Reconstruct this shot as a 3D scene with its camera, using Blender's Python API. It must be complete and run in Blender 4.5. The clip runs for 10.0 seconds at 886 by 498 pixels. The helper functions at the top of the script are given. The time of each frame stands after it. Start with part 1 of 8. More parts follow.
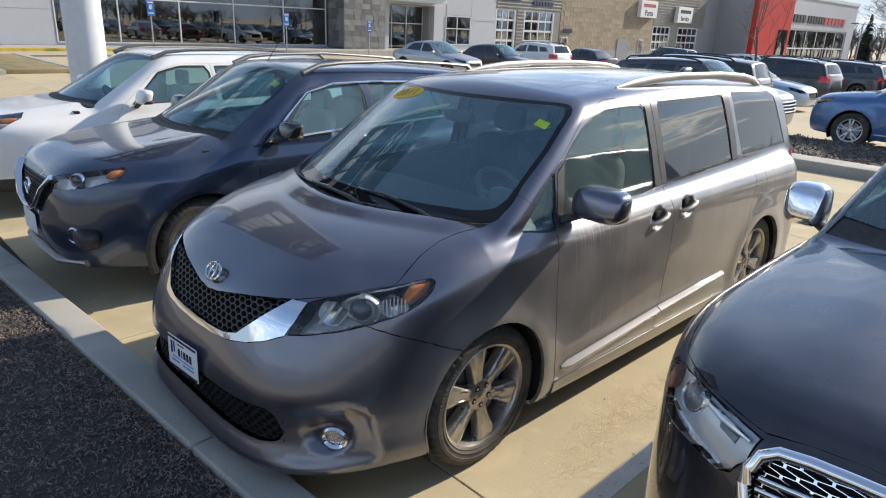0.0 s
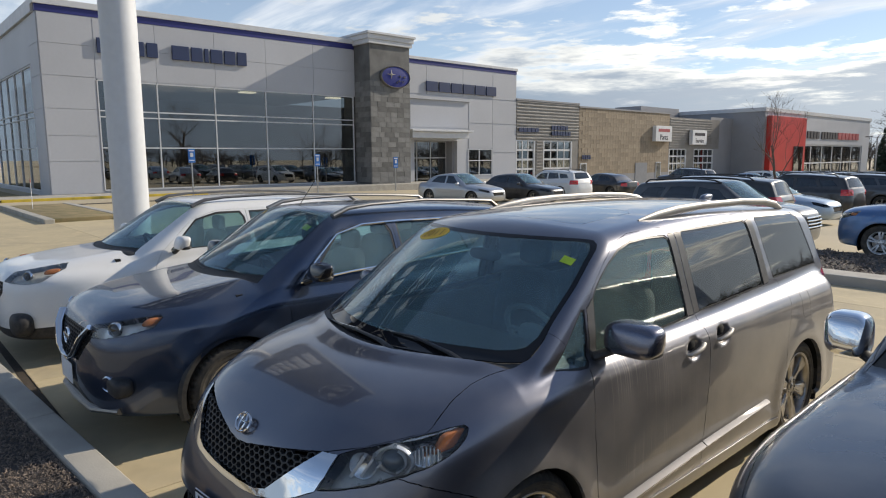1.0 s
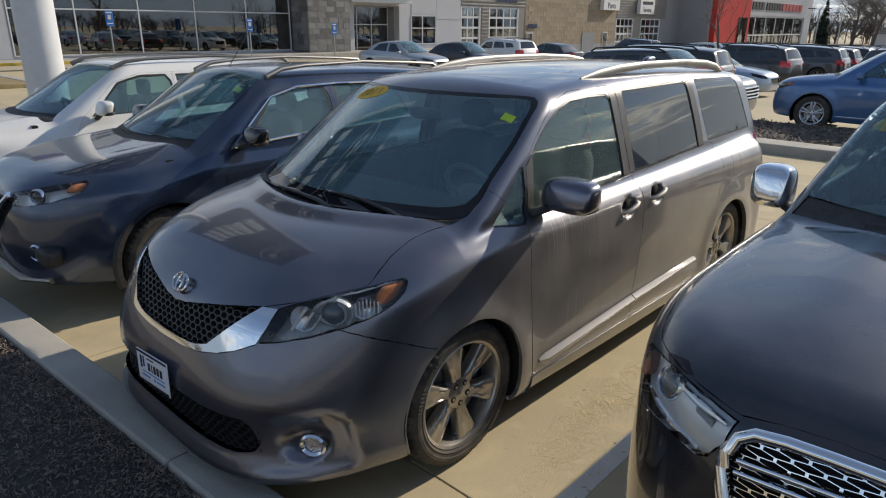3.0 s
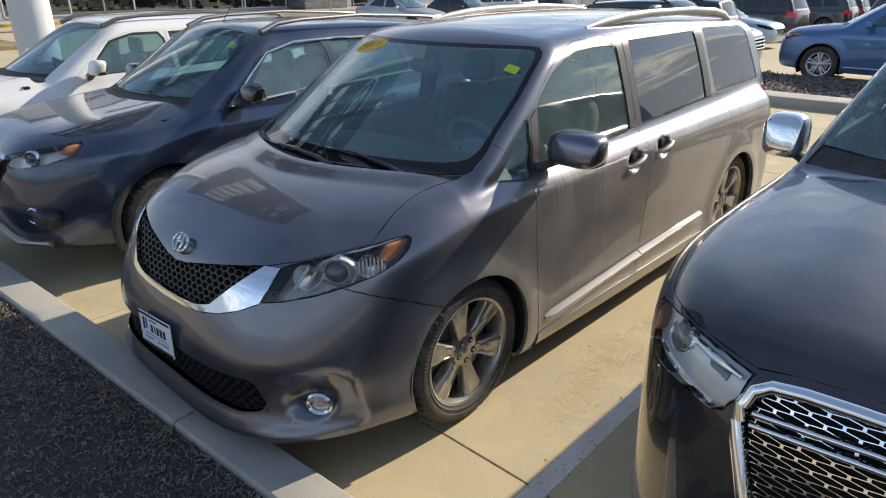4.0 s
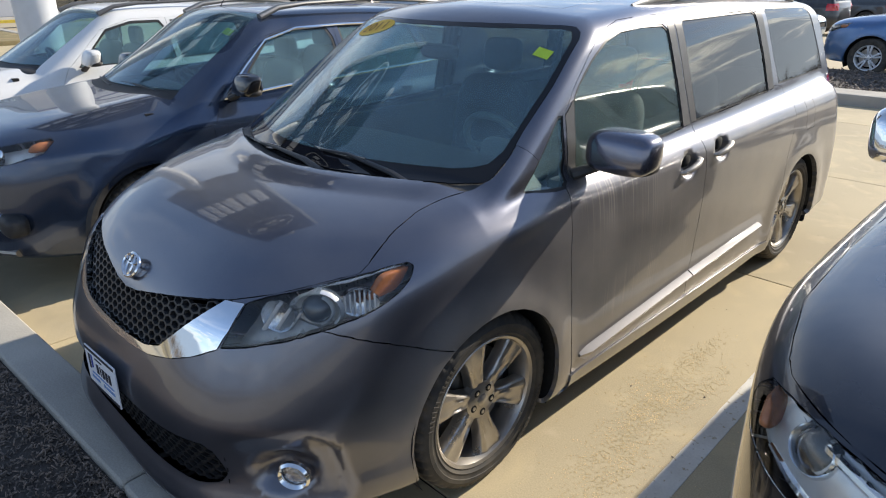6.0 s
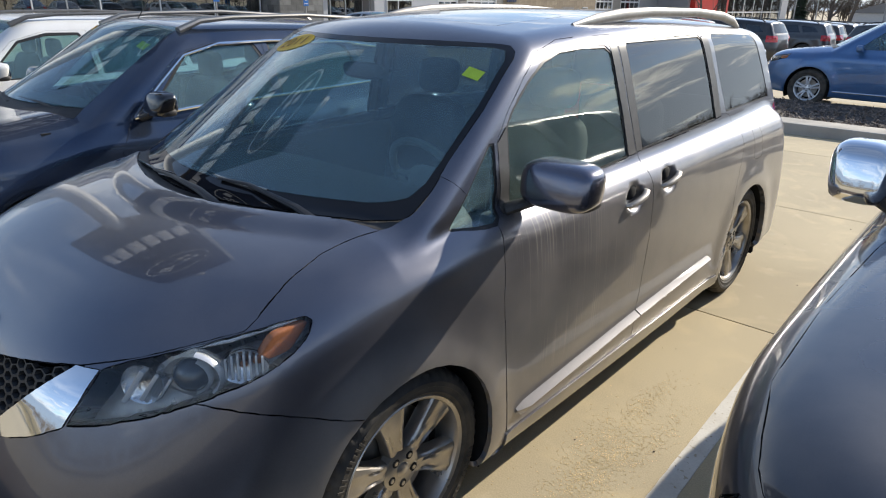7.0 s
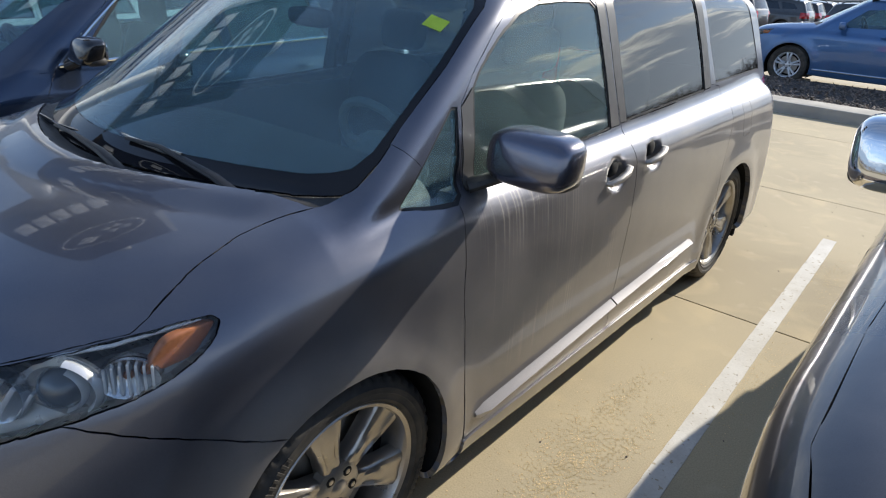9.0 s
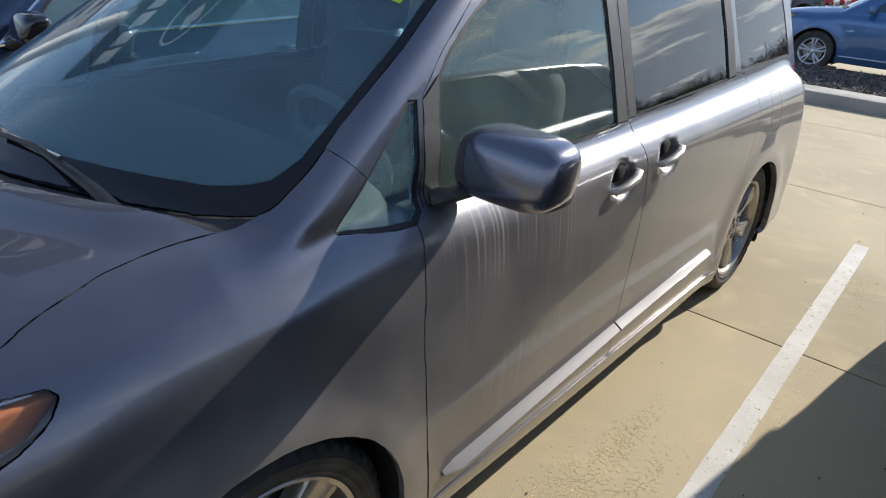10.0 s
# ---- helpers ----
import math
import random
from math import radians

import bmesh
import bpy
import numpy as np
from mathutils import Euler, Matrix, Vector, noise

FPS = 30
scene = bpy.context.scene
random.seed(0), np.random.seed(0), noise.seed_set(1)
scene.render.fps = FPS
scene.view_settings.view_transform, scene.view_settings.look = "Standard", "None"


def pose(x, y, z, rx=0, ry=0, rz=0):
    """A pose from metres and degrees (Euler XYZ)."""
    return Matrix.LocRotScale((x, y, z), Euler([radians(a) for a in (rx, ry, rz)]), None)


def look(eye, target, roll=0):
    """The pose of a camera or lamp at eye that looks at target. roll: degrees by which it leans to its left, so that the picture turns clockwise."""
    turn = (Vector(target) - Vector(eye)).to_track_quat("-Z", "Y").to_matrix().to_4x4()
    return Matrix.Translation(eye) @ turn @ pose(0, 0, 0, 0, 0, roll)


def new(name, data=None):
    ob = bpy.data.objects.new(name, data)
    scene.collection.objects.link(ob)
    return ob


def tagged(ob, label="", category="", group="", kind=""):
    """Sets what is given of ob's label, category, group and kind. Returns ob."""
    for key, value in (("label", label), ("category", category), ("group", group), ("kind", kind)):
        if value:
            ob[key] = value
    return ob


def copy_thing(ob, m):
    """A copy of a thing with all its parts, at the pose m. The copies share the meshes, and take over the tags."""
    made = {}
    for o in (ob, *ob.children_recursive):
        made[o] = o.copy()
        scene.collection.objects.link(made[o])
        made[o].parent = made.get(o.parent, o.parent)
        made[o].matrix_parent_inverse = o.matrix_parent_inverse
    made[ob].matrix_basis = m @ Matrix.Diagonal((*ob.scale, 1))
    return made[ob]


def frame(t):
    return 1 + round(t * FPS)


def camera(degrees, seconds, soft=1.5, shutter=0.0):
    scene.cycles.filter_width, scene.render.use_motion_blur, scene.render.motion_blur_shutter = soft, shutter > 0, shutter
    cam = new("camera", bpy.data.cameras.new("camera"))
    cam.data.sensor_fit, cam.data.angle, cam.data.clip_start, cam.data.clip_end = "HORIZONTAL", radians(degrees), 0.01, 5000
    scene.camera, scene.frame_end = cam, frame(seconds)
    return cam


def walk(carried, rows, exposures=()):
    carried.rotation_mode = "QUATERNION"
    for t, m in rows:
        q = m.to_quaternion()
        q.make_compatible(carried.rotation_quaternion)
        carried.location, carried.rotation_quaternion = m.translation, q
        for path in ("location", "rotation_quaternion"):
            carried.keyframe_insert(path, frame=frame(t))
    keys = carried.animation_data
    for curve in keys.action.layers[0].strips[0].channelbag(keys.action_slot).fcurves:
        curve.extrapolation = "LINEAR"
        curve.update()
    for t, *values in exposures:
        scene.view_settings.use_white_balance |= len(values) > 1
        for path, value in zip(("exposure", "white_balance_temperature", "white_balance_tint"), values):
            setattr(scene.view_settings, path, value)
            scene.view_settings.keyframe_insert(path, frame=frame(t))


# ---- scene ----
cam = camera(68.3, 10.0, soft=1.1)
PATH = [
    (0, (2.695, -1.043, 2.001), (1.348, 0.285, 1.351), 2.5),
    (0.5, (2.688, -1.03, 2.035), (1.329, 0.327, 1.478), 2.5),
    (1, (2.686, -1.035, 2.076), (1.209, 0.284, 1.795), -0.3),
    (1.5, (2.7, -1.055, 2.075), (1.216, 0.263, 1.829), 0.4),
    (2, (2.716, -1.001, 2.065), (1.317, 0.407, 1.82), 1.0),
    (2.5, (2.74, -1.017, 2.064), (1.418, 0.461, 1.803), 0.3),
    (3, (2.694, -1.008, 1.987), (1.398, 0.37, 1.337), 0.4),
    (3.2, (2.672, -1.004, 1.956), (1.412, 0.378, 1.244), 0.7),
    (4.5, (2.634, -0.93, 1.953), (1.358, 0.401, 1.18), -0.7),
    (5, (2.551, -0.78, 1.912), (1.276, 0.563, 1.157), -0.2),
    (5.2, (2.508, -0.717, 1.897), (1.179, 0.571, 1.138), -0.9),
    (6.3, (2.202, -0.463, 1.826), (0.91, 0.844, 1.038), 0.0),
    (6.5, (2.164, -0.396, 1.835), (0.943, 0.971, 1.035), 1.3),
    (7, (2.154, -0.223, 1.786), (0.922, 1.182, 1.074), 1.0),
    (7.5, (2.151, -0.124, 1.773), (0.899, 1.269, 1.069), 3.6),
    (8, (2.149, -0.047, 1.757), (0.927, 1.32, 0.957), 2.7),
    (8.5, (2.089, -0.012, 1.723), (0.921, 1.386, 0.898), 3.1),
    (9, (1.986, 0.065, 1.708), (0.844, 1.498, 0.908), 3.5),
    (9.5, (1.883, 0.199, 1.687), (0.753, 1.613, 0.837), 3.3),
    (10, (1.826, 0.465, 1.654), (0.671, 1.862, 0.809), 3.9),
]
walk(cam, [(t, look(e, a, r)) for t, e, a, r in PATH],
     exposures=[(0, 0.80, 6550, 10), (0.5, 0.74, 6550, 10), (1, 0.30, 6700, 10), (1.5, 0.02, 6750, 10), (2.5, -0.12, 6700, 10), (3, 0.22, 6750, 10), (4.5, 0.80, 6850, 10), (5, 0.84, 6800, 10), (6.5, 0.80, 6450, 10), (7.5, 0.62, 6400, 10), (8.5, 0.68, 6250, 10), (9, 0.68, 6250, 10), (10, 0.64, 6200, 10)])


# ---- light ----
SUN_AZ, SUN_EL = 11.4, 27.0          # degrees from +y towards +x, and above the horizon


def sky_world():
    w = bpy.data.worlds.new("sky")
    scene.world = w
    w.use_nodes = True
    nt = w.node_tree
    nt.nodes.clear()
    N = nt.nodes.new
    out, bg = N("ShaderNodeOutputWorld"), N("ShaderNodeBackground")
    sky = N("ShaderNodeTexSky")
    sky.sky_type, sky.sun_disc = "NISHITA", False
    sky.sun_elevation, sky.sun_rotation = radians(SUN_EL), radians(SUN_AZ)
    sky.air_density, sky.dust_density, sky.ozone_density = 0.9, 0.15, 1.6
    geo, sep = N("ShaderNodeTexCoord"), N("ShaderNodeSeparateXYZ")
    nt.links.new(geo.outputs["Generated"], sep.inputs[0])
    up = N("ShaderNodeMath"); up.operation = "MAXIMUM"; up.inputs[1].default_value = 0.0
    nt.links.new(sep.outputs["Z"], up.inputs[0])
    add = N("ShaderNodeMath"); add.operation = "ADD"; add.inputs[1].default_value = 0.10
    nt.links.new(up.outputs[0], add.inputs[0])
    div = N("ShaderNodeVectorMath"); div.operation = "DIVIDE"
    comb = N("ShaderNodeCombineXYZ")
    for k in range(3):
        nt.links.new(add.outputs[0], comb.inputs[k])
    nt.links.new(geo.outputs["Generated"], div.inputs[0])
    nt.links.new(comb.outputs[0], div.inputs[1])
    # a deck of streaky cloud, seen as a plane overhead
    mp = N("ShaderNodeMapping")
    mp.inputs["Rotation"].default_value = (0, 0, radians(28))
    mp.inputs["Scale"].default_value = (0.55, 1.5, 0.0)
    nt.links.new(div.outputs[0], mp.inputs[0])
    n1 = N("ShaderNodeTexNoise")
    n1.inputs["Scale"].default_value, n1.inputs["Detail"].default_value = 1.15, 9.0
    n1.inputs["Roughness"].default_value, n1.inputs["Distortion"].default_value = 0.58, 0.5
    nt.links.new(mp.outputs[0], n1.inputs["Vector"])
    r1 = N("ShaderNodeMapRange")
    r1.interpolation_type = "SMOOTHSTEP"
    r1.inputs["From Min"].default_value, r1.inputs["From Max"].default_value = 0.42, 0.64
    nt.links.new(n1.outputs["Fac"], r1.inputs["Value"])
    n2 = N("ShaderNodeTexNoise")
    n2.inputs["Scale"].default_value, n2.inputs["Detail"].default_value = 3.1, 6.0
    nt.links.new(mp.outputs[0], n2.inputs["Vector"])
    ramp = N("ShaderNodeMix"); ramp.data_type = "RGBA"
    ramp.inputs["A"].default_value, ramp.inputs["B"].default_value = (2.6, 3.2, 4.2, 1), (7.0, 7.1, 7.0, 1)
    nt.links.new(n2.outputs["Fac"], ramp.inputs["Factor"])
    mix = N("ShaderNodeMix"); mix.data_type = "RGBA"
    # the cloud is thickest on the sunward side and thins overhead and behind
    side = N("ShaderNodeMapRange"); side.interpolation_type = "SMOOTHSTEP"
    side.inputs["From Min"].default_value, side.inputs["From Max"].default_value, side.inputs["To Min"].default_value = -0.45, 0.10, 0.55
    nt.links.new(sep.outputs["Y"], side.inputs["Value"])
    high = N("ShaderNodeMapRange"); high.interpolation_type = "SMOOTHSTEP"
    high.inputs["From Min"].default_value, high.inputs["From Max"].default_value = 0.26, 0.55
    high.inputs["To Min"].default_value, high.inputs["To Max"].default_value = 0.9, 0.10
    nt.links.new(sep.outputs["Z"], high.inputs["Value"])
    cover = N("ShaderNodeMath"); cover.operation = "MULTIPLY"
    nt.links.new(side.outputs[0], cover.inputs[0]); nt.links.new(high.outputs[0], cover.inputs[1])
    fill = N("ShaderNodeMath"); fill.operation = "MULTIPLY"
    nt.links.new(r1.outputs[0], fill.inputs[0]); nt.links.new(cover.outputs[0], fill.inputs[1])
    nt.links.new(fill.outputs[0], mix.inputs["Factor"])
    clear = N("ShaderNodeMix"); clear.data_type, clear.blend_type = "RGBA", "MULTIPLY"
    clear.inputs["Factor"].default_value, clear.inputs["B"].default_value = 1.0, (0.72, 0.74, 0.78, 1)
    nt.links.new(sky.outputs[0], clear.inputs["A"])
    veil = N("ShaderNodeMix"); veil.data_type = "RGBA"
    thin = N("ShaderNodeMapRange"); thin.interpolation_type = "SMOOTHSTEP"
    thin.inputs["From Min"].default_value, thin.inputs["From Max"].default_value = 0.15, 0.50
    thin.inputs["To Min"].default_value, thin.inputs["To Max"].default_value = 0.38, 0.08
    nt.links.new(sep.outputs["Z"], thin.inputs["Value"])
    nt.links.new(thin.outputs[0], veil.inputs["Factor"])
    veil.inputs["B"].default_value = (2.6, 3.0, 3.5, 1)
    nt.links.new(clear.outputs["Result"], veil.inputs["A"])
    nt.links.new(veil.outputs["Result"], mix.inputs["A"])
    nt.links.new(ramp.outputs["Result"], mix.inputs["B"])
    # a long bank of grey cloud lies low over the horizon, its torn upper edge lit by the sun
    def math_node(op, a=None, b=None, c=None):
        m = N("ShaderNodeMath"); m.operation = op
        for k, v in enumerate((a, b, c)):
            if v is None:
                continue
            if isinstance(v, (int, float)):
                m.inputs[k].default_value = v
            else:
                nt.links.new(v, m.inputs[k])
        return m.outputs[0]

    def smooth_range(v, lo, hi, top=1.0):
        r = N("ShaderNodeMapRange"); r.interpolation_type = "SMOOTHSTEP"
        r.inputs["From Min"].default_value, r.inputs["From Max"].default_value, r.inputs["To Max"].default_value = lo, hi, top
        nt.links.new(v, r.inputs["Value"])
        return r.outputs[0]

    def low_noise(scale, flat, detail, rough):
        mb = N("ShaderNodeMapping"); mb.inputs["Scale"].default_value = (1, 1, flat)
        nt.links.new(geo.outputs["Generated"], mb.inputs[0])
        nb = N("ShaderNodeTexNoise")
        nb.inputs["Scale"].default_value, nb.inputs["Detail"].default_value, nb.inputs["Roughness"].default_value = scale, detail, rough
        nt.links.new(mb.outputs[0], nb.inputs["Vector"])
        return nb.outputs["Fac"]

    def blend(fac, a, b):
        m = N("ShaderNodeMix"); m.data_type = "RGBA"
        nt.links.new(fac, m.inputs["Factor"])
        for k, v in (("A", a), ("B", b)):
            if isinstance(v, tuple):
                m.inputs[k].default_value = v
            else:
                nt.links.new(v, m.inputs[k])
        return m.outputs["Result"]

    toward = N("ShaderNodeVectorMath"); toward.operation = "DOT_PRODUCT"
    toward.inputs[1].default_value = (math.sin(radians(SUN_AZ)) * math.cos(radians(SUN_EL)), math.cos(radians(SUN_AZ)) * math.cos(radians(SUN_EL)), math.sin(radians(SUN_EL)))
    nt.links.new(geo.outputs["Generated"], toward.inputs[0])
    near_sun = smooth_range(toward.outputs["Value"], 0.45, 0.95)
    lit = blend(near_sun, (4.4, 4.6, 4.7, 1), (9.0, 8.8, 8.0, 1))
    shade = blend(near_sun, (1.5, 1.95, 2.6, 1), (3.0, 3.4, 3.9, 1))
    bank_top = math_node("MULTIPLY_ADD", low_noise(2.2, 6.5, 11.0, 0.60), 0.36, -0.040)
    depth_in = math_node("SUBTRACT", bank_top, sep.outputs["Z"])
    bank = blend(smooth_range(depth_in, 0.0, 0.045), lit, shade)
    torn = math_node("MULTIPLY_ADD", low_noise(9.0, 5.0, 8.0, 0.6), 0.06, -0.03)
    bank_fac = smooth_range(math_node("ADD", depth_in, torn), -0.004, 0.014, 0.93)
    streak = smooth_range(low_noise(6.5, 7.0, 9.0, 0.62), 0.55, 0.72)
    bank = blend(math_node("MULTIPLY", streak, near_sun), bank, lit)
    # small broken puffs float over the bank
    puff = math_node("MULTIPLY", smooth_range(low_noise(7.5, 4.5, 10.0, 0.58), 0.56, 0.66, 0.85), smooth_range(sep.outputs["Z"], 0.42, 0.22))
    over = blend(puff, mix.outputs["Result"], lit)
    mix2 = N("ShaderNodeMix"); mix2.data_type = "RGBA"
    nt.links.new(bank_fac, mix2.inputs["Factor"])
    nt.links.new(over, mix2.inputs["A"]); nt.links.new(bank, mix2.inputs["B"])
    nt.links.new(mix2.outputs["Result"], bg.inputs["Color"])
    bg.inputs["Strength"].default_value = 0.15
    nt.links.new(bg.outputs[0], out.inputs[0])


sky_world()
sun = new("sun", bpy.data.lights.new("sun", "SUN"))
sun.data.energy, sun.data.angle, sun.data.color = 4.0, radians(0.55), (1.0, 0.91, 0.78)
_az, _el = radians(SUN_AZ), radians(SUN_EL)
SUN_DIR = Vector((math.sin(_az) * math.cos(_el), math.cos(_az) * math.cos(_el), math.sin(_el)))
sun.matrix_world = look((0, 0, 30), tuple(Vector((0, 0, 30)) - SUN_DIR))


# ---- materials ----
def mat(name, color, rough=0.5, metal=0.0, noise_scale=0.0, amount=0.0, bump=0.0, bump_scale=60.0, coat=0.0,
        color2=None, spec=0.5, fine=0.0, fine_scale=300.0, transmission=0.0, ior=1.45, emit=0.0, stretch=(1, 1, 1), rand=0.0):
    """A Principled material whose colour and roughness wander at two scales, in object space (metres)."""
    m = bpy.data.materials.new(name)
    m.use_nodes = True
    nt = m.node_tree
    b = nt.nodes["Principled BSDF"]
    b.inputs["Base Color"].default_value = (*color, 1)
    b.inputs["Roughness"].default_value, b.inputs["Metallic"].default_value = rough, metal
    b.inputs["Coat Weight"].default_value, b.inputs["Coat Roughness"].default_value = coat, 0.04
    b.inputs["Specular IOR Level"].default_value = spec
    b.inputs["Transmission Weight"].default_value, b.inputs["IOR"].default_value = transmission, ior
    if emit:
        b.inputs["Emission Color"].default_value, b.inputs["Emission Strength"].default_value = (*color, 1), emit
    co = nt.nodes.new("ShaderNodeTexCoord")
    mp = nt.nodes.new("ShaderNodeMapping")
    mp.inputs["Scale"].default_value = stretch
    nt.links.new(co.outputs["Object"], mp.inputs[0])
    last = None
    if noise_scale:
        n = nt.nodes.new("ShaderNodeTexNoise")
        n.inputs["Scale"].default_value, n.inputs["Detail"].default_value = noise_scale, 6
        nt.links.new(mp.outputs[0], n.inputs["Vector"])
        mx = nt.nodes.new("ShaderNodeMix"); mx.data_type = "RGBA"
        c2 = color2 or tuple(max(0.0, c * (1 - amount)) for c in color)
        mx.inputs["A"].default_value, mx.inputs["B"].default_value = (*color, 1), (*c2, 1)
        rr = nt.nodes.new("ShaderNodeMapRange")
        rr.inputs["From Min"].default_value, rr.inputs["From Max"].default_value = 0.35, 0.65
        nt.links.new(n.outputs["Fac"], rr.inputs["Value"])
        nt.links.new(rr.outputs[0], mx.inputs["Factor"])
        last = mx.outputs["Result"]
        ro = nt.nodes.new("ShaderNodeMapRange")
        ro.inputs["To Min"].default_value, ro.inputs["To Max"].default_value = rough * 0.85, min(1.0, rough * 1.2)
        nt.links.new(n.outputs["Fac"], ro.inputs["Value"])
        nt.links.new(ro.outputs[0], b.inputs["Roughness"])
    if fine:
        n = nt.nodes.new("ShaderNodeTexNoise")
        n.inputs["Scale"].default_value, n.inputs["Detail"].default_value = fine_scale, 3
        nt.links.new(mp.outputs[0], n.inputs["Vector"])
        hv = nt.nodes.new("ShaderNodeHueSaturation")
        mr = nt.nodes.new("ShaderNodeMapRange")
        mr.inputs["From Min"].default_value, mr.inputs["From Max"].default_value = 0.3, 0.7
        mr.inputs["To Min"].default_value, mr.inputs["To Max"].default_value = 1 - fine, 1 + fine
        nt.links.new(n.outputs["Fac"], mr.inputs["Value"])
        nt.links.new(mr.outputs[0], hv.inputs["Value"])
        if last:
            nt.links.new(last, hv.inputs["Color"])
        else:
            hv.inputs["Color"].default_value = (*color, 1)
        last = hv.outputs["Color"]
    if rand:
        oi = nt.nodes.new("ShaderNodeObjectInfo")
        hv = nt.nodes.new("ShaderNodeHueSaturation")
        mr = nt.nodes.new("ShaderNodeMapRange")
        mr.inputs["To Min"].default_value, mr.inputs["To Max"].default_value = 1 - rand, 1 + rand
        nt.links.new(oi.outputs["Random"], mr.inputs["Value"])
        nt.links.new(mr.outputs[0], hv.inputs["Value"])
        if last:
            nt.links.new(last, hv.inputs["Color"])
        else:
            hv.inputs["Color"].default_value = (*color, 1)
        last = hv.outputs["Color"]
    if last:
        nt.links.new(last, b.inputs["Base Color"])
    if bump:
        n = nt.nodes.new("ShaderNodeTexNoise")
        n.inputs["Scale"].default_value, n.inputs["Detail"].default_value = bump_scale, 8
        nt.links.new(mp.outputs[0], n.inputs["Vector"])
        bp = nt.nodes.new("ShaderNodeBump")
        bp.inputs["Strength"].default_value, bp.inputs["Distance"].default_value = 1.0, bump
        nt.links.new(n.outputs["Fac"], bp.inputs["Height"])
        nt.links.new(bp.outputs[0], b.inputs["Normal"])
    return m


def paint(name, color, metal=0.75, rough=0.34, dust=0.25, dust_color=(0.40, 0.345, 0.27), streaks=False):
    """Metallic car paint under clear lacquer, with dust low on the panels and dried runs where streaks is set."""
    m = bpy.data.materials.new(name)
    m.use_nodes = True
    nt = m.node_tree
    L, N = nt.links.new, nt.nodes.new
    b = nt.nodes["Principled BSDF"]
    b.inputs["Metallic"].default_value, b.inputs["Roughness"].default_value = metal, rough
    b.inputs["Coat Weight"].default_value, b.inputs["Coat Roughness"].default_value = 1.0, 0.035
    co = N("ShaderNodeTexCoord")
    fl = N("ShaderNodeTexNoise"); fl.inputs["Scale"].default_value = 900.0
    L(co.outputs["Object"], fl.inputs["Vector"])
    hv = N("ShaderNodeHueSaturation"); hv.inputs["Color"].default_value = (*color, 1)
    mr = N("ShaderNodeMapRange")
    mr.inputs["From Min"].default_value, mr.inputs["From Max"].default_value = 0.3, 0.7
    mr.inputs["To Min"].default_value, mr.inputs["To Max"].default_value = 0.75, 1.25
    L(fl.outputs["Fac"], mr.inputs["Value"]); L(mr.outputs[0], hv.inputs["Value"])
    # dust in soft blotches, thicker on some patches than on others
    d1 = N("ShaderNodeTexNoise"); d1.inputs["Scale"].default_value, d1.inputs["Detail"].default_value = 3.0, 8.0
    L(co.outputs["Object"], d1.inputs["Vector"])
    d1r = N("ShaderNodeMapRange")
    d1r.inputs["From Min"].default_value, d1r.inputs["From Max"].default_value = 0.35, 0.75
    d1r.inputs["To Max"].default_value = dust
    L(d1.outputs["Fac"], d1r.inputs["Value"])
    fac = d1r.outputs[0]
    if streaks:
        mp = N("ShaderNodeMapping"); mp.inputs["Scale"].default_value = (3.0, 105.0, 1.1)
        L(co.outputs["Object"], mp.inputs[0])
        st = N("ShaderNodeTexNoise"); st.inputs["Scale"].default_value, st.inputs["Detail"].default_value = 1.0, 4.0
        L(mp.outputs[0], st.inputs["Vector"])
        sr = N("ShaderNodeMapRange")
        sr.inputs["From Min"].default_value, sr.inputs["From Max"].default_value = 0.53, 0.66
        sr.inputs["To Max"].default_value = 0.48
        L(st.outputs["Fac"], sr.inputs["Value"])
        pm = N("ShaderNodeTexNoise"); pm.inputs["Scale"].default_value = 1.6
        L(co.outputs["Object"], pm.inputs["Vector"])
        pr = N("ShaderNodeMapRange")
        pr.inputs["From Min"].default_value, pr.inputs["From Max"].default_value = 0.42, 0.60
        L(pm.outputs["Fac"], pr.inputs["Value"])
        mu = N("ShaderNodeMath"); mu.operation = "MULTIPLY"
        L(sr.outputs[0], mu.inputs[0]); L(pr.outputs[0], mu.inputs[1])
        # road film thrown up along the flanks behind the front wheels, and runs that dried on them
        sp = N("ShaderNodeSeparateXYZ"); L(co.outputs["Object"], sp.inputs[0])
        ab = N("ShaderNodeMath"); ab.operation = "ABSOLUTE"; L(sp.outputs["X"], ab.inputs[0])
        sx = N("ShaderNodeMapRange"); sx.inputs["From Min"].default_value, sx.inputs["From Max"].default_value = 0.885, 0.935
        L(ab.outputs[0], sx.inputs["Value"])
        zl = N("ShaderNodeMapRange"); zl.inputs["From Min"].default_value, zl.inputs["From Max"].default_value = 0.38, 0.60
        L(sp.outputs["Z"], zl.inputs["Value"])
        yl = N("ShaderNodeMapRange"); yl.inputs["From Min"].default_value, yl.inputs["From Max"].default_value = 0.98, 1.10
        L(sp.outputs["Y"], yl.inputs["Value"])
        mu1 = N("ShaderNodeMath"); mu1.operation = "MULTIPLY"; L(mu.outputs[0], mu1.inputs[0]); L(sx.outputs[0], mu1.inputs[1])
        mu2 = N("ShaderNodeMath"); mu2.operation = "MULTIPLY"; L(mu1.outputs[0], mu2.inputs[0]); L(zl.outputs[0], mu2.inputs[1])
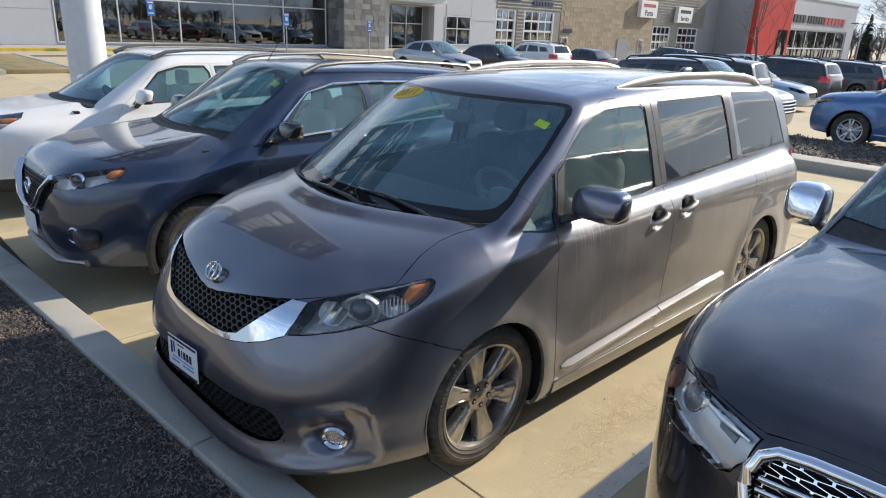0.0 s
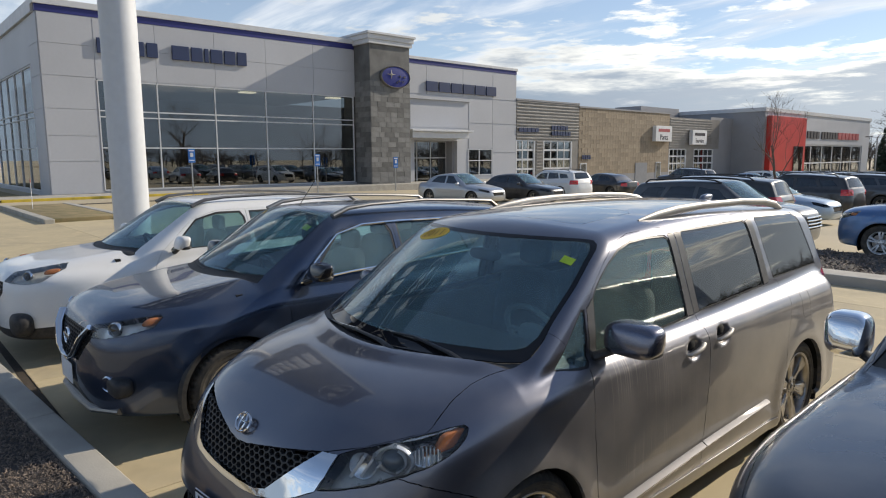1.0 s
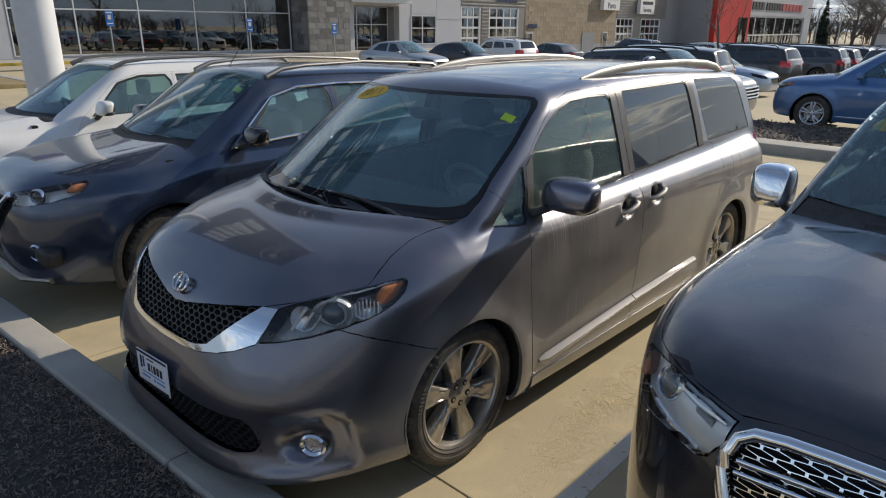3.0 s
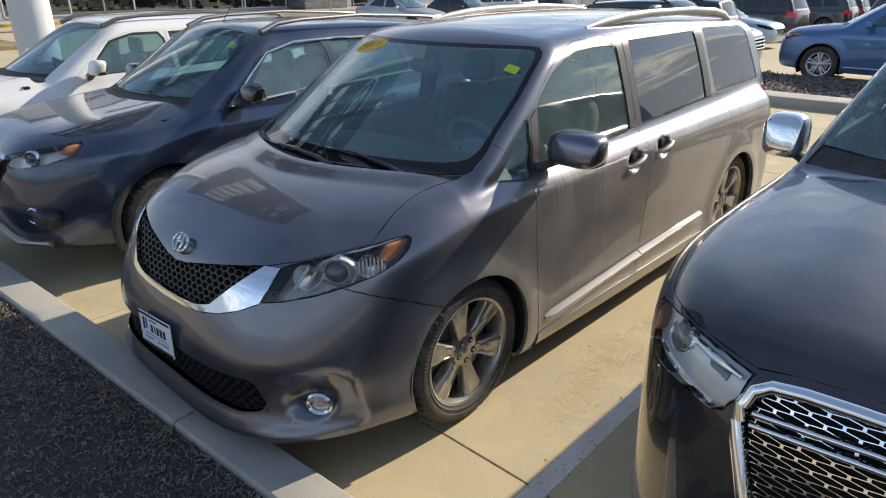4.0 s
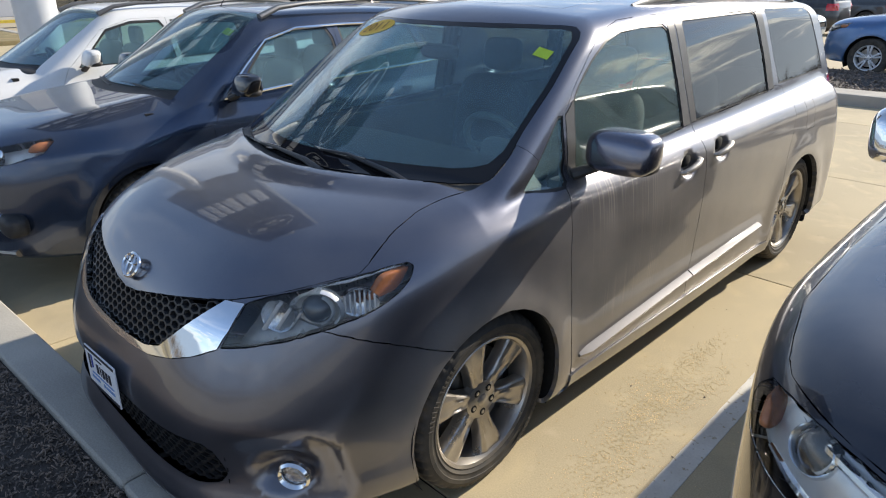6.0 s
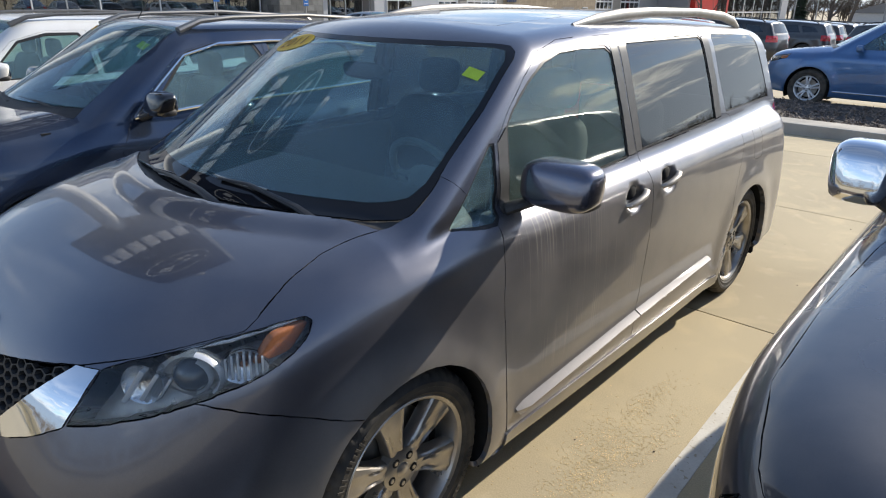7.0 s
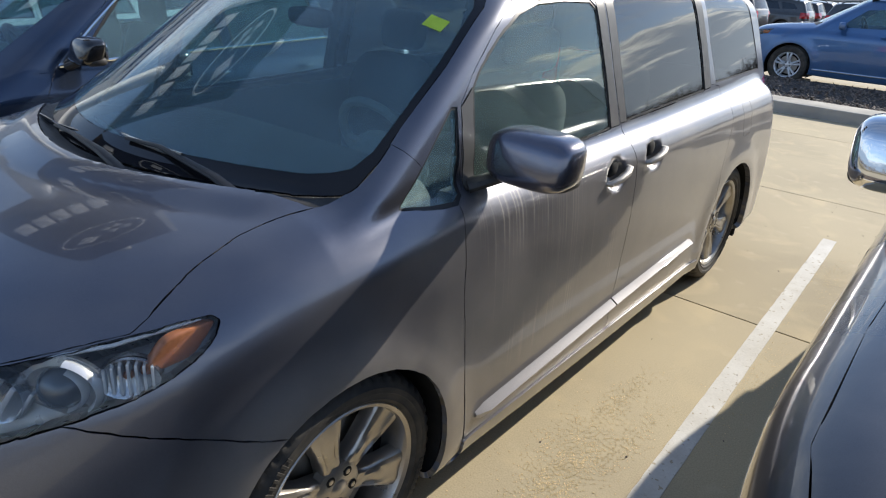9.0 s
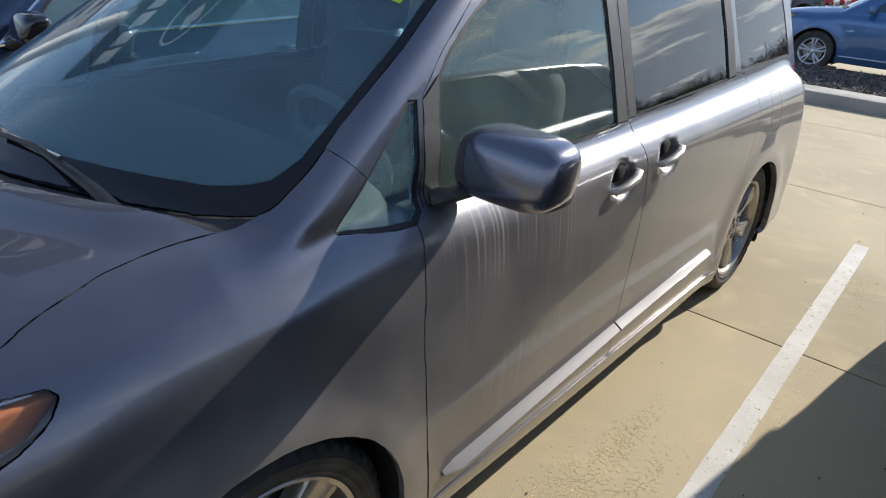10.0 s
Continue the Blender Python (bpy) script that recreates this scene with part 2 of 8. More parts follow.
        yf = N("ShaderNodeMapRange"); yf.inputs["From Min"].default_value, yf.inputs["From Max"].default_value = 2.6, 1.7
        yf.inputs["To Min"].default_value = 0.30
        L(sp.outputs["Y"], yf.inputs["Value"])
        mu4 = N("ShaderNodeMath"); mu4.operation = "MULTIPLY"; L(yl.outputs[0], mu4.inputs[0]); L(yf.outputs[0], mu4.inputs[1])
        mu3 = N("ShaderNodeMath"); mu3.operation = "MULTIPLY"; L(mu2.outputs[0], mu3.inputs[0]); L(mu4.outputs[0], mu3.inputs[1])
        ad = N("ShaderNodeMath"); ad.operation = "MAXIMUM"
        L(mu3.outputs[0], ad.inputs[0]); L(fac, ad.inputs[1])
        sy = N("ShaderNodeMapRange"); sy.inputs["From Min"].default_value, sy.inputs["From Max"].default_value = 0.70, 1.25
        L(sp.outputs["Y"], sy.inputs["Value"])
        fm = N("ShaderNodeMapRange"); fm.inputs["From Min"].default_value, fm.inputs["From Max"].default_value = 0.30, 0.70
        fm.inputs["To Min"].default_value, fm.inputs["To Max"].default_value = 0.17, 0.34
        L(d1.outputs["Fac"], fm.inputs["Value"])
        m1 = N("ShaderNodeMath"); m1.operation = "MULTIPLY"; L(sx.outputs[0], m1.inputs[0]); L(sy.outputs[0], m1.inputs[1])
        # a rim of dried spray round the front wheel arch
        dv = N("ShaderNodeVectorMath"); dv.operation = "DISTANCE"; dv.inputs[1].default_value = (0, 1.0, 0.355)
        fl2 = N("ShaderNodeCombineXYZ"); L(sp.outputs["Y"], fl2.inputs["Y"]); L(sp.outputs["Z"], fl2.inputs["Z"])
        L(fl2.outputs[0], dv.inputs[0])
        rim = N("ShaderNodeMapRange"); rim.inputs["From Min"].default_value, rim.inputs["From Max"].default_value = 0.58, 0.42
        rim.inputs["To Max"].default_value = 1.6
        L(dv.outputs["Value"], rim.inputs["Value"])
        mm = N("ShaderNodeMath"); mm.operation = "MAXIMUM"; L(m1.outputs[0], mm.inputs[0])
        rx = N("ShaderNodeMath"); rx.operation = "MULTIPLY"; L(rim.outputs[0], rx.inputs[0]); L(sx.outputs[0], rx.inputs[1])
        L(rx.outputs[0], mm.inputs[1])
        m2 = N("ShaderNodeMath"); m2.operation = "MULTIPLY"; L(mm.outputs[0], m2.inputs[0]); L(fm.outputs[0], m2.inputs[1])
        a2 = N("ShaderNodeMath"); a2.operation = "ADD"; a2.use_clamp = True
        L(ad.outputs[0], a2.inputs[0]); L(m2.outputs[0], a2.inputs[1])
        fac = a2.outputs[0]
    mx = N("ShaderNodeMix"); mx.data_type = "RGBA"
    mx.inputs["B"].default_value = (*dust_color, 1)
    L(hv.outputs["Color"], mx.inputs["A"]); L(fac, mx.inputs["Factor"])
    L(mx.outputs["Result"], b.inputs["Base Color"])
    inv = N("ShaderNodeMath"); inv.operation = "MULTIPLY_ADD"
    inv.inputs[1].default_value, inv.inputs[2].default_value = -metal, metal
    L(fac, inv.inputs[0]); L(inv.outputs[0], b.inputs["Metallic"])
    cw = N("ShaderNodeMath"); cw.operation = "MULTIPLY_ADD"
    cw.inputs[1].default_value, cw.inputs[2].default_value = -0.5, 1.0
    cw.use_clamp = True
    br = N("ShaderNodeMath"); br.operation = "MULTIPLY_ADD"
    br.inputs[1].default_value, br.inputs[2].default_value = 0.30, rough
    L(fac, br.inputs[0]); L(br.outputs[0], b.inputs["Roughness"])
    L(fac, cw.inputs[0]); L(cw.outputs[0], b.inputs["Coat Weight"])
    cr = N("ShaderNodeMath"); cr.operation = "MULTIPLY_ADD"
    cr.inputs[1].default_value, cr.inputs[2].default_value = 0.10, 0.015
    L(fac, cr.inputs[0]); L(cr.outputs[0], b.inputs["Coat Roughness"])
    return m


PAINT_VAN = paint("van_paint", (0.140, 0.147, 0.180), 0.86, 0.29, 0.12, (0.46, 0.41, 0.345), streaks=True)
PAINT_MOULD = paint("moulding_paint", (0.17, 0.165, 0.17), 0.4, 0.55, 0.45, (0.42, 0.375, 0.32))
PAINT_MOULD.node_tree.nodes["Principled BSDF"].inputs["Coat Weight"].default_value = 0.25
PAINT_MIRROR = paint("mirror_paint", (0.150, 0.150, 0.185), 0.85, 0.22, 0.05)
PAINT_NAVY = paint("navy_paint", (0.030, 0.052, 0.100), 0.7, 0.24, 0.12)
PAINT_WHITE = paint("white_paint", (0.78, 0.78, 0.76), 0.0, 0.4, 0.12)
PAINT_BLACK = paint("slate_paint", (0.030, 0.033, 0.044), 0.7, 0.26, 0.18)
PAINT_BLUE = paint("blue_paint", (0.06, 0.155, 0.34), 0.5, 0.34, 0.1)
PAINT_SILVER = paint("silver_paint", (0.45, 0.46, 0.47), 0.8, 0.34, 0.1)
PAINT_JET = paint("jet_paint", (0.012, 0.012, 0.014), 0.2, 0.34, 0.1)
PAINT_CHAR = paint("charcoal_paint", (0.07, 0.075, 0.08), 0.6, 0.34, 0.1)
PAINT_PALE = paint("pale_blue_paint", (0.36, 0.44, 0.52), 0.7, 0.34, 0.1)
def hazed_glass(name, tint, veil, amount):
    """Clear tinted glass under thin dust, whose teal veil also paints in sky haze."""
    m = mat(name, tint, 0.0, transmission=1.0, ior=1.52)
    nt = m.node_tree
    L, N = nt.links.new, nt.nodes.new
    d, mx, co, n, r = N("ShaderNodeBsdfDiffuse"), N("ShaderNodeMixShader"), N("ShaderNodeTexCoord"), N("ShaderNodeTexNoise"), N("ShaderNodeMapRange")
    d.inputs["Color"].default_value = (*veil, 1)
    n.inputs["Scale"].default_value, n.inputs["Detail"].default_value = 5.0, 9.0
    r.inputs["From Min"].default_value, r.inputs["From Max"].default_value = 0.3, 0.7
    r.inputs["To Min"].default_value, r.inputs["To Max"].default_value = amount * 0.6, amount * 1.4
    L(co.outputs["Object"], n.inputs["Vector"]); L(n.outputs["Fac"], r.inputs["Value"]); L(r.outputs[0], mx.inputs[0])
    L(nt.nodes["Principled BSDF"].outputs[0], mx.inputs[1]); L(d.outputs[0], mx.inputs[2])
    L(mx.outputs[0], nt.nodes["Material Output"].inputs["Surface"])
    return m


# teal veil: dust plus the sheen of reflected sky, put into the colour
GLASS = hazed_glass("window_glass", (0.56, 0.78, 0.80), (0.30, 0.46, 0.54), 0.11)
SIDE_GLASS = hazed_glass("side_window_glass", (0.66, 0.84, 0.80), (0.42, 0.54, 0.50), 0.055)
GLASS_DARK = mat("privacy_glass", (0.10, 0.12, 0.12), 0.0, transmission=1.0, ior=1.8)
LENS = mat("clear_lens", (0.92, 0.93, 0.92), 0.02, transmission=1.0, ior=1.4)
AMBER = mat("amber_lens", (0.58, 0.235, 0.11), 0.12, 0, 90, 0.2, transmission=0.35, ior=1.45)
RED_LENS = mat("red_lens", (0.55, 0.02, 0.02), 0.08, coat=1.0)
CHROME = mat("chrome", (0.86, 0.87, 0.88), 0.05, 1.0, 8, 0.05)
SILVER = mat("silver_trim", (0.36, 0.345, 0.32), 0.46, 1.0, 20, 0.1)
ALLOY = mat("grey_alloy", (0.47, 0.445, 0.41), 0.28, 0.8, 9, 0.25, color2=(0.38, 0.35, 0.31), fine=0.06, fine_scale=400)
DARK_ALLOY = mat("dark_alloy", (0.05, 0.05, 0.052), 0.35, 0.6, 25, 0.2)
RUBBER = mat("tyre_rubber", (0.032, 0.031, 0.030), 0.75, 0, 14, 0.3, color2=(0.085, 0.075, 0.060), bump=0.0003, bump_scale=260)
DUSTY_RUBBER = mat("dusty_rubber", (0.055, 0.050, 0.043), 0.8, 0, 30, 0.3)
PLASTIC = mat("black_plastic", (0.022, 0.022, 0.023), 0.55, 0, 30, 0.3, color2=(0.045, 0.043, 0.040), bump=0.0003, bump_scale=700)
PILLAR = mat("pillar_trim", (0.10, 0.097, 0.092), 0.38, 0.2, 15, 0.2)
RUBBER_SEAL = mat("black_seal", (0.013, 0.013, 0.014), 0.45, 0, 20, 0.2)
FRIT = mat("black_glass_border", (0.012, 0.012, 0.014), 0.03, 0, 12, 0.2, spec=0.5)
GLOSS_BLACK = mat("gloss_black", (0.010, 0.010, 0.011), 0.12, 0, 12, 0.2, coat=1.0)
MESH_BLACK = mat("grille_black", (0.016, 0.016, 0.017), 0.4, 0, 30, 0.3)
VAN_HOUSING = mat("smoked_lamp_housing", (0.44, 0.43, 0.41), 0.28, 0.45, 30, 0.25)
HOUSING = mat("lamp_housing", (0.50, 0.51, 0.50), 0.30, 0.25, 30, 0.25)
BRIGHT_HOUSING = mat("bright_lamp_housing", (0.75, 0.77, 0.79), 0.22, 0.35, 30, 0.10)
PROJECTOR = mat("projector_glass", (0.10, 0.115, 0.13), 0.06, 0.3, 10, 0.2, coat=1.0)
# Near-black that holds the shade of cabins, grilles and other hollows in its colour.
VOID = mat("shaded_hollow_black", (0.010, 0.010, 0.010), 0.9, 0, 20, 0.3)
TRIM_GREY = mat("grey_trim_cloth", (0.16, 0.155, 0.15), 0.85, 0, 60, 0.25, bump=0.0008, bump_scale=500)
DASH = mat("dash_plastic", (0.05, 0.05, 0.052), 0.6, 0, 40, 0.2, bump=0.0004, bump_scale=600)


# ---- shaping tools ----
def link(name, me, parent=None, label=""):
    ob = new(name, me)
    if parent is not None:
        ob.parent = parent
    if label:
        ob["label"] = label
    return ob


def part(name, bm, material, parent=None, label="", smooth=True):
    """One mesh object from a bmesh."""
    me = bpy.data.meshes.new(name)
    bm.to_mesh(me)
    bm.free()
    me.materials.append(material)
    if smooth:
        me.shade_smooth()
        me.set_sharp_from_angle(angle=radians(35))
    return link(name, me, parent, label)


def raw(name, verts, faces, material, parent=None, label="", smooth=True, sharp=35):
    me = bpy.data.meshes.new(name)
    me.from_pydata([tuple(v) for v in verts], [], [tuple(f) for f in faces])
    me.materials.append(material)
    if smooth:
        me.shade_smooth()
        if sharp:
            me.set_sharp_from_angle(angle=radians(sharp))
    me.update()
    return link(name, me, parent, label)


def thing(name, label, category, group="", m=None, kind=""):
    ob = new(name)
    ob.empty_display_size = 0.1
    if m is not None:
        ob.matrix_world = m
    return tagged(ob, label, category, group, kind)


def box_bm(x0, x1, y0, y1, z0, z1, bevel=0.0, seg=2, bm=None):
    bm = bm or bmesh.new()
    r = bmesh.ops.create_cube(bm, size=1.0, matrix=Matrix.Translation(((x0 + x1) / 2, (y0 + y1) / 2, (z0 + z1) / 2))
                              @ Matrix.Diagonal((x1 - x0, y1 - y0, z1 - z0, 1)))
    if bevel:
        vs = set(r["verts"])
        bmesh.ops.bevel(bm, geom=[e for e in bm.edges if e.verts[0] in vs and e.verts[1] in vs], offset=bevel, segments=seg, affect="EDGES", profile=0.6)
    return bm


def cyl_bm(p0, p1, r0, r1=None, seg=20, bm=None, caps=True):
    bm = bm or bmesh.new()
    p0, p1 = Vector(p0), Vector(p1)
    d = p1 - p0
    m = Matrix.Translation((p0 + p1) / 2) @ d.to_track_quat("Z", "Y").to_matrix().to_4x4()
    bmesh.ops.create_cone(bm, cap_ends=caps, segments=seg, radius1=r0, radius2=r0 if r1 is None else r1, depth=d.length, matrix=m)
    return bm


def tube_bm(pts, radii, seg=10, bm=None, flat=1.0):
    """A tube along a polyline, its radius changing from point to point."""
    bm = bm or bmesh.new()
    pts = [Vector(p) for p in pts]
    rings = []
    for i, p in enumerate(pts):
        d = (pts[min(i + 1, len(pts) - 1)] - pts[max(i - 1, 0)]).normalized()
        a = d.cross(Vector((0, 0, 1)))
        if a.length < 1e-3:
            a = d.cross(Vector((0, 1, 0)))
        a.normalize()
        b = a.cross(d)
        r = radii[i] if hasattr(radii, "__len__") else radii
        rings.append([bm.verts.new(p + (a * math.cos(2 * math.pi * k / seg) + b * math.sin(2 * math.pi * k / seg) * flat) * r) for k in range(seg)])
    for u, v in zip(rings, rings[1:]):
        for k in range(seg):
            bm.faces.new((u[k], u[(k + 1) % seg], v[(k + 1) % seg], v[k]))
    bm.faces.new(rings[0][::-1])
    bm.faces.new(rings[-1])
    return bm


def lathe_bm(profile, seg=48, axis="x", bm=None, close=False):
    """Turns (radius, along) points about an axis through the origin."""
    bm = bm or bmesh.new()
    rings = []
    for k in range(seg):
        a = 2 * math.pi * k / seg
        ring = []
        for r, h in profile:
            c, s = r * math.cos(a), r * math.sin(a)
            ring.append(bm.verts.new((h, c, s) if axis == "x" else (c, h, s) if axis == "y" else (c, s, h)))
        rings.append(ring)
    n = len(profile)
    for k in range(seg):
        u, v = rings[k], rings[(k + 1) % seg]
        for i in range(n if close else n - 1):
            bm.faces.new((u[i], u[(i + 1) % n], v[(i + 1) % n], v[i]))
    bmesh.ops.recalc_face_normals(bm, faces=bm.faces)
    return bm


def slab_bm(outline, h0, h1, plane="xz", bevel=0.0):
    """A flat piece with the given outline, between two heights along the third axis."""
    bm = bmesh.new()

    def at(u, v, h):
        return (u, h, v) if plane == "xz" else (h, u, v) if plane == "yz" else (u, v, h)
    f = bm.faces.new([bm.verts.new(at(u, v, h0)) for u, v in outline])
    r = bmesh.ops.extrude_face_region(bm, geom=[f])
    d = Vector(at(0, 0, h1 - h0))
    bmesh.ops.translate(bm, verts=[g for g in r["geom"] if isinstance(g, bmesh.types.BMVert)], vec=d)
    bmesh.ops.recalc_face_normals(bm, faces=bm.faces)
    if bevel:
        bmesh.ops.bevel(bm, geom=list(bm.edges), offset=bevel, segments=2, affect="EDGES")
    return bm


def spline(xs, ys):
    """A smooth curve through points, as a fast function on arrays (Catmull-Rom tangents, dense table)."""
    xs, ys = np.array(xs, float), np.array(ys, float)
    d = np.diff(ys) / np.diff(xs)
    m = np.empty_like(ys)
    m[0], m[-1] = d[0], d[-1]
    w0, w1 = np.diff(xs)[:-1], np.diff(xs)[1:]
    m[1:-1] = (d[:-1] * w1 + d[1:] * w0) / (w0 + w1)
    X = np.linspace(xs[0], xs[-1], 1500)
    i = np.clip(np.searchsorted(xs, X) - 1, 0, len(xs) - 2)
    h = xs[i + 1] - xs[i]
    t = (X - xs[i]) / h
    Y = ((2 * t**3 - 3 * t**2 + 1) * ys[i] + (t**3 - 2 * t**2 + t) * h * m[i] + (-2 * t**3 + 3 * t**2) * ys[i + 1] + (t**3 - t**2) * h * m[i + 1])
    return lambda v: np.interp(v, X, Y)


def smax(a, b, k):
    h = np.maximum(k - np.abs(a - b), 0) / k
    return np.maximum(a, b) + h * h * k * 0.25


def smin(a, b, k):
    return -smax(-a, -b, k)


def surface(f, lo, hi, h):
    """The zero surface of f on a grid of step h, as vertices set exactly on it and four-sided faces."""
    ax = [np.arange(lo[i], hi[i] + h, h) for i in range(3)]
    V = f(*np.meshgrid(*ax, indexing="ij"))
    ins = V < 0
    n = [len(a) for a in ax]
    c = np.zeros((n[0] - 1, n[1] - 1, n[2] - 1), int)
    for dx in (0, 1):
        for dy in (0, 1):
            for dz in (0, 1):
                c += ins[dx:n[0] - 1 + dx, dy:n[1] - 1 + dy, dz:n[2] - 1 + dz]
    mixed = (c > 0) & (c < 8)
    ids = np.full(c.shape, -1)
    I = np.argwhere(mixed)
    ids[mixed] = np.arange(len(I))
    P = np.array(lo) + (I + 0.5) * h
    e = h * 0.1
    for _ in range(7):
        v = f(P[:, 0], P[:, 1], P[:, 2])
        g = np.stack([f(P[:, 0] + e * (k == 0), P[:, 1] + e * (k == 1), P[:, 2] + e * (k == 2)) - f(P[:, 0] - e * (k == 0), P[:, 1] - e * (k == 1), P[:, 2] - e * (k == 2)) for k in range(3)], 1) / (2 * e)
        step = (v / np.maximum((g * g).sum(1), 0.05))[:, None] * g
        ln = np.linalg.norm(step, axis=1, keepdims=True)
        P -= step * np.minimum(1, 0.6 * h / np.maximum(ln, 1e-9))
    quads = []
    for a in range(3):
        b, d = (a + 1) % 3, (a + 2) % 3
        s0 = [slice(None)] * 3
        s1 = [slice(None)] * 3
        s0[a], s1[a] = slice(0, -1), slice(1, None)
        A, B = ins[tuple(s0)], ins[tuple(s1)]
        E = np.argwhere(A != B)
        E = E[(E[:, b] > 0) & (E[:, d] > 0) & (E[:, b] < n[b] - 1) & (E[:, d] < n[d] - 1)]
        def cell(db, dd):
            q = E.copy()
            q[:, b] += db
            q[:, d] += dd
            return ids[q[:, 0], q[:, 1], q[:, 2]]
        Q = np.stack([cell(-1, -1), cell(0, -1), cell(0, 0), cell(-1, 0)], 1)
        flip = ~A[tuple(E.T)]
        Q[flip] = Q[flip][:, ::-1]
        quads.append(Q)
    return P, np.concatenate(quads)


PROJ = {"side": ((0, 1, 0), (0, 0, 1)), "front": ((1, 0, 0), (0, 0, 1)), "top": ((1, 0, 0), (0, 1, 0)), "diag": ((1, 1, 0), (0, 0, 1))}


def inside_poly(u, v, poly):
    r = np.zeros(len(u), bool)
    n = len(poly)
    for i in range(n):
        (x0, y0), (x1, y1) = poly[i], poly[(i + 1) % n]
        if y0 == y1:
            continue
        hit = ((y0 > v) != (y1 > v)) & (u < (x1 - x0) * (v - y0) / (y1 - y0) + x0)
        r ^= hit
    return r


def circle(cy, cz, r, n=36):
    return [(cy + r * math.cos(2 * math.pi * k / n), cz + r * math.sin(2 * math.pi * k / n)) for k in range(n)]


def cut_shell(P, Q, regions):
    """Cuts the shell along the outlines of the regions and sorts its faces into them.
    A region: name, outlines [(projection, polygon)], where (a test on |x|, y, z and the normal)."""
    me = bpy.data.meshes.new("tmp")
    me.from_pydata(P.tolist(), [], Q.tolist())
    bm = bmesh.new()
    bm.from_mesh(me)
    bpy.data.meshes.remove(me)
    for reg in regions:
        for proj, poly in reg["cut"]:
            U, V = (Vector(a) for a in PROJ[proj])
            us, vs = [p[0] for p in poly], [p[1] for p in poly]
            u0, u1, v0, v1 = min(us) - 0.04, max(us) + 0.04, min(vs) - 0.04, max(vs) + 0.04
            for s in (1, -1):
                Us = Vector((U.x * s, U.y, U.z))
                cand = set()
                for f in bm.faces:
                    c = f.calc_center_median()
                    if c.x * s < -0.02:
                        continue
                    if not (u0 < Us.dot(c) < u1 and v0 < V.dot(c) < v1):
                        continue
                    if reg["near"](abs(c.x), c.y, c.z):
                        cand.add(f)
                for i in range(len(poly)):
                    (a0, b0), (a1, b1) = poly[i], poly[(i + 1) % len(poly)]
                    if U.x and abs(a0) < 1e-6 and abs(a1) < 1e-6:
                        continue
                    lo_u, hi_u, lo_v, hi_v = min(a0, a1) - 0.004, max(a0, a1) + 0.004, min(b0, b1) - 0.004, max(b0, b1) + 0.004
                    sub = []
                    for f in cand:
                        pu = [Us.dot(v.co) for v in f.verts]
                        pv = [V.dot(v.co) for v in f.verts]
                        if max(pu) > lo_u and min(pu) < hi_u and max(pv) > lo_v and min(pv) < hi_v:
                            sub.append(f)
                    if not sub:
                        continue
                    # a point and a normal of the cutting plane, which holds the line of sight of the projection
                    du, dv = a1 - a0, b1 - b0
                    uu, vv = U.dot(U), V.dot(V)
                    nrm = Us * dv - V * du
                    pt = Us * (a0 / uu) + V * (b0 / vv)
                    geom = list({e for f in sub for e in f.edges}) + list({v for f in sub for v in f.verts}) + sub
                    for f in sub:
                        cand.discard(f)
                    r = bmesh.ops.bisect_plane(bm, geom=geom, dist=2e-4, plane_co=pt, plane_no=nrm.normalized())
                    cand.update(g for g in r["geom"] if isinstance(g, bmesh.types.BMFace))
    bm.normal_update()
    bm.verts.index_update()
    VP = np.array([v.co[:] for v in bm.verts])
    VN = np.array([v.normal[:] for v in bm.verts])
    F = [tuple(v.index for v in f.verts) for f in bm.faces]
    C = np.array([f.calc_center_median()[:] for f in bm.faces])
    bm.free()
    owner = np.full(len(F), -1)
    ax = np.abs(C[:, 0])
    for k, reg in enumerate(regions):
        ok = owner == -1
        for proj, poly in reg["cut"]:
            U, V = PROJ[proj]
            ok &= inside_poly(ax * U[0] + C[:, 1] * U[1] + C[:, 2] * U[2], ax * V[0] + C[:, 1] * V[1] + C[:, 2] * V[2], poly)
        idx = np.argwhere(ok)[:, 0]
        keep = [i for i in idx if reg["near"](ax[i], C[i, 1], C[i, 2])]
        owner[keep] = k
    return VP, VN, F, C, owner


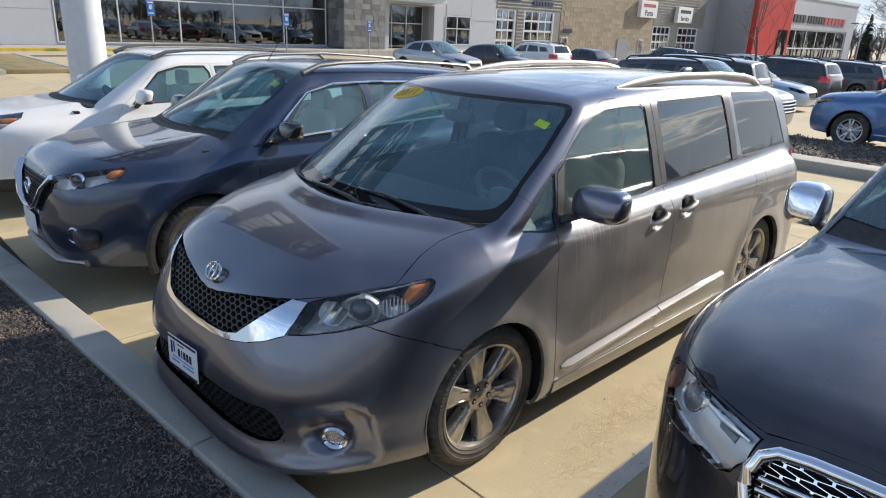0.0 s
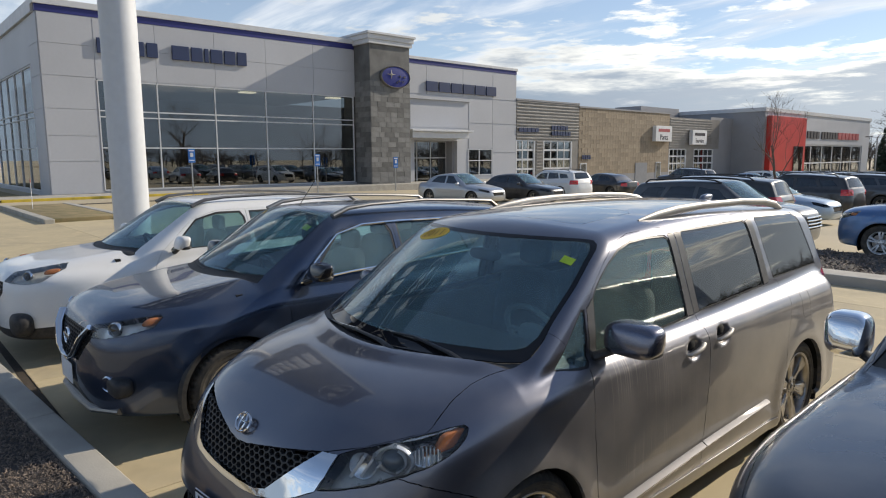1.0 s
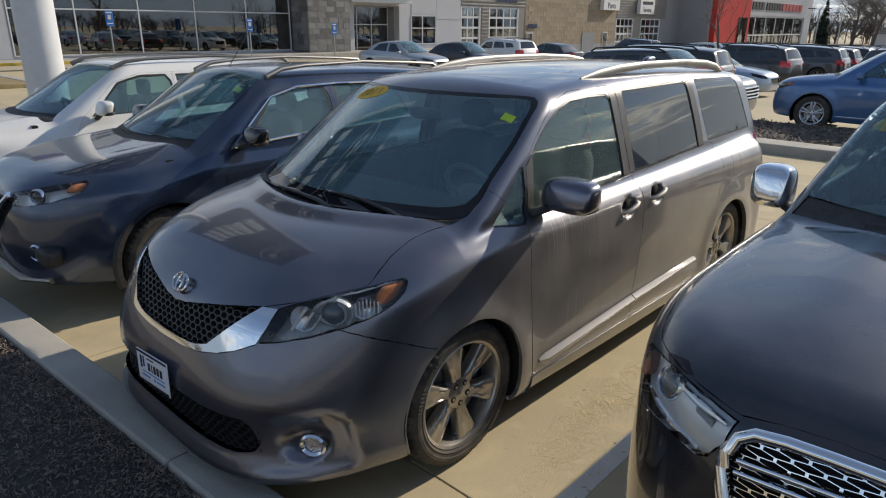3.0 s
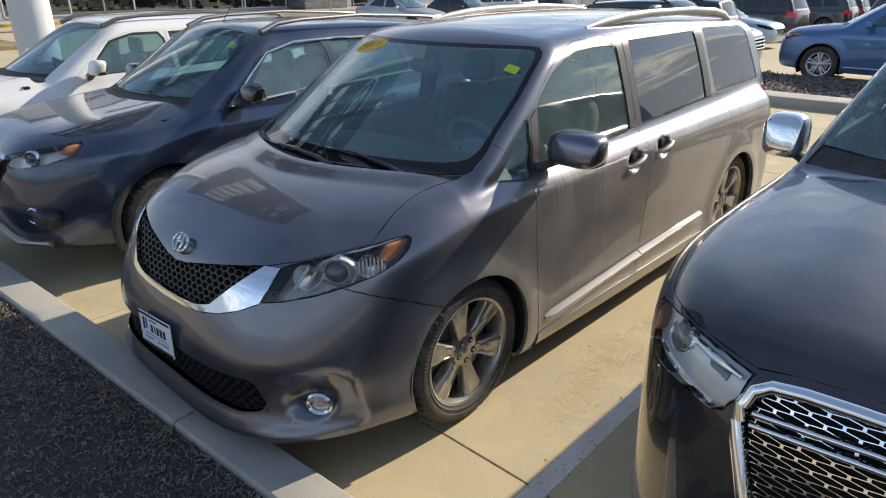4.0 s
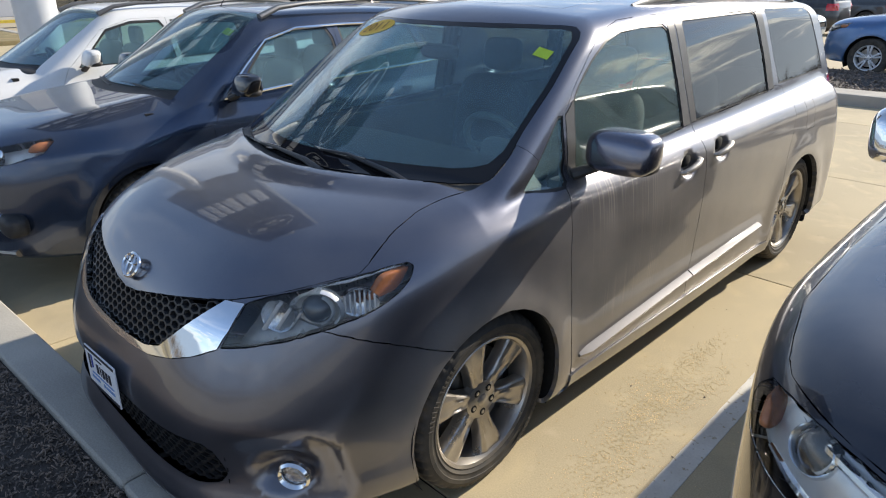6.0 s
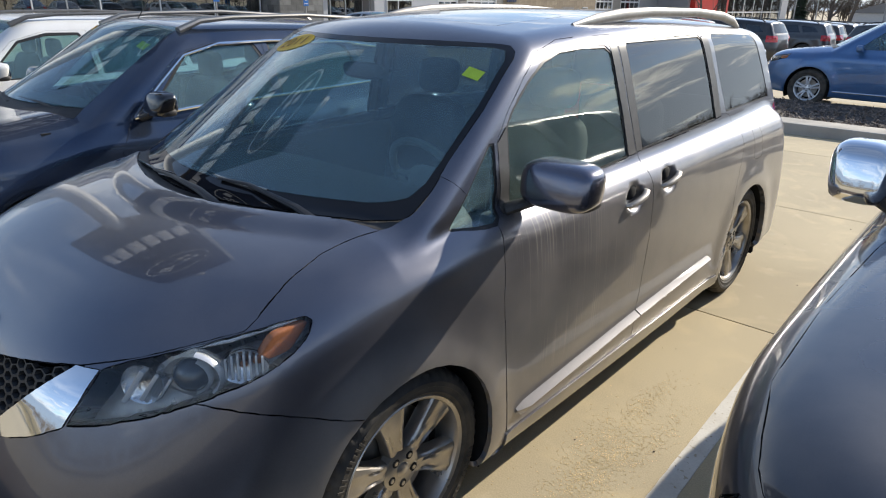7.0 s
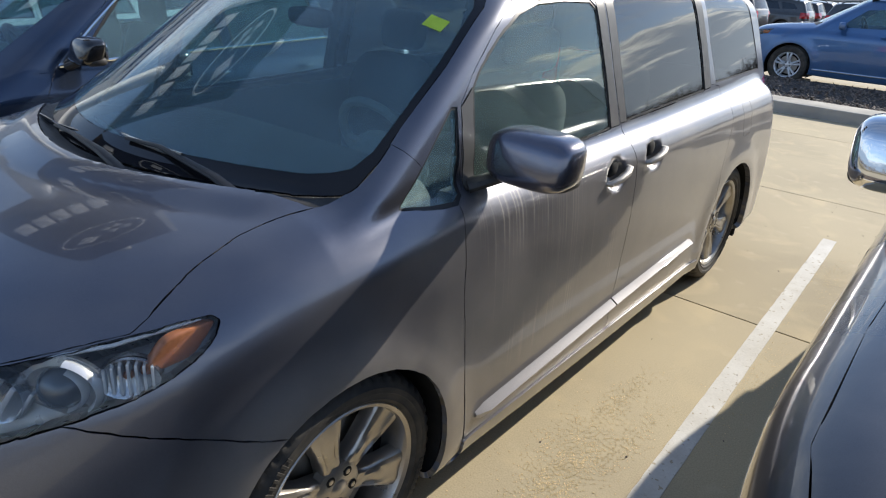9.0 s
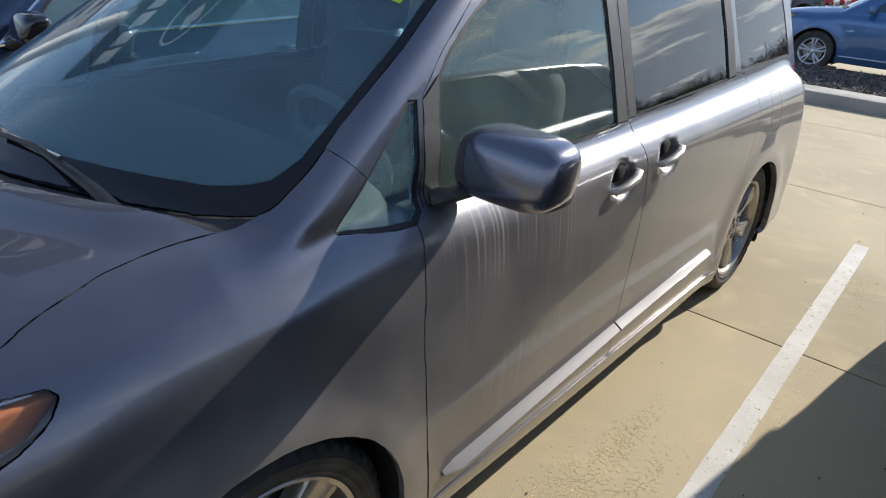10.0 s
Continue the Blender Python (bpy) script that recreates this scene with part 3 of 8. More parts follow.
def panel(name, VP, VN, F, pick, material, parent, label="", gap=0.0033, flange=0.02, shift=0.0, glass=0.0):
    """A piece of the shell as a part: drawn in by the gap at its edge, with an edge turned inwards (or a slab of glass)."""
    faces = [F[i] for i in pick]
    used = sorted({v for f in faces for v in f})
    loc = {v: i for i, v in enumerate(used)}
    P, N = VP[used].copy(), VN[used]
    G = [tuple(loc[v] for v in f) for f in faces]
    count = {}
    for f in G:
        for a, b in zip(f, f[1:] + f[:1]):
            count[(a, b)] = count.get((a, b), 0) + 1
    rim = [(a, b) for (a, b) in count if (b, a) not in count]
    pull = {}
    for f in G:
        c = P[list(f)].mean(0)
        for v in f:
            pull.setdefault(v, []).append(c)
    edge = {v for e in rim for v in e}
    moved, out_dir = {}, {}
    for v in edge:
        d = np.mean(pull[v], 0) - P[v]
        d -= N[v] * d.dot(N[v])
        ln = np.linalg.norm(d)
        moved[v] = d / ln * min(gap, 0.5 * ln) if ln > 1e-6 else 0
        out_dir[v] = -d / ln if ln > 1e-6 else N[v]
    for v, d in moved.items():
        P[v] += d
    P += N * shift
    verts, out = [tuple(p) for p in P], list(G)
    nor = [tuple(n) for n in N]
    rim_nor = [tuple(out_dir[v]) for v in sorted(edge)]
    if glass:
        base = len(verts)
        nor += [tuple(-n) for n in N] + rim_nor + rim_nor
        verts += [tuple(p) for p in P - N * glass]
        out += [tuple(base + v for v in f[::-1]) for f in G]
        es = sorted(edge)
        top = {v: len(verts) + i for i, v in enumerate(es)}
        verts += [tuple(P[v]) for v in es]
        low = {v: len(verts) + i for i, v in enumerate(es)}
        verts += [tuple(P[v] - N[v] * glass) for v in es]
        out += [(top[b], top[a], low[a], low[b]) for a, b in rim]
    elif flange:
        nor += rim_nor + rim_nor
        top = {v: len(verts) + i for i, v in enumerate(sorted(edge))}
        verts += [tuple(P[v]) for v in sorted(edge)]
        low = {v: len(verts) + i for i, v in enumerate(sorted(edge))}
        verts += [tuple(P[v] - N[v] * flange) for v in sorted(edge)]
        out += [(top[b], top[a], low[a], low[b]) for a, b in rim]
    me = bpy.data.meshes.new(name)
    me.from_pydata(verts, [], out)
    me.materials.append(material)
    me.shade_smooth()
    me.update()
    me.normals_split_custom_set_from_vertices(nor)
    ob = link(name, me, parent, label)
    if glass:
        ob.visible_shadow = False
    return ob


# ---- cars ----
def body_shape(S):
    """The outer form of a car from its curves: nose and tail in plan, section, bonnet, windscreen, roof, flares."""
    W, y0, y1 = spline(*zip(*S["section"])), spline(*zip(*S["nose"])), spline(*zip(*S["tail"]))
    hood, roof, G = spline(*zip(*S["hood"])), spline(*zip(*S["roof"])), spline(*zip(*S["house"]))
    Df, Dr, L = S["front_depth"], S["rear_depth"], S["length"]
    sill = spline(*zip(*S.get("sill", [(-1, 0.2), (6, 0.2)])))
    wy, wz, slope, bow = S["screen"]
    ry, rz, rslope = S["back"]

    def f(x, y, z):
        ax = np.abs(x)
        w = W(z)
        for cy, cz, r in S["arches"]:
            rr = np.hypot(y - cy, z - cz)
            w = w + S.get("flare", 0.012) * np.exp(-((rr - r - 0.02) / 0.09) ** 2)
        yf = np.maximum(0, (Df - (y - y0(z))) / Df)
        yr = np.maximum(0, (Dr - ((L - y1(z)) - y)) / Dr)
        q = yf ** 2 + yr ** 2 + (ax / w) ** S.get("square", 4)
        a = (np.power(q + 1e-9, 1.0 / S.get("square", 4)) - 1) * w
        t = z - (hood(y) - (S["hood_drop"] * ax ** 4 + S.get("hood_crown", 0.02) * ax ** 2) * (1 - S.get("hood_level", 0.0) * np.clip((y - 0.5) / 0.5, 0, 1)) + S.get("spine", 0.0) * np.exp(-((ax - 0.55) / 0.12) ** 2) * np.clip((y - 0.3) * 2, 0, 1))
        b = sill(y) - z
        low = smax(smax(a, t, S.get("k_hood", 0.07)), b, 0.05)
        taper = S.get("taper", 0.05) * np.clip((y - 2.2) / (L - 2.2), 0, 1) ** 2
        sd = ax - (G(z) - taper) + 0.0
        ws = ((wy + (z - wz) * slope + bow * ax ** 2) - y) / math.hypot(1, slope)
        tp = z - (roof(y) - S.get("roof_drop", 0.13) * ax ** 2)
        bk = (y - (ry - (z - rz) * rslope) + 0.12 * ax ** 2) / math.hypot(1, rslope)
        up = smax(smax(smax(sd, tp, 0.10), ws, S.get("k_pillar", 0.06)), bk, 0.08)
        up = smax(up, (wz - 0.15) - z, 0.02)
        body = smin(low, up, S.get("k_belt", 0.03))
        for pod in S.get("pods", []):
            body = body + pod(ax + y, y, z)
        for dx, dy, dz, sx, sy, sz in S.get("dents", []):
            e = (np.sqrt(((ax - dx) / sx) ** 2 + ((y - dy) / sy) ** 2 + ((z - dz) / sz) ** 2) - 1) * min(sx, sy, sz)
            body = smax(body, -e, 0.012)
        return body
    return f


def build_shell(S, h):
    f = body_shape(S)
    m = 0.06 + h
    return surface(f, (-max(p[1] for p in S["section"]) - m, -0.12 - h, 0.08), (max(p[1] for p in S["section"]) + m, S["length"] + 0.12, max(p[1] for p in S["roof"]) + m), h)


def anywhere(x, y, z):
    return True


def assemble(car, S, h, regions, paint_mat, edge=0.03):
    """Builds the shell of a car under the Empty car. Regions: dicts with name, mat, cut, near, and how the piece is made."""
    P, Q = build_shell(S, h)
    for r in regions:
        r.setdefault("near", anywhere)
    VP, VN, F, C, owner = cut_shell(P, Q, regions)
    shape, e = body_shape(S), 0.002
    VN = np.stack([shape(VP[:, 0] + e * (k == 0), VP[:, 1] + e * (k == 1), VP[:, 2] + e * (k == 2)) - shape(VP[:, 0] - e * (k == 0), VP[:, 1] - e * (k == 1), VP[:, 2] - e * (k == 2)) for k in range(3)], 1)
    VN /= np.maximum(np.linalg.norm(VN, axis=1, keepdims=True), 1e-9)
    made = {}
    for k, r in enumerate(regions):
        pick = np.argwhere(owner == k)[:, 0]
        if r.get("drop") or len(pick) == 0:
            continue
        kw = {a: r[a] for a in ("gap", "flange", "shift", "glass", "label") if a in r}
        if r.get("split", True):
            for s in (1, -1):
                sub = pick[C[pick, 0] * s > 0]
                if len(sub) and "back" in r:
                    bname, bmat, bdepth = r["back"]
                    made[(bname, s)] = panel(bname, VP, VN, F, sub, bmat, car, gap=0.008, flange=-bdepth, shift=-bdepth)
                if len(sub):
                    made[(r["name"], s)] = panel(r["name"], VP, VN, F, sub, r["mat"] or paint_mat, car, **kw)
        else:
            made[(r["name"], 0)] = panel(r["name"], VP, VN, F, pick, r["mat"] or paint_mat, car, **kw)
    rest = np.argwhere(owner == -1)[:, 0]
    # crumbs of the shell between two seams are left out
    root = {}

    def find(a):
        while root.setdefault(a, a) != a:
            root[a] = root[root[a]]
            a = root[a]
        return a
    for i in rest:
        r0 = find(F[i][0])
        for v in F[i][1:]:
            root[find(v)] = r0
    size = {}
    for i in rest:
        size[find(F[i][0])] = size.get(find(F[i][0]), 0) + 1
    pieces = sorted((k for k in size if size[k] > 60), key=lambda k: -size[k])
    for j, k in enumerate(pieces):
        one = np.array([i for i in rest if find(F[i][0]) == k])
        made[("body_shell", j)] = panel("body_panel" if j else "body_shell", VP, VN, F, one, paint_mat, car, gap=0.0, flange=edge)
    for cy, cz, r in S["arches"]:
        for s in (1, -1):
            w = S["liner"]
            bm = lathe_bm([(0.02, w - 0.30), (r + 0.012, w - 0.30), (r + 0.012, w - 0.005)], 40, "x")
            bmesh.ops.delete(bm, geom=[v for v in bm.verts if v.co.z < -0.22 and abs(v.co.x - (w - 0.005)) < 0.4 and math.hypot(v.co.y, v.co.z) > r * 0.9], context="VERTS")
            if s < 0:
                bmesh.ops.scale(bm, vec=(-1, 1, 1), verts=bm.verts)
            bmesh.ops.translate(bm, vec=(0, cy, cz), verts=bm.verts)
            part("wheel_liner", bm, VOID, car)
    return made


def tyre_bm(r, rim, w, seg=150):
    """A tyre about the x axis, with a rounded shoulder and tread blocks cut into its edge."""
    bm = bmesh.new()
    h = w / 2
    s = r - rim
    prof = [(rim - 0.012, -h * 0.80), (rim + 0.008, -h * 0.93), (rim + 0.012, -h * 0.965), (rim + 0.018, -h * 0.95), (rim + s * 0.36, -h * 0.985), (rim + s * 0.38, -h * 1.005), (rim + s * 0.56, -h * 1.005), (rim + s * 0.58, -h * 0.985),
            (r - 0.026, -h * 0.955), (r - 0.012, -h * 0.89), (r - 0.004, -h * 0.74), (r - 0.001, -h * 0.56), (r - 0.010, -h * 0.52), (r - 0.010, -h * 0.47), (r, -h * 0.43), (r, -h * 0.08), (r - 0.010, -h * 0.05)]
    blocks = set(range(9, 12)) | set(range(2 * len(prof) - 12, 2 * len(prof) - 9))
    prof += [(a, -b) for a, b in prof[::-1]]
    rings = []
    for k in range(seg):
        a = 2 * math.pi * k / seg
        ring = []
        for i, (q, x) in enumerate(prof):
            if k % 3 == 0 and i in blocks:
                q -= 0.012
            ring.append(bm.verts.new((x, q * math.cos(a), q * math.sin(a))))
        rings.append(ring)
    for k in range(seg):
        u, v = rings[k], rings[(k + 1) % seg]
        for i in range(len(prof) - 1):
            bm.faces.new((u[i], v[i], v[i + 1], u[i + 1]))
    bmesh.ops.recalc_face_normals(bm, faces=bm.faces)
    return bm


def spoke_outline(r0, r1, w0, wm, w1):
    """A spoke's half widths along its length."""
    return [(r0, w0), (r0 + (r1 - r0) * 0.25, wm * 1.15), (r0 + (r1 - r0) * 0.5, wm), (r0 + (r1 - r0) * 0.75, wm * 1.1), (r0 + (r1 - r0) * 0.93, w1 * 0.85), (r1, w1)]


def broad_spoke(a, rim, h):
    """A spoke that leaves the hub narrow and flares to a broad foot at the rim, with two slits in its face."""
    bm, rows = bmesh.new(), []
    c0, s0 = math.cos(a), math.sin(a)
    for i in range(13):
        t = i / 12
        q = 0.045 + (rim - 0.057) * t
        hw = 0.030 + 0.004 * math.sin(t * math.pi) * (t < 0.3) + 0.036 * max(0.0, (t - 0.22) / 0.78) ** 1.15
        top = h * 0.56 + 0.030 * t - 0.010 * t * t
        slit = 0.008 * max(0.0, math.sin(math.pi * min(1.0, max(0.0, (t - 0.16) / 0.50))))
        at = 0.010 + 0.020 * t
        prof = [(-hw, -0.050), (-hw, -0.010), (-hw * 0.90, -0.002), (-at - 0.007, 0.003), (-at, 0.003 - slit), (-at + 0.007, 0.0015), (0, 0.0), (at - 0.007, 0.0015), (at, 0.003 - slit), (at + 0.007, 0.003), (hw * 0.90, -0.002), (hw, -0.010), (hw, -0.050)]
        rows.append([bm.verts.new((top + v, q * c0 - u * s0, q * s0 + u * c0)) for u, v in prof])
    for u, v in zip(rows, rows[1:]):
        for k in range(len(u)):
            bm.faces.new((u[k], v[k], v[(k + 1) % len(u)], u[(k + 1) % len(u)]))
    bm.faces.new(rows[-1])
    bmesh.ops.recalc_face_normals(bm, faces=bm.faces)
    return bm


def star_wheel_bm(rim, h, n):
    """A plain spoked wheel in one connected mesh, for cars seen far off."""
    bm, seg = bmesh.new(), n * 8
    rings = []
    for q, x in ((0.025, h * 0.66), (rim * 0.34, h * 0.62), (rim * 0.62, h * 0.70), (rim - 0.018, h * 0.76), (rim + 0.004, h * 0.84), (rim - 0.012, h * 0.5), (rim - 0.02, -h * 0.7)):
        rings.append([bm.verts.new((x, q * math.cos(2 * math.pi * k / seg), q * math.sin(2 * math.pi * k / seg))) for k in range(seg)])
    bm.faces.new(rings[0])
    for i, (u, v) in enumerate(zip(rings, rings[1:])):
        for k in range(seg):
            if i in (1, 2) and k % 8 > 2:
                continue
            bm.faces.new((u[k], v[k], v[(k + 1) % seg], u[(k + 1) % seg]))
    bmesh.ops.recalc_face_normals(bm, faces=bm.faces)
    return bm


def wheel(car, x, y, z, r, rim, w, s, style, alloy, far=False):
    """A wheel standing at x, y, z; s: +1 with its face towards +x."""
    h = w / 2
    if far:
        wh = part("wheel", star_wheel_bm(rim, h, style[0]), alloy, car)
        wh.location = (x, y, z)
        if s < 0:
            wh.rotation_euler = (0, 0, math.pi)
        part("tyre", tyre_bm(r, rim, w, 48), RUBBER, wh, "black tyre")
        # a flat black disc stands for the shade behind the spokes
        part("shade_disc", lathe_bm([(0.0, -h * 0.1), (rim - 0.03, -h * 0.1)], 24, "x"), VOID, wh)
        return wh
    bm = lathe_bm([(rim - 0.02, -h * 0.75), (rim - 0.002, -h * 0.8), (rim, -h * 0.2), (rim - 0.015, 0.0), (rim - 0.02, h * 0.55), (rim + 0.004, h * 0.82), (rim - 0.004, h * 0.90), (rim - 0.016, h * 0.84), (rim - 0.03, h * 0.5), (rim - 0.03, -h * 0.7)], 56, "x", close=True)
    n, wide, pair, groove = style[:4]
    loose = []
    for i in range(n):
        a = 2 * math.pi * i / n + math.radians(90)
        if len(style) > 4:
            loose.append(broad_spoke(a + math.radians(style[4]), rim, h))
            continue
        for off in ((-pair, pair) if pair else (0,)):
            secs, own = [], bmesh.new()
            for q, hw in spoke_outline(0.055, rim - 0.018, wide * 0.8, wide, wide * 1.55):
                t = (q - 0.055) / (rim - 0.073)
                xo = h * 0.62 + 0.018 * math.sin(t * math.pi) + 0.012 * t
                ring = []
                for k, (u, v) in enumerate(((-1, -0.03), (-1, 0.0), (-0.45, 0.012), (0, 0.012 - groove * (0.3 + 1.4 * t)), (0.45, 0.012), (1, 0.0), (1, -0.03))):
                    c0, s0 = math.cos(a), math.sin(a)
                    tx = u * hw + off * (0.4 + t)
                    ring.append(own.verts.new((xo + v, q * c0 - tx * s0, q * s0 + tx * c0)))
                secs.append(ring)
            for u, v in zip(secs, secs[1:]):
                for k in range(len(u)):
                    own.faces.new((u[k], v[k], v[(k + 1) % len(u)], u[(k + 1) % len(u)]))
            bmesh.ops.recalc_face_normals(own, faces=own.faces)
            loose.append(own)
    hub = lathe_bm([(0.0, h * 0.66), (0.068, h * 0.66), (0.078, h * 0.60), (0.078, h * 0.30), (0.0, h * 0.30)], 28, "x")
    bmesh.ops.recalc_face_normals(hub, faces=hub.faces)
    bmesh.ops.recalc_face_normals(bm, faces=bm.faces)
    wh = part("wheel", bm, alloy, car)
    wh.matrix_parent_inverse = Matrix.Identity(4)
    wh.location = (x, y, z)
    wh.scale = (s, 1, 1)
    if s < 0:
        wh.scale = (1, 1, 1)
        wh.rotation_euler = (0, 0, math.pi)
    part("tyre", tyre_bm(r, rim, w), RUBBER, wh, "black tyre")
    part("hub", hub, alloy, wh)
    for own in loose:
        part("spoke", own, alloy, wh)
    disc = lathe_bm([(0.04, -0.01), (rim * 0.72, -0.01), (rim * 0.72, 0.012), (0.04, 0.012)], 40, "x")
    part("brake_disc", disc, SILVER, wh)
    # added black disc: shade between the spokes as plain colour
    back = lathe_bm([(0.0, -h * 0.6), (rim - 0.03, -h * 0.6)], 32, "x")
    part("shade_disc", back, VOID, wh)
    cap = lathe_bm([(0.0, h * 0.66 + 0.008), (0.020, h * 0.66 + 0.007), (0.028, h * 0.66 + 0.001), (0.028, h * 0.6)], 24, "x")
    part("hub_cap", cap, alloy, wh)
    for i in range(5):
        a = 2 * math.pi * (i + 0.5) / 5 + math.radians(90)
        c, s0 = 0.052 * math.cos(a), 0.052 * math.sin(a)
        # black discs just proud of the hub paint in the nut recesses' shade
        part("nut_pocket_shade", cyl_bm((h * 0.58, c, s0), (h * 0.66 + 0.0015, c, s0), 0.0150, 0.0150, 14), VOID, wh)
        part("wheel_nut", cyl_bm((h * 0.60, c, s0), (h * 0.66 + 0.004, c, s0), 0.0095, 0.008, 6), alloy, wh)
    if len(style) > 4:
        rr = random.Random(3)
        for k in range(34):
            if k % 17 in (6, 14, 15, 16):
                continue
            a0 = radians(38 + k * 3.4 + (118 if k > 16 else 0))
            sl = rr.choice((0.010, 0.012, 0.014))
            m = Matrix.Rotation(a0, 4, "X") @ Matrix.Translation((h * 1.003, 0, rim + (r - rim) * 0.47))
            bm = box_bm(-0.001, 0.0022, -0.0045, 0.0045, -sl, sl, 0.0008, 1)
            bm.transform(m)
            part("sidewall_print", bm, DUSTY_RUBBER, wh, smooth=False)
    return wh


def ramp(a, lo, hi):
    q = np.clip((a - lo) / (hi - lo), 0, 1)
    return q * q * (3 - 2 * q)


def lamp_pod(u, y, z):
    """The sunken field round each fog lamp of the minivan, under a shelf and inside a sharp corner; u runs round the nose."""
    corner = 1.235 + 0.3 * (0.477 - z) - 1.0 * np.maximum(0, z - 0.465)
    return 0.020 * ramp(u, 0.60, 0.90) * (1 - ramp(u - corner, -0.045, 0.045)) * (1 - ramp(z, 0.455, 0.575)) * ramp(z, 0.20, 0.30) * (y < 1.0)


def lamp_scoop(u, y, z):
    """The oval hollow that holds the fog lamp."""
    r = np.sqrt(((u - 1.005) / 0.145) ** 2 + ((z - 0.388) / 0.082) ** 2)
    return 0.040 * (1 - ramp(r, 0.15, 1.25)) * (y < 1.0)


def fender_valley(u, y, z):
    """A hollow that runs forward from under the quarter window, over a soft shoulder."""
    zc = 1.052 + 0.155 * (y - 0.98)
    ends = ramp(y, 0.80, 1.22) * (1 - ramp(y, 1.40, 1.75))
    return (0.011 * np.exp(-((z - zc) / 0.034) ** 2) - 0.006 * np.exp(-((z - zc + 0.075) / 0.035) ** 2)) * ends * (z < 1.3)


def bonnet_lip(u, y, z):
    """The rear of the bonnet turns up in a shallow lip before the glass."""
    x = u - y
    d = y - (0.80 + 0.44 * x ** 2)
    return -0.022 * ramp(d, -0.13, -0.01) * (1 - ramp(d, 0.0, 0.04)) * (1 - ramp(x, 0.66, 0.78)) * (z > 0.9)


VAN = dict(length=5.08, front_depth=0.95, rear_depth=0.45, square=4, liner=0.97, flare=0.014,
           section=[(0.05, 0.90), (0.16, 0.955), (0.25, 0.978), (0.40, 0.982), (0.60, 0.982), (0.80, 0.976), (0.95, 0.962), (1.04, 0.945), (1.09, 0.925), (1.15, 0.868), (1.25, 0.80), (1.5, 0.7)],
           nose=[(0.0, 0.14), (0.10, 0.08), (0.16, 0.012), (0.20, -0.014), (0.25, -0.020), (0.29, -0.008), (0.34, 0.010), (0.40, 0.012), (0.48, 0.004), (0.56, 0.012), (0.66, 0.045), (0.76, 0.09), (0.86, 0.14), (0.95, 0.19), (1.2, 0.33), (1.6, 0.5)],
           tail=[(0.0, 0.1), (0.3, 0.0), (0.7, 0.0), (1.0, 0.06), (1.4, 0.14), (1.9, 0.3)],
           hood=[(-0.3, 0.80), (0.0, 0.89), (0.2, 0.963), (0.4, 1.040), (0.6, 1.096), (0.8, 1.131), (1.0, 1.152), (1.3, 1.168), (1.7, 1.175), (5.4, 1.20)],
           hood_drop=0.19, hood_level=0.55, hood_crown=0.0, k_hood=0.12, k_pillar=0.04,
           pods=[lamp_pod, lamp_scoop, fender_valley, bonnet_lip],
           dents=[(0.990, 2.43, 0.985, 0.080, 0.088, 0.064), (0.985, 2.79, 1.005, 0.080, 0.088, 0.064)],
           roof=[(0.4, 1.45), (1.2, 1.60), (1.6, 1.675), (1.9, 1.715), (2.3, 1.742), (2.9, 1.755), (3.5, 1.748), (4.2, 1.715), (4.7, 1.675), (5.2, 1.60)],
           roof_drop=0.13,
           house=[(0.8, 0.93), (1.08, 0.885), (1.15, 0.868), (1.30, 0.828), (1.45, 0.785), (1.60, 0.735), (1.70, 0.69), (1.9, 0.56)],
           screen=(0.825, 1.12, 1.60, 0.42), back=(5.02, 1.12, 0.36), taper=0.085,
           arches=[(1.0, 0.355, 0.384), (4.03, 0.355, 0.384)], sill=[(-1, 0.20), (0.3, 0.19), (0.8, 0.20), (1.4, 0.17), (3.6, 0.16), (4.4, 0.22), (6, 0.28)])


def grow(poly, d):
    """The outline moved outwards by d."""
    turn = sum(a[0] * b[1] - b[0] * a[1] for a, b in zip(poly, poly[1:] + poly[:1]))
    k = 1 if turn > 0 else -1
    out = []
    for p, q, r in zip(poly[-1:] + poly[:-1], poly, poly[1:] + poly[:1]):
        n = Vector((0, 0))
        for a, b in ((p, q), (q, r)):
            e = Vector((b[0] - a[0], b[1] - a[1]))
            if e.length > 1e-6:
                n += Vector((e.y, -e.x)).normalized() * k
        n = n.normalized() if n.length > 1e-6 else n
        out.append((q[0] + n.x * d * 1.1, q[1] + n.y * d * 1.1))
    return out


def seals(regions, width=0.016):
    """Black rubber seals round the side windows and a black border round the windscreen."""
    for r in [r for r in regions if "window" in r["name"] and r["cut"][0][0] == "side"]:
        i = next(k for k, q in enumerate(regions) if q is r)
        regions.insert(i + 1, dict(name="window_seal", mat=RUBBER_SEAL, cut=[("side", grow(r["cut"][0][1], width))], near=r["near"], shift=-0.003, gap=0.0, flange=0.012))


def flank(x, y, z):
    return x > 0.45


def ahead(x, y, z):
    return y < 0.95


def screen_edge(y_mid, bow, x_edge, n=7):
    return [(x_edge * k / (n - 1), y_mid + bow * (x_edge * k / (n - 1)) ** 2) for k in range(n)]


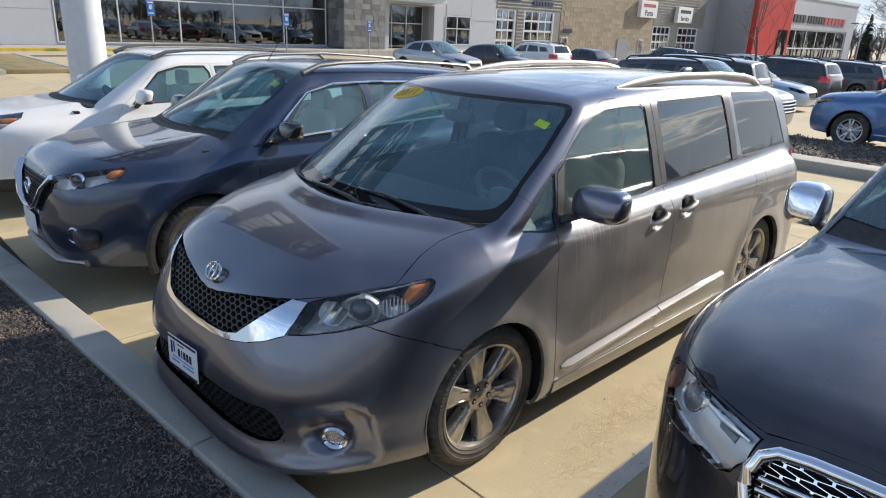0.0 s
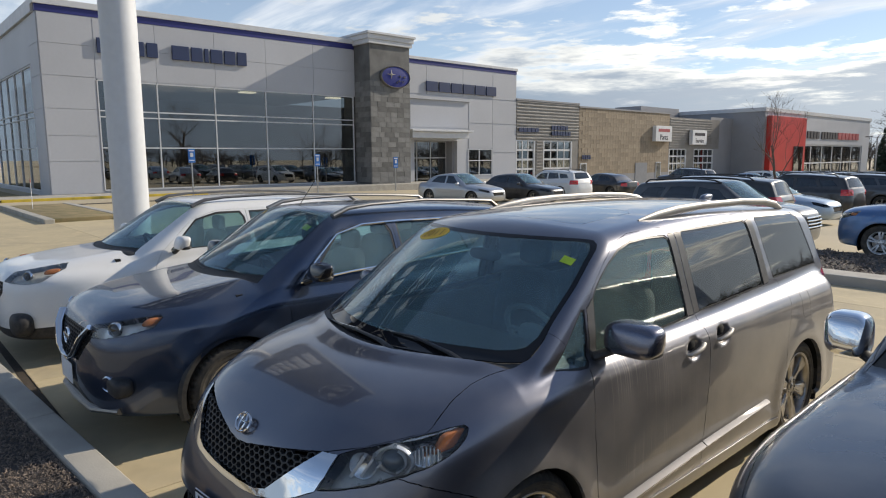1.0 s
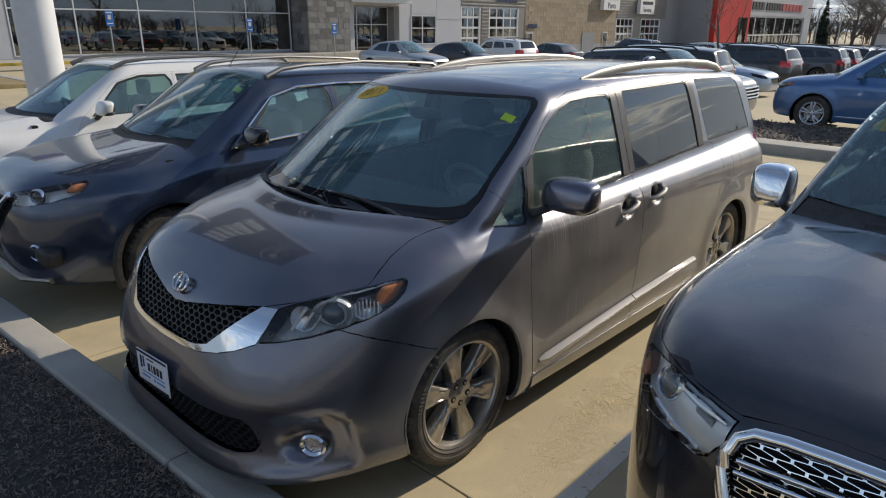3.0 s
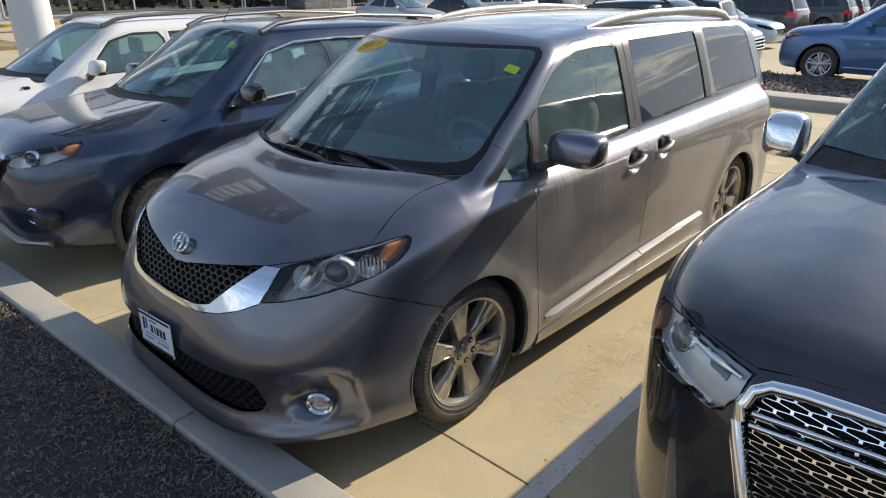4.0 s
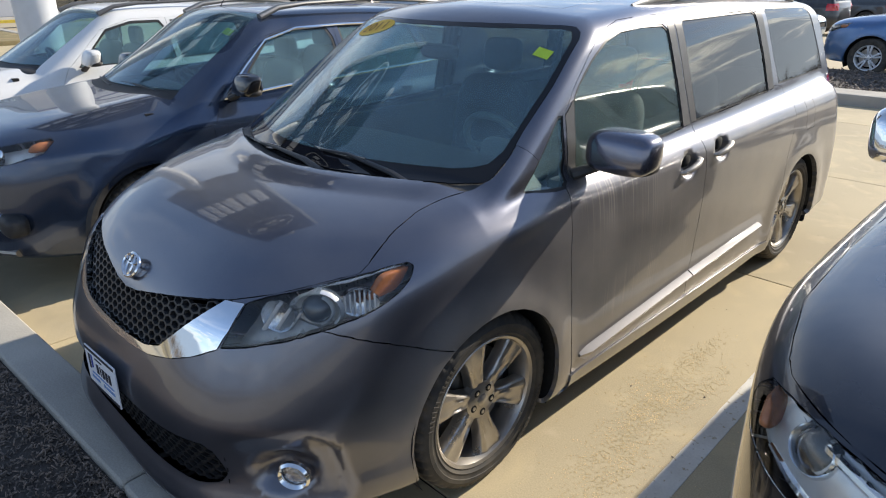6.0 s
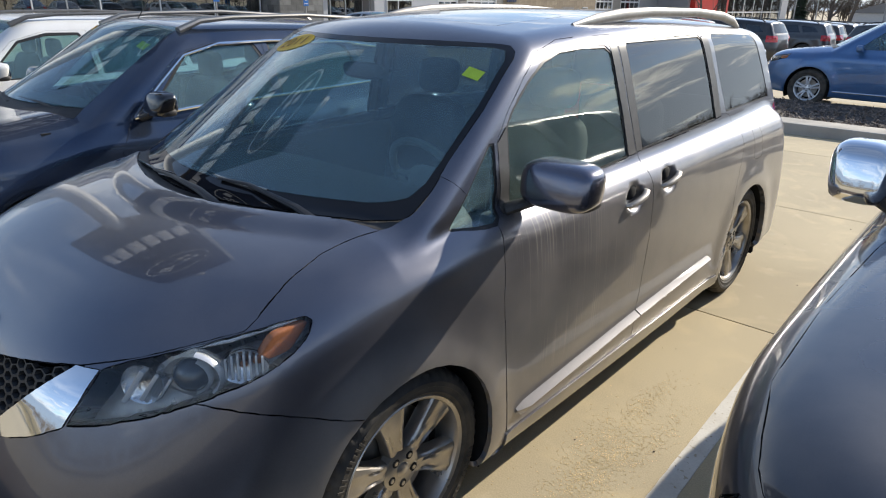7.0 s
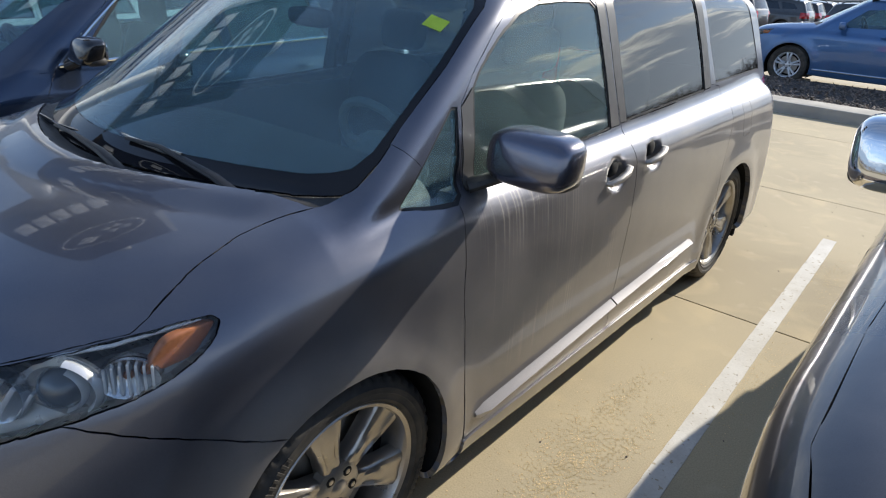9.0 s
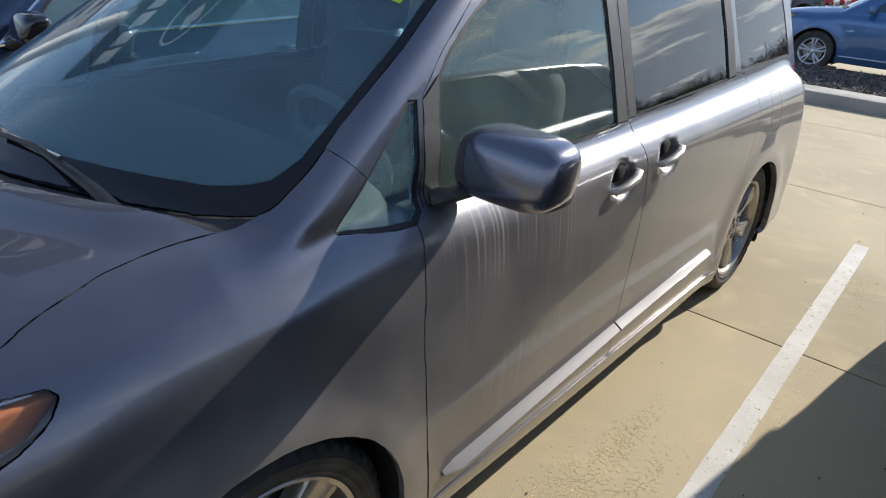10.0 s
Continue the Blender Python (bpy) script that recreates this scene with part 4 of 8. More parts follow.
def van():
    car = thing("minivan", "dark grey metallic minivan with dusty doors and a yellow year sticker", "minivan")
    lo = screen_edge(0.80, 0.44, 0.74) + [(0.772, 1.062)]         # rear edge of the bonnet
    cw = screen_edge(0.85, 0.42, 0.70) + [(0.767, 1.112), (0.795, 1.138)]         # lower edge of the glass
    rise = [(0.808, 1.176), (0.806, 1.254), (0.783, 1.361), (0.757, 1.57), (0.708, 1.80), (0.690, 1.832)]         # its side
    hi = screen_edge(1.66, 0.42, 0.66)         # upper edge of the glass
    clear = screen_edge(0.93, 0.41, 0.66) + [(0.725, 1.158), (0.758, 1.195), (0.772, 1.262), (0.757, 1.370), (0.731, 1.57), (0.686, 1.775), (0.662, 1.808)] + screen_edge(1.632, 0.42, 0.63)[::-1]
    front_edge = [(0.0, 0.825), (0.09, 0.836), (0.16, 0.852), (0.30, 0.878), (0.45, 0.904), (0.545, 0.918), (0.66, 0.945), (0.78, 0.982), (0.90, 1.005)]
    hood_side = [(0.796, 0.60), (0.779, 0.67), (0.760, 0.755), (0.746, 0.86), (0.750, 0.96), (0.766, 1.035)]
    lamp = [(0.764, 0.798), (0.814, 0.853), (0.872, 0.916), (0.97, 0.938), (1.09, 0.953), (1.25, 0.972), (1.40, 0.987), (1.52, 0.998), (1.565, 0.999), (1.590, 0.988), (1.585, 0.965), (1.55, 0.935), (1.48, 0.904), (1.39, 0.880), (1.299, 0.865), (1.09, 0.835), (0.91, 0.814)]
    top_lip = [(0.53, 0.915), (0.45, 0.904), (0.30, 0.878), (0.16, 0.852), (0.09, 0.836), (0, 0.825)]
    glass_in = 0.006
    side_glass = lambda x, y, z: x > 0.55 and z > 1.0
    R = [
        dict(name="arch", mat=None, cut=[("side", circle(1.0, 0.355, 0.384))], near=flank, drop=True),
        dict(name="arch", mat=None, cut=[("side", circle(4.03, 0.355, 0.384))], near=flank, drop=True),
        dict(name="headlight_lens", mat=LENS, cut=[("diag", lamp)], near=lambda x, y, z: y < 1.0 and z > 0.7 and x > 0.4, glass=0.004, gap=0.004, back=("headlight_housing", VAN_HOUSING, 0.085)),
        # near-black sheet behind the mesh stands for the shade in the opening
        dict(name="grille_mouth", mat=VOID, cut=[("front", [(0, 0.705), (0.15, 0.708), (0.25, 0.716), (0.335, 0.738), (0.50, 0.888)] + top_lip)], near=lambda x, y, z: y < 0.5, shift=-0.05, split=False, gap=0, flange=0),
        dict(name="grille_surround", mat=CHROME, cut=[("front", [(0, 0.680), (0.15, 0.683), (0.29, 0.696), (0.41, 0.722), (0.51, 0.757), (0.585, 0.795), (0.60, 0.85), (0.598, 0.916)] + top_lip)], near=lambda x, y, z: y < 0.5, shift=0.004, split=False, gap=0.002, flange=0.055),
        dict(name="hood", mat=None, cut=[("top", [(0, 0.0), (0.62, 0.0), (0.796, 0.52)] + hood_side + lo[::-1]), ("front", front_edge + [(0.95, 1.3), (0, 1.3)])], near=lambda x, y, z: y < 1.2 and z > 0.78, split=False),
        dict(name="cowl", mat=PLASTIC, cut=[("top", lo + cw[::-1])], near=lambda x, y, z: 0.6 < y < 1.3 and z > 1.0, split=False, shift=-0.006),
        dict(name="windshield", mat=GLASS, cut=[("top", clear)], near=lambda x, y, z: 0.8 < y < 2.1 and z > 1.05, split=False, glass=0.005, gap=0.0),
        dict(name="windshield_border", mat=FRIT, cut=[("top", cw + rise + hi[::-1])], near=lambda x, y, z: 0.8 < y < 2.1 and z > 1.05, split=False, gap=0.003, flange=0.006, label="black border of the windscreen"),
        # intake back is near-black: its shade is put into the colour
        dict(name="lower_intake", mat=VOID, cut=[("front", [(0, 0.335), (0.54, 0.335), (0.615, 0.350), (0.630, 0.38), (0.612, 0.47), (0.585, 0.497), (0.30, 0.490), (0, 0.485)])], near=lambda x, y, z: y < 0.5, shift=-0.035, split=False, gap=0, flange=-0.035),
        dict(name="front_bumper", mat=None, cut=[("diag", [(-0.5, 0.05), (-0.5, 0.88), (0.60, 0.88), (1.15, 0.88), (1.16, 0.866), (1.33, 0.820), (1.57, 0.751), (1.70, 0.706), (1.84, 0.664), (1.84, 0.05)])], near=lambda x, y, z: y < 0.95, split=False),
        dict(name="quarter_window", mat=GLASS, cut=[("side", [(1.272, 1.103), (1.38, 1.090), (1.470, 1.086), (1.500, 1.10), (1.525, 1.20), (1.548, 1.325), (1.530, 1.325)])], near=side_glass, glass=0.004, shift=-glass_in),
        dict(name="front_window", mat=SIDE_GLASS, cut=[("side", [(1.595, 1.118), (2.10, 1.132), (2.485, 1.150), (2.482, 1.25), (2.470, 1.585), (2.44, 1.606), (2.25, 1.610), (2.08, 1.602), (1.95, 1.572), (1.82, 1.508), (1.70, 1.425), (1.650, 1.375)])], near=side_glass, glass=0.004, shift=-glass_in),
        dict(name="sliding_window", mat=GLASS_DARK, cut=[("side", [(2.645, 1.160), (3.605, 1.184), (3.59, 1.34), (3.550, 1.605), (3.52, 1.622), (2.65, 1.620), (2.632, 1.60), (2.636, 1.35)])], near=side_glass, glass=0.004, shift=-glass_in),
        dict(name="rear_window", mat=GLASS_DARK, cut=[("side", [(3.80, 1.206), (4.70, 1.206), (4.69, 1.24), (4.55, 1.585), (4.51, 1.610), (3.75, 1.632), (3.725, 1.615), (3.75, 1.40)])], near=side_glass, glass=0.004, shift=-glass_in + 0.003),
        dict(name="front_door", mat=None, cut=[("side", [(1.490, 0.265), (1.465, 0.55), (1.449, 0.81), (1.460, 1.02), (1.475, 1.078), (1.515, 1.088), (1.555, 1.25), (1.575, 1.34), (1.66, 1.425), (1.80, 1.535), (1.93, 1.612), (2.10, 1.648), (2.28, 1.656), (2.550, 1.658), (2.555, 1.35), (2.583, 1.135), (2.609, 1.00), (2.585, 0.80), (2.552, 0.61), (2.525, 0.41), (2.515, 0.265)])], near=lambda x, y, z: x > 0.6),
        dict(name="sliding_door", mat=None, cut=[("side", [(2.515, 0.265), (2.525, 0.41), (2.552, 0.61), (2.585, 0.80), (2.609, 1.00), (2.583, 1.135), (2.555, 1.35), (2.550, 1.658), (3.64, 1.672), (3.70, 1.35), (3.71, 1.20), (3.855, 1.18), (3.862, 1.15), (3.84, 1.01), (3.73, 0.76), (3.66, 0.49), (3.60, 0.265)])], near=lambda x, y, z: x > 0.6),
        dict(name="fender", mat=None, cut=[("side", [(0.0, 0.60), (0.0, 1.05), (0.70, 1.20), (1.00, 1.25), (1.285, 1.280), (1.370, 1.195), (1.270, 1.100), (1.38, 1.086), (1.475, 1.078), (1.460, 1.02), (1.449, 0.81), (1.465, 0.55), (1.49, 0.20), (1.30, 0.15), (0.90, 0.30)])], near=lambda x, y, z: x > 0.55),
        dict(name="side_skirt", mat=None, cut=[("side", [(1.30, 0.10), (1.49, 0.265), (3.60, 0.265), (3.70, 0.10)])], near=lambda x, y, z: x > 0.6, shift=0.008),
        dict(name="fuel_door", mat=None, cut=[("side", [(4.03, 0.915), (4.03, 1.065), (4.05, 1.085), (4.16, 1.085), (4.18, 1.065), (4.18, 0.915), (4.16, 0.895), (4.05, 0.895)])], near=lambda x, y, z: x > 0.6),
        dict(name="tail_light", mat=RED_LENS, cut=[("side", [(4.74, 0.80), (4.70, 1.08), (4.86, 1.15), (5.3, 1.15), (5.3, 0.80)])], near=lambda x, y, z: x > 0.55),
        dict(name="sunroof", mat=GLOSS_BLACK, cut=[("top", [(0, 1.90), (0.43, 1.95), (0.48, 1.99), (0.46, 2.50), (0.42, 2.54), (0, 2.55)])], near=lambda x, y, z: z > 1.5, split=False),
    ]
    seals(R, 0.009)
    pillars = [[(2.489, 1.146), (2.572, 1.148), (2.549, 1.35), (2.546, 1.622), (2.478, 1.620)], [(2.579, 1.150), (2.640, 1.152), (2.630, 1.62), (2.554, 1.622), (2.557, 1.35)],
               [(3.607, 1.180), (3.706, 1.186), (3.694, 1.35), (3.652, 1.630), (3.553, 1.620)], [(1.535, 1.100), (1.600, 1.105), (1.650, 1.385), (1.572, 1.330)]]
    at = next(k for k, r in enumerate(R) if r["name"] == "front_door")
    for p in pillars:
        R.insert(at, dict(name="pillar_trim", mat=PILLAR, cut=[("side", p)], near=side_glass, shift=0.001))
    made = assemble(car, VAN, 0.022, R, PAINT_VAN)
    for y, s, x in ((1.0, 1, 0.848), (1.0, -1, -0.848), (4.03, 1, 0.845), (4.03, -1, -0.845)):
        wheel(car, x, y, 0.355, 0.357, 0.270, 0.230, s, (6, 0.038, 0.0, 0.012, 12), ALLOY)
    return car, made


VAN_OB, VAN_PARTS = van()

SUV = dict(length=4.63, front_depth=0.85, rear_depth=0.45, square=4, liner=0.90, flare=0.018,
           section=[(0.05, 0.84), (0.2, 0.89), (0.35, 0.905), (0.6, 0.915), (0.8, 0.912), (0.95, 0.900), (1.03, 0.88), (1.10, 0.835), (1.2, 0.76), (1.5, 0.66)],
           nose=[(0.0, 0.20), (0.2, 0.08), (0.35, 0.02), (0.5, 0.0), (0.65, 0.01), (0.78, 0.03), (0.9, 0.08), (1.0, 0.16), (1.2, 0.3), (1.6, 0.5)],
           tail=[(0.0, 0.2), (0.3, 0.02), (0.6, 0.0), (1.0, 0.08), (1.4, 0.2), (1.9, 0.4)],
           hood=[(-0.3, 0.90), (0.0, 0.95), (0.2, 1.00), (0.5, 1.055), (0.9, 1.10), (1.2, 1.13), (1.6, 1.13), (5.2, 1.14)],
           hood_drop=0.22, hood_crown=0.0, k_hood=0.08, spine=0.012,
           roof=[(0.4, 1.42), (1.2, 1.52), (1.7, 1.605), (2.1, 1.635), (2.7, 1.64), (3.3, 1.62), (4.0, 1.57), (4.8, 1.48)],
           roof_drop=0.13,
           house=[(0.8, 0.90), (1.02, 0.86), (1.10, 0.835), (1.30, 0.765), (1.45, 0.71), (1.55, 0.66), (1.65, 0.60), (1.9, 0.45)],
           screen=(1.05, 1.10, 1.62, 0.40), back=(4.55, 1.05, 0.55), taper=0.06,
           arches=[(0.93, 0.355, 0.405), (3.635, 0.355, 0.405)], sill=[(-1, 0.24), (0.8, 0.24), (1.4, 0.22), (3.3, 0.22), (6, 0.30)])
WAGON = dict(SUV, length=4.82, roof=[(0.4, 1.40), (1.2, 1.48), (1.7, 1.555), (2.1, 1.59), (2.7, 1.60), (3.5, 1.575), (4.3, 1.52), (5.0, 1.44)],
             screen=(1.10, 1.05, 1.62, 0.40), back=(4.75, 1.0, 0.5),
             hood=[(-0.3, 0.86), (0.0, 0.90), (0.2, 0.95), (0.5, 1.0), (0.9, 1.04), (1.2, 1.065), (1.6, 1.075), (5.2, 1.10)],
             arches=[(0.94, 0.345, 0.40), (3.685, 0.345, 0.40)])
BIG = dict(length=5.15, front_depth=0.70, rear_depth=1.10, square=4.5, liner=0.97, flare=0.016,
           section=[(0.05, 0.92), (0.3, 0.955), (0.6, 0.975), (0.95, 0.990), (1.10, 0.996), (1.20, 0.984), (1.28, 0.938), (1.36, 0.87), (1.7, 0.78)],
           nose=[(0.0, 0.20), (0.2, 0.08), (0.35, 0.02), (0.5, 0.0), (0.7, 0.01), (0.9, 0.03), (1.05, 0.06), (1.2, 0.13), (1.6, 0.5)],
           tail=[(0.0, 0.2), (0.3, 0.02), (0.6, 0.0), (1.0, 0.05), (1.4, 0.12), (1.9, 0.3)],
           hood=[(-0.3, 1.12), (0.0, 1.17), (0.15, 1.205), (0.4, 1.25), (0.8, 1.29), (1.2, 1.32), (1.5, 1.335), (1.8, 1.335), (5.6, 1.34)],
           hood_drop=0.06, hood_crown=0.02, k_hood=0.09, spine=0.012,
           roof=[(0.5, 1.53), (1.3, 1.70), (1.8, 1.78), (2.2, 1.82), (2.9, 1.835), (3.8, 1.82), (4.5, 1.77), (5.3, 1.69)],
           roof_drop=0.10,
           house=[(0.9, 0.97), (1.25, 0.915), (1.33, 0.895), (1.50, 0.83), (1.65, 0.77), (1.76, 0.71), (1.95, 0.55)],
           screen=(1.21, 1.33, 1.45, 0.35), back=(5.06, 1.2, 0.35), taper=0.05, k_pillar=0.05,
           arches=[(0.98, 0.40, 0.45), (4.02, 0.40, 0.45)], sill=[(-1, 0.26), (0.8, 0.26), (1.4, 0.24), (3.6, 0.24), (6, 0.32)])
SEDAN = dict(SUV, length=4.6, section=[(0.05, 0.82), (0.15, 0.87), (0.3, 0.895), (0.55, 0.90), (0.75, 0.895), (0.85, 0.88), (0.92, 0.84), (1.0, 0.77), (1.3, 0.66)],
             nose=[(0.0, 0.2), (0.15, 0.06), (0.3, 0.0), (0.5, 0.0), (0.62, 0.03), (0.75, 0.12), (0.9, 0.25), (1.2, 0.5)],
             tail=[(0.0, 0.2), (0.3, 0.02), (0.6, 0.0), (0.9, 0.04), (1.2, 0.1), (1.6, 0.3)],
             hood=[(-0.3, 0.68), (0.0, 0.72), (0.3, 0.79), (0.7, 0.86), (1.2, 0.925), (1.7, 0.94), (3.4, 0.96), (4.0, 0.985), (4.6, 0.97), (5.0, 0.95)],
             roof=[(0.6, 1.2), (1.4, 1.3), (1.9, 1.40), (2.4, 1.445), (2.9, 1.43), (3.4, 1.37), (4.0, 1.22), (4.8, 1.0)],
             house=[(0.7, 0.88), (0.88, 0.85), (0.95, 0.82), (1.15, 0.73), (1.3, 0.655), (1.42, 0.57), (1.6, 0.4)],
             screen=(1.18, 0.92, 1.75, 0.40), back=(4.05, 0.95, 1.2), taper=0.05,
             arches=[(0.9, 0.32, 0.365), (3.6, 0.32, 0.365)], sill=[(-1, 0.19), (6, 0.21)])


def simple_regions(S, win, lamp, cw_y, bow, hood_y, top_y, grille=None, door_x=None, tail=None, cowl_x=0.66, dark_rear=True):
    lo, cw, hi = screen_edge(hood_y, bow, cowl_x + 0.03), screen_edge(cw_y, bow, cowl_x), screen_edge(top_y, bow, cowl_x - 0.09)
    zc = S["screen"][1]
    R = [dict(name="arch", mat=None, cut=[("side", circle(cy, cz, r, 28))], near=flank, drop=True) for cy, cz, r in S["arches"]]
    R.append(dict(name="headlight_lens", mat=LENS, cut=[("diag", lamp)], near=lambda x, y, z: y < 1.1 and z > 0.5 and x > 0.3, glass=0.004, gap=0.004))
    if grille:
        # sheet behind the grille, with the opening's shade as its colour
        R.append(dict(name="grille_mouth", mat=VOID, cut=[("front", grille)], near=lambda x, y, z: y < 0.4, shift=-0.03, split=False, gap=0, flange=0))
    R.append(dict(name="cowl", mat=PLASTIC, cut=[("top", lo + cw[::-1])], near=lambda x, y, z: abs(y - cw_y - 0.1) < 0.45 and z > zc - 0.12, split=False, shift=-0.005))
    R.append(dict(name="windshield", mat=GLASS, cut=[("top", cw + hi[::-1])], near=lambda x, y, z: z > zc - 0.05 and y < top_y + 0.5, split=False, glass=0.005, gap=0.003))
    for i, w in enumerate(win):
        R.append(dict(name="side_window", mat=GLASS if (i < 2 or not dark_rear) else GLASS_DARK, cut=[("side", w)], near=lambda x, y, z: x > 0.4 and z > zc - 0.2, glass=0.004, shift=-0.005))
    for d in door_x or []:
        R.append(dict(name="side_door", mat=None, cut=[("side", d)], near=lambda x, y, z: x > 0.5))
    if tail:
        R.append(dict(name="tail_light", mat=RED_LENS, cut=[("side", tail)], near=lambda x, y, z: x > 0.5))
    return R


def on_wheels(car, S, r, rim, w, style, alloy, x):
    for cy, cz, _ in S["arches"]:
        for s in (1, -1):
            wheel(car, x * s, cy, r, r, rim, w, s, style, alloy)


def place(car, x, y, z=0.0, turn=0.0):
    car.matrix_world = pose(x, y, z, 0, 0, turn)


def crossover():
    car = thing("crossover", "dark navy blue crossover car with silver roof rails", "car")
    win = [[(1.62, 1.10), (2.52, 1.125), (2.50, 1.40), (2.46, 1.47), (2.2, 1.475), (1.95, 1.42)],
           [(2.62, 1.13), (3.42, 1.16), (3.30, 1.42), (3.22, 1.465), (2.60, 1.475)], [(3.52, 1.17), (4.0, 1.22), (3.8, 1.40), (3.40, 1.44)]]
    lamp = [(0.456, 0.813), (0.40, 0.846), (0.526, 0.903), (0.76, 0.935), (1.015, 0.962), (1.19, 0.976), (1.225, 0.958), (1.18, 0.905), (0.983, 0.862), (0.72, 0.828)]
    R = simple_regions(SUV, win, lamp, 1.12, 0.40, 1.02, 1.90,
                       grille=[(0, 0.62), (0.26, 0.62), (0.44, 0.80), (0.44, 0.86), (0, 0.86)],
                       door_x=[[(1.42, 0.38), (1.38, 0.9), (1.50, 1.09), (1.90, 1.44), (2.2, 1.51), (2.54, 1.51), (2.57, 1.12), (2.56, 0.38)], [(2.56, 0.38), (2.57, 1.12), (2.54, 1.51), (3.26, 1.50), (3.48, 1.15), (3.30, 0.75), (3.22, 0.38)]])
    next(r for r in R if r["name"] == "headlight_lens")["back"] = ("headlight_housing", BRIGHT_HOUSING, 0.05)
    seals(R, 0.018)
    made = assemble(car, SUV, 0.032, R, PAINT_NAVY)
    on_wheels(car, SUV, 0.355, 0.235, 0.225, (5, 0.024, 0.03, 0.006), ALLOY, 0.79)
    place(car, -2.76, 0.03)
    return car, made


def wagon():
    car = thing("wagon", "white estate wagon with grey roof rails and black lower trim", "car")
    win = [[(1.62, 1.06), (2.55, 1.08), (2.52, 1.36), (2.48, 1.42), (2.2, 1.42), (1.95, 1.36)],
           [(2.64, 1.08), (3.48, 1.10), (3.40, 1.36), (3.34, 1.415), (2.62, 1.42)], [(3.58, 1.11), (4.4, 1.15), (4.15, 1.36), (3.50, 1.40)]]
    lamp = [(0.527, 0.845), (0.607, 0.93), (0.90, 0.965), (1.227, 0.999), (1.299, 0.956), (1.20, 0.89), (1.133, 0.85), (0.955, 0.826)]
    R = simple_regions(WAGON, win, lamp, 1.16, 0.40, 1.06, 1.93,
                       grille=[(0, 0.66), (0.40, 0.66), (0.48, 0.74), (0.44, 0.84), (0, 0.84)],
                       door_x=[[(1.45, 0.34), (1.42, 0.9), (1.50, 1.04), (1.90, 1.38), (2.2, 1.46), (2.56, 1.46), (2.59, 1.08), (2.58, 0.34)], [(2.58, 0.34), (2.59, 1.08), (2.56, 1.46), (3.40, 1.45), (3.54, 1.1), (3.36, 0.75), (3.28, 0.34)]])
    R.append(dict(name="lower_cladding", mat=PLASTIC, cut=[("side", [(-0.2, 0.05), (-0.2, 0.36), (0.5, 0.40), (1.4, 0.34), (3.3, 0.34), (4.2, 0.40), (5.0, 0.36), (5.0, 0.05)])], split=False))
    next(r for r in R if r["name"] == "headlight_lens")["back"] = ("headlight_housing", HOUSING, 0.05)
    seals(R, 0.018)
    made = assemble(car, WAGON, 0.035, R, PAINT_WHITE)
    on_wheels(car, WAGON, 0.345, 0.225, 0.22, (5, 0.026, 0.0, 0.006), ALLOY, 0.79)
    place(car, -5.56, -0.10)
    return car, made


def big_suv():
    car = thing("large_suv", "dark slate blue large SUV with chrome mesh grille and chrome mirrors", "car")
    up = lambda pts: [(y - 0.15, z + 0.07) for y, z in pts]
    win = [up([(1.95, 1.26), (2.70, 1.27), (2.66, 1.58), (2.62, 1.64), (2.45, 1.645), (2.25, 1.57)]),
           up([(2.80, 1.27), (3.70, 1.29), (3.62, 1.60), (3.56, 1.645), (2.78, 1.65)]), up([(3.82, 1.30), (4.75, 1.32), (4.60, 1.58), (4.50, 1.62), (3.78, 1.645)])]
    lamp = [(1.25, 1.130), (1.31, 1.09), (1.33, 1.05), (1.27, 1.010), (1.10, 1.012), (0.88, 1.024), (0.735, 1.018), (0.700, 1.03), (0.678, 1.08), (0.688, 1.132), (0.80, 1.142), (0.89, 1.147), (1.0, 1.148), (1.14, 1.143)]
    R = simple_regions(BIG, win, lamp, 1.26, 0.35, 1.17, 1.90,
                       grille=[(0, 0.62), (0.36, 0.62), (0.46, 0.72), (0.50, 0.86), (0.552, 1.0), (0.566, 1.055), (0.552, 1.098), (0.52, 1.124), (0.42, 1.138), (0, 1.146)], cowl_x=0.84,
                       door_x=[up([(1.52, 0.34), (1.50, 1.0), (1.60, 1.24), (2.20, 1.60), (2.45, 1.685), (2.72, 1.69), (2.75, 1.26), (2.74, 0.34)]), up([(2.74, 0.34), (2.75, 1.26), (2.72, 1.69), (3.62, 1.69), (3.76, 1.28), (3.65, 0.85), (3.55, 0.34)])])
    next(r for r in R if r["name"] == "headlight_lens")["back"] = ("headlight_housing", BRIGHT_HOUSING, 0.030)
    R.append(dict(name="hood", mat=None, cut=[("top", [(0, 0.0), (0.60, 0.0), (0.85, 0.33), (0.877, 0.385), (0.895, 0.45), (0.925, 0.59), (0.922, 0.90), (0.90, 1.23), (0.872, 1.43)] + screen_edge(1.17, 0.35, 0.86)[::-1]), ("front", [(0, 1.168), (0.37, 1.166), (0.47, 1.158), (0.56, 1.142), (0.70, 1.152), (0.86, 1.157), (0.98, 1.175), (0.98, 1.6), (0, 1.6)])], near=lambda x, y, z: z > 1.05, split=False))
    made = assemble(car, BIG, 0.032, R, PAINT_BLACK)
    on_wheels(car, BIG, 0.40, 0.26, 0.265, (5, 0.03, 0.0, 0.006), ALLOY, 0.83)
    place(car, 2.87, 0.27)
    return car, made


NAVY_OB, NAVY_PARTS = crossover()
WAGON_OB, WAGON_PARTS = wagon()
BIG_OB, BIG_PARTS = big_suv()


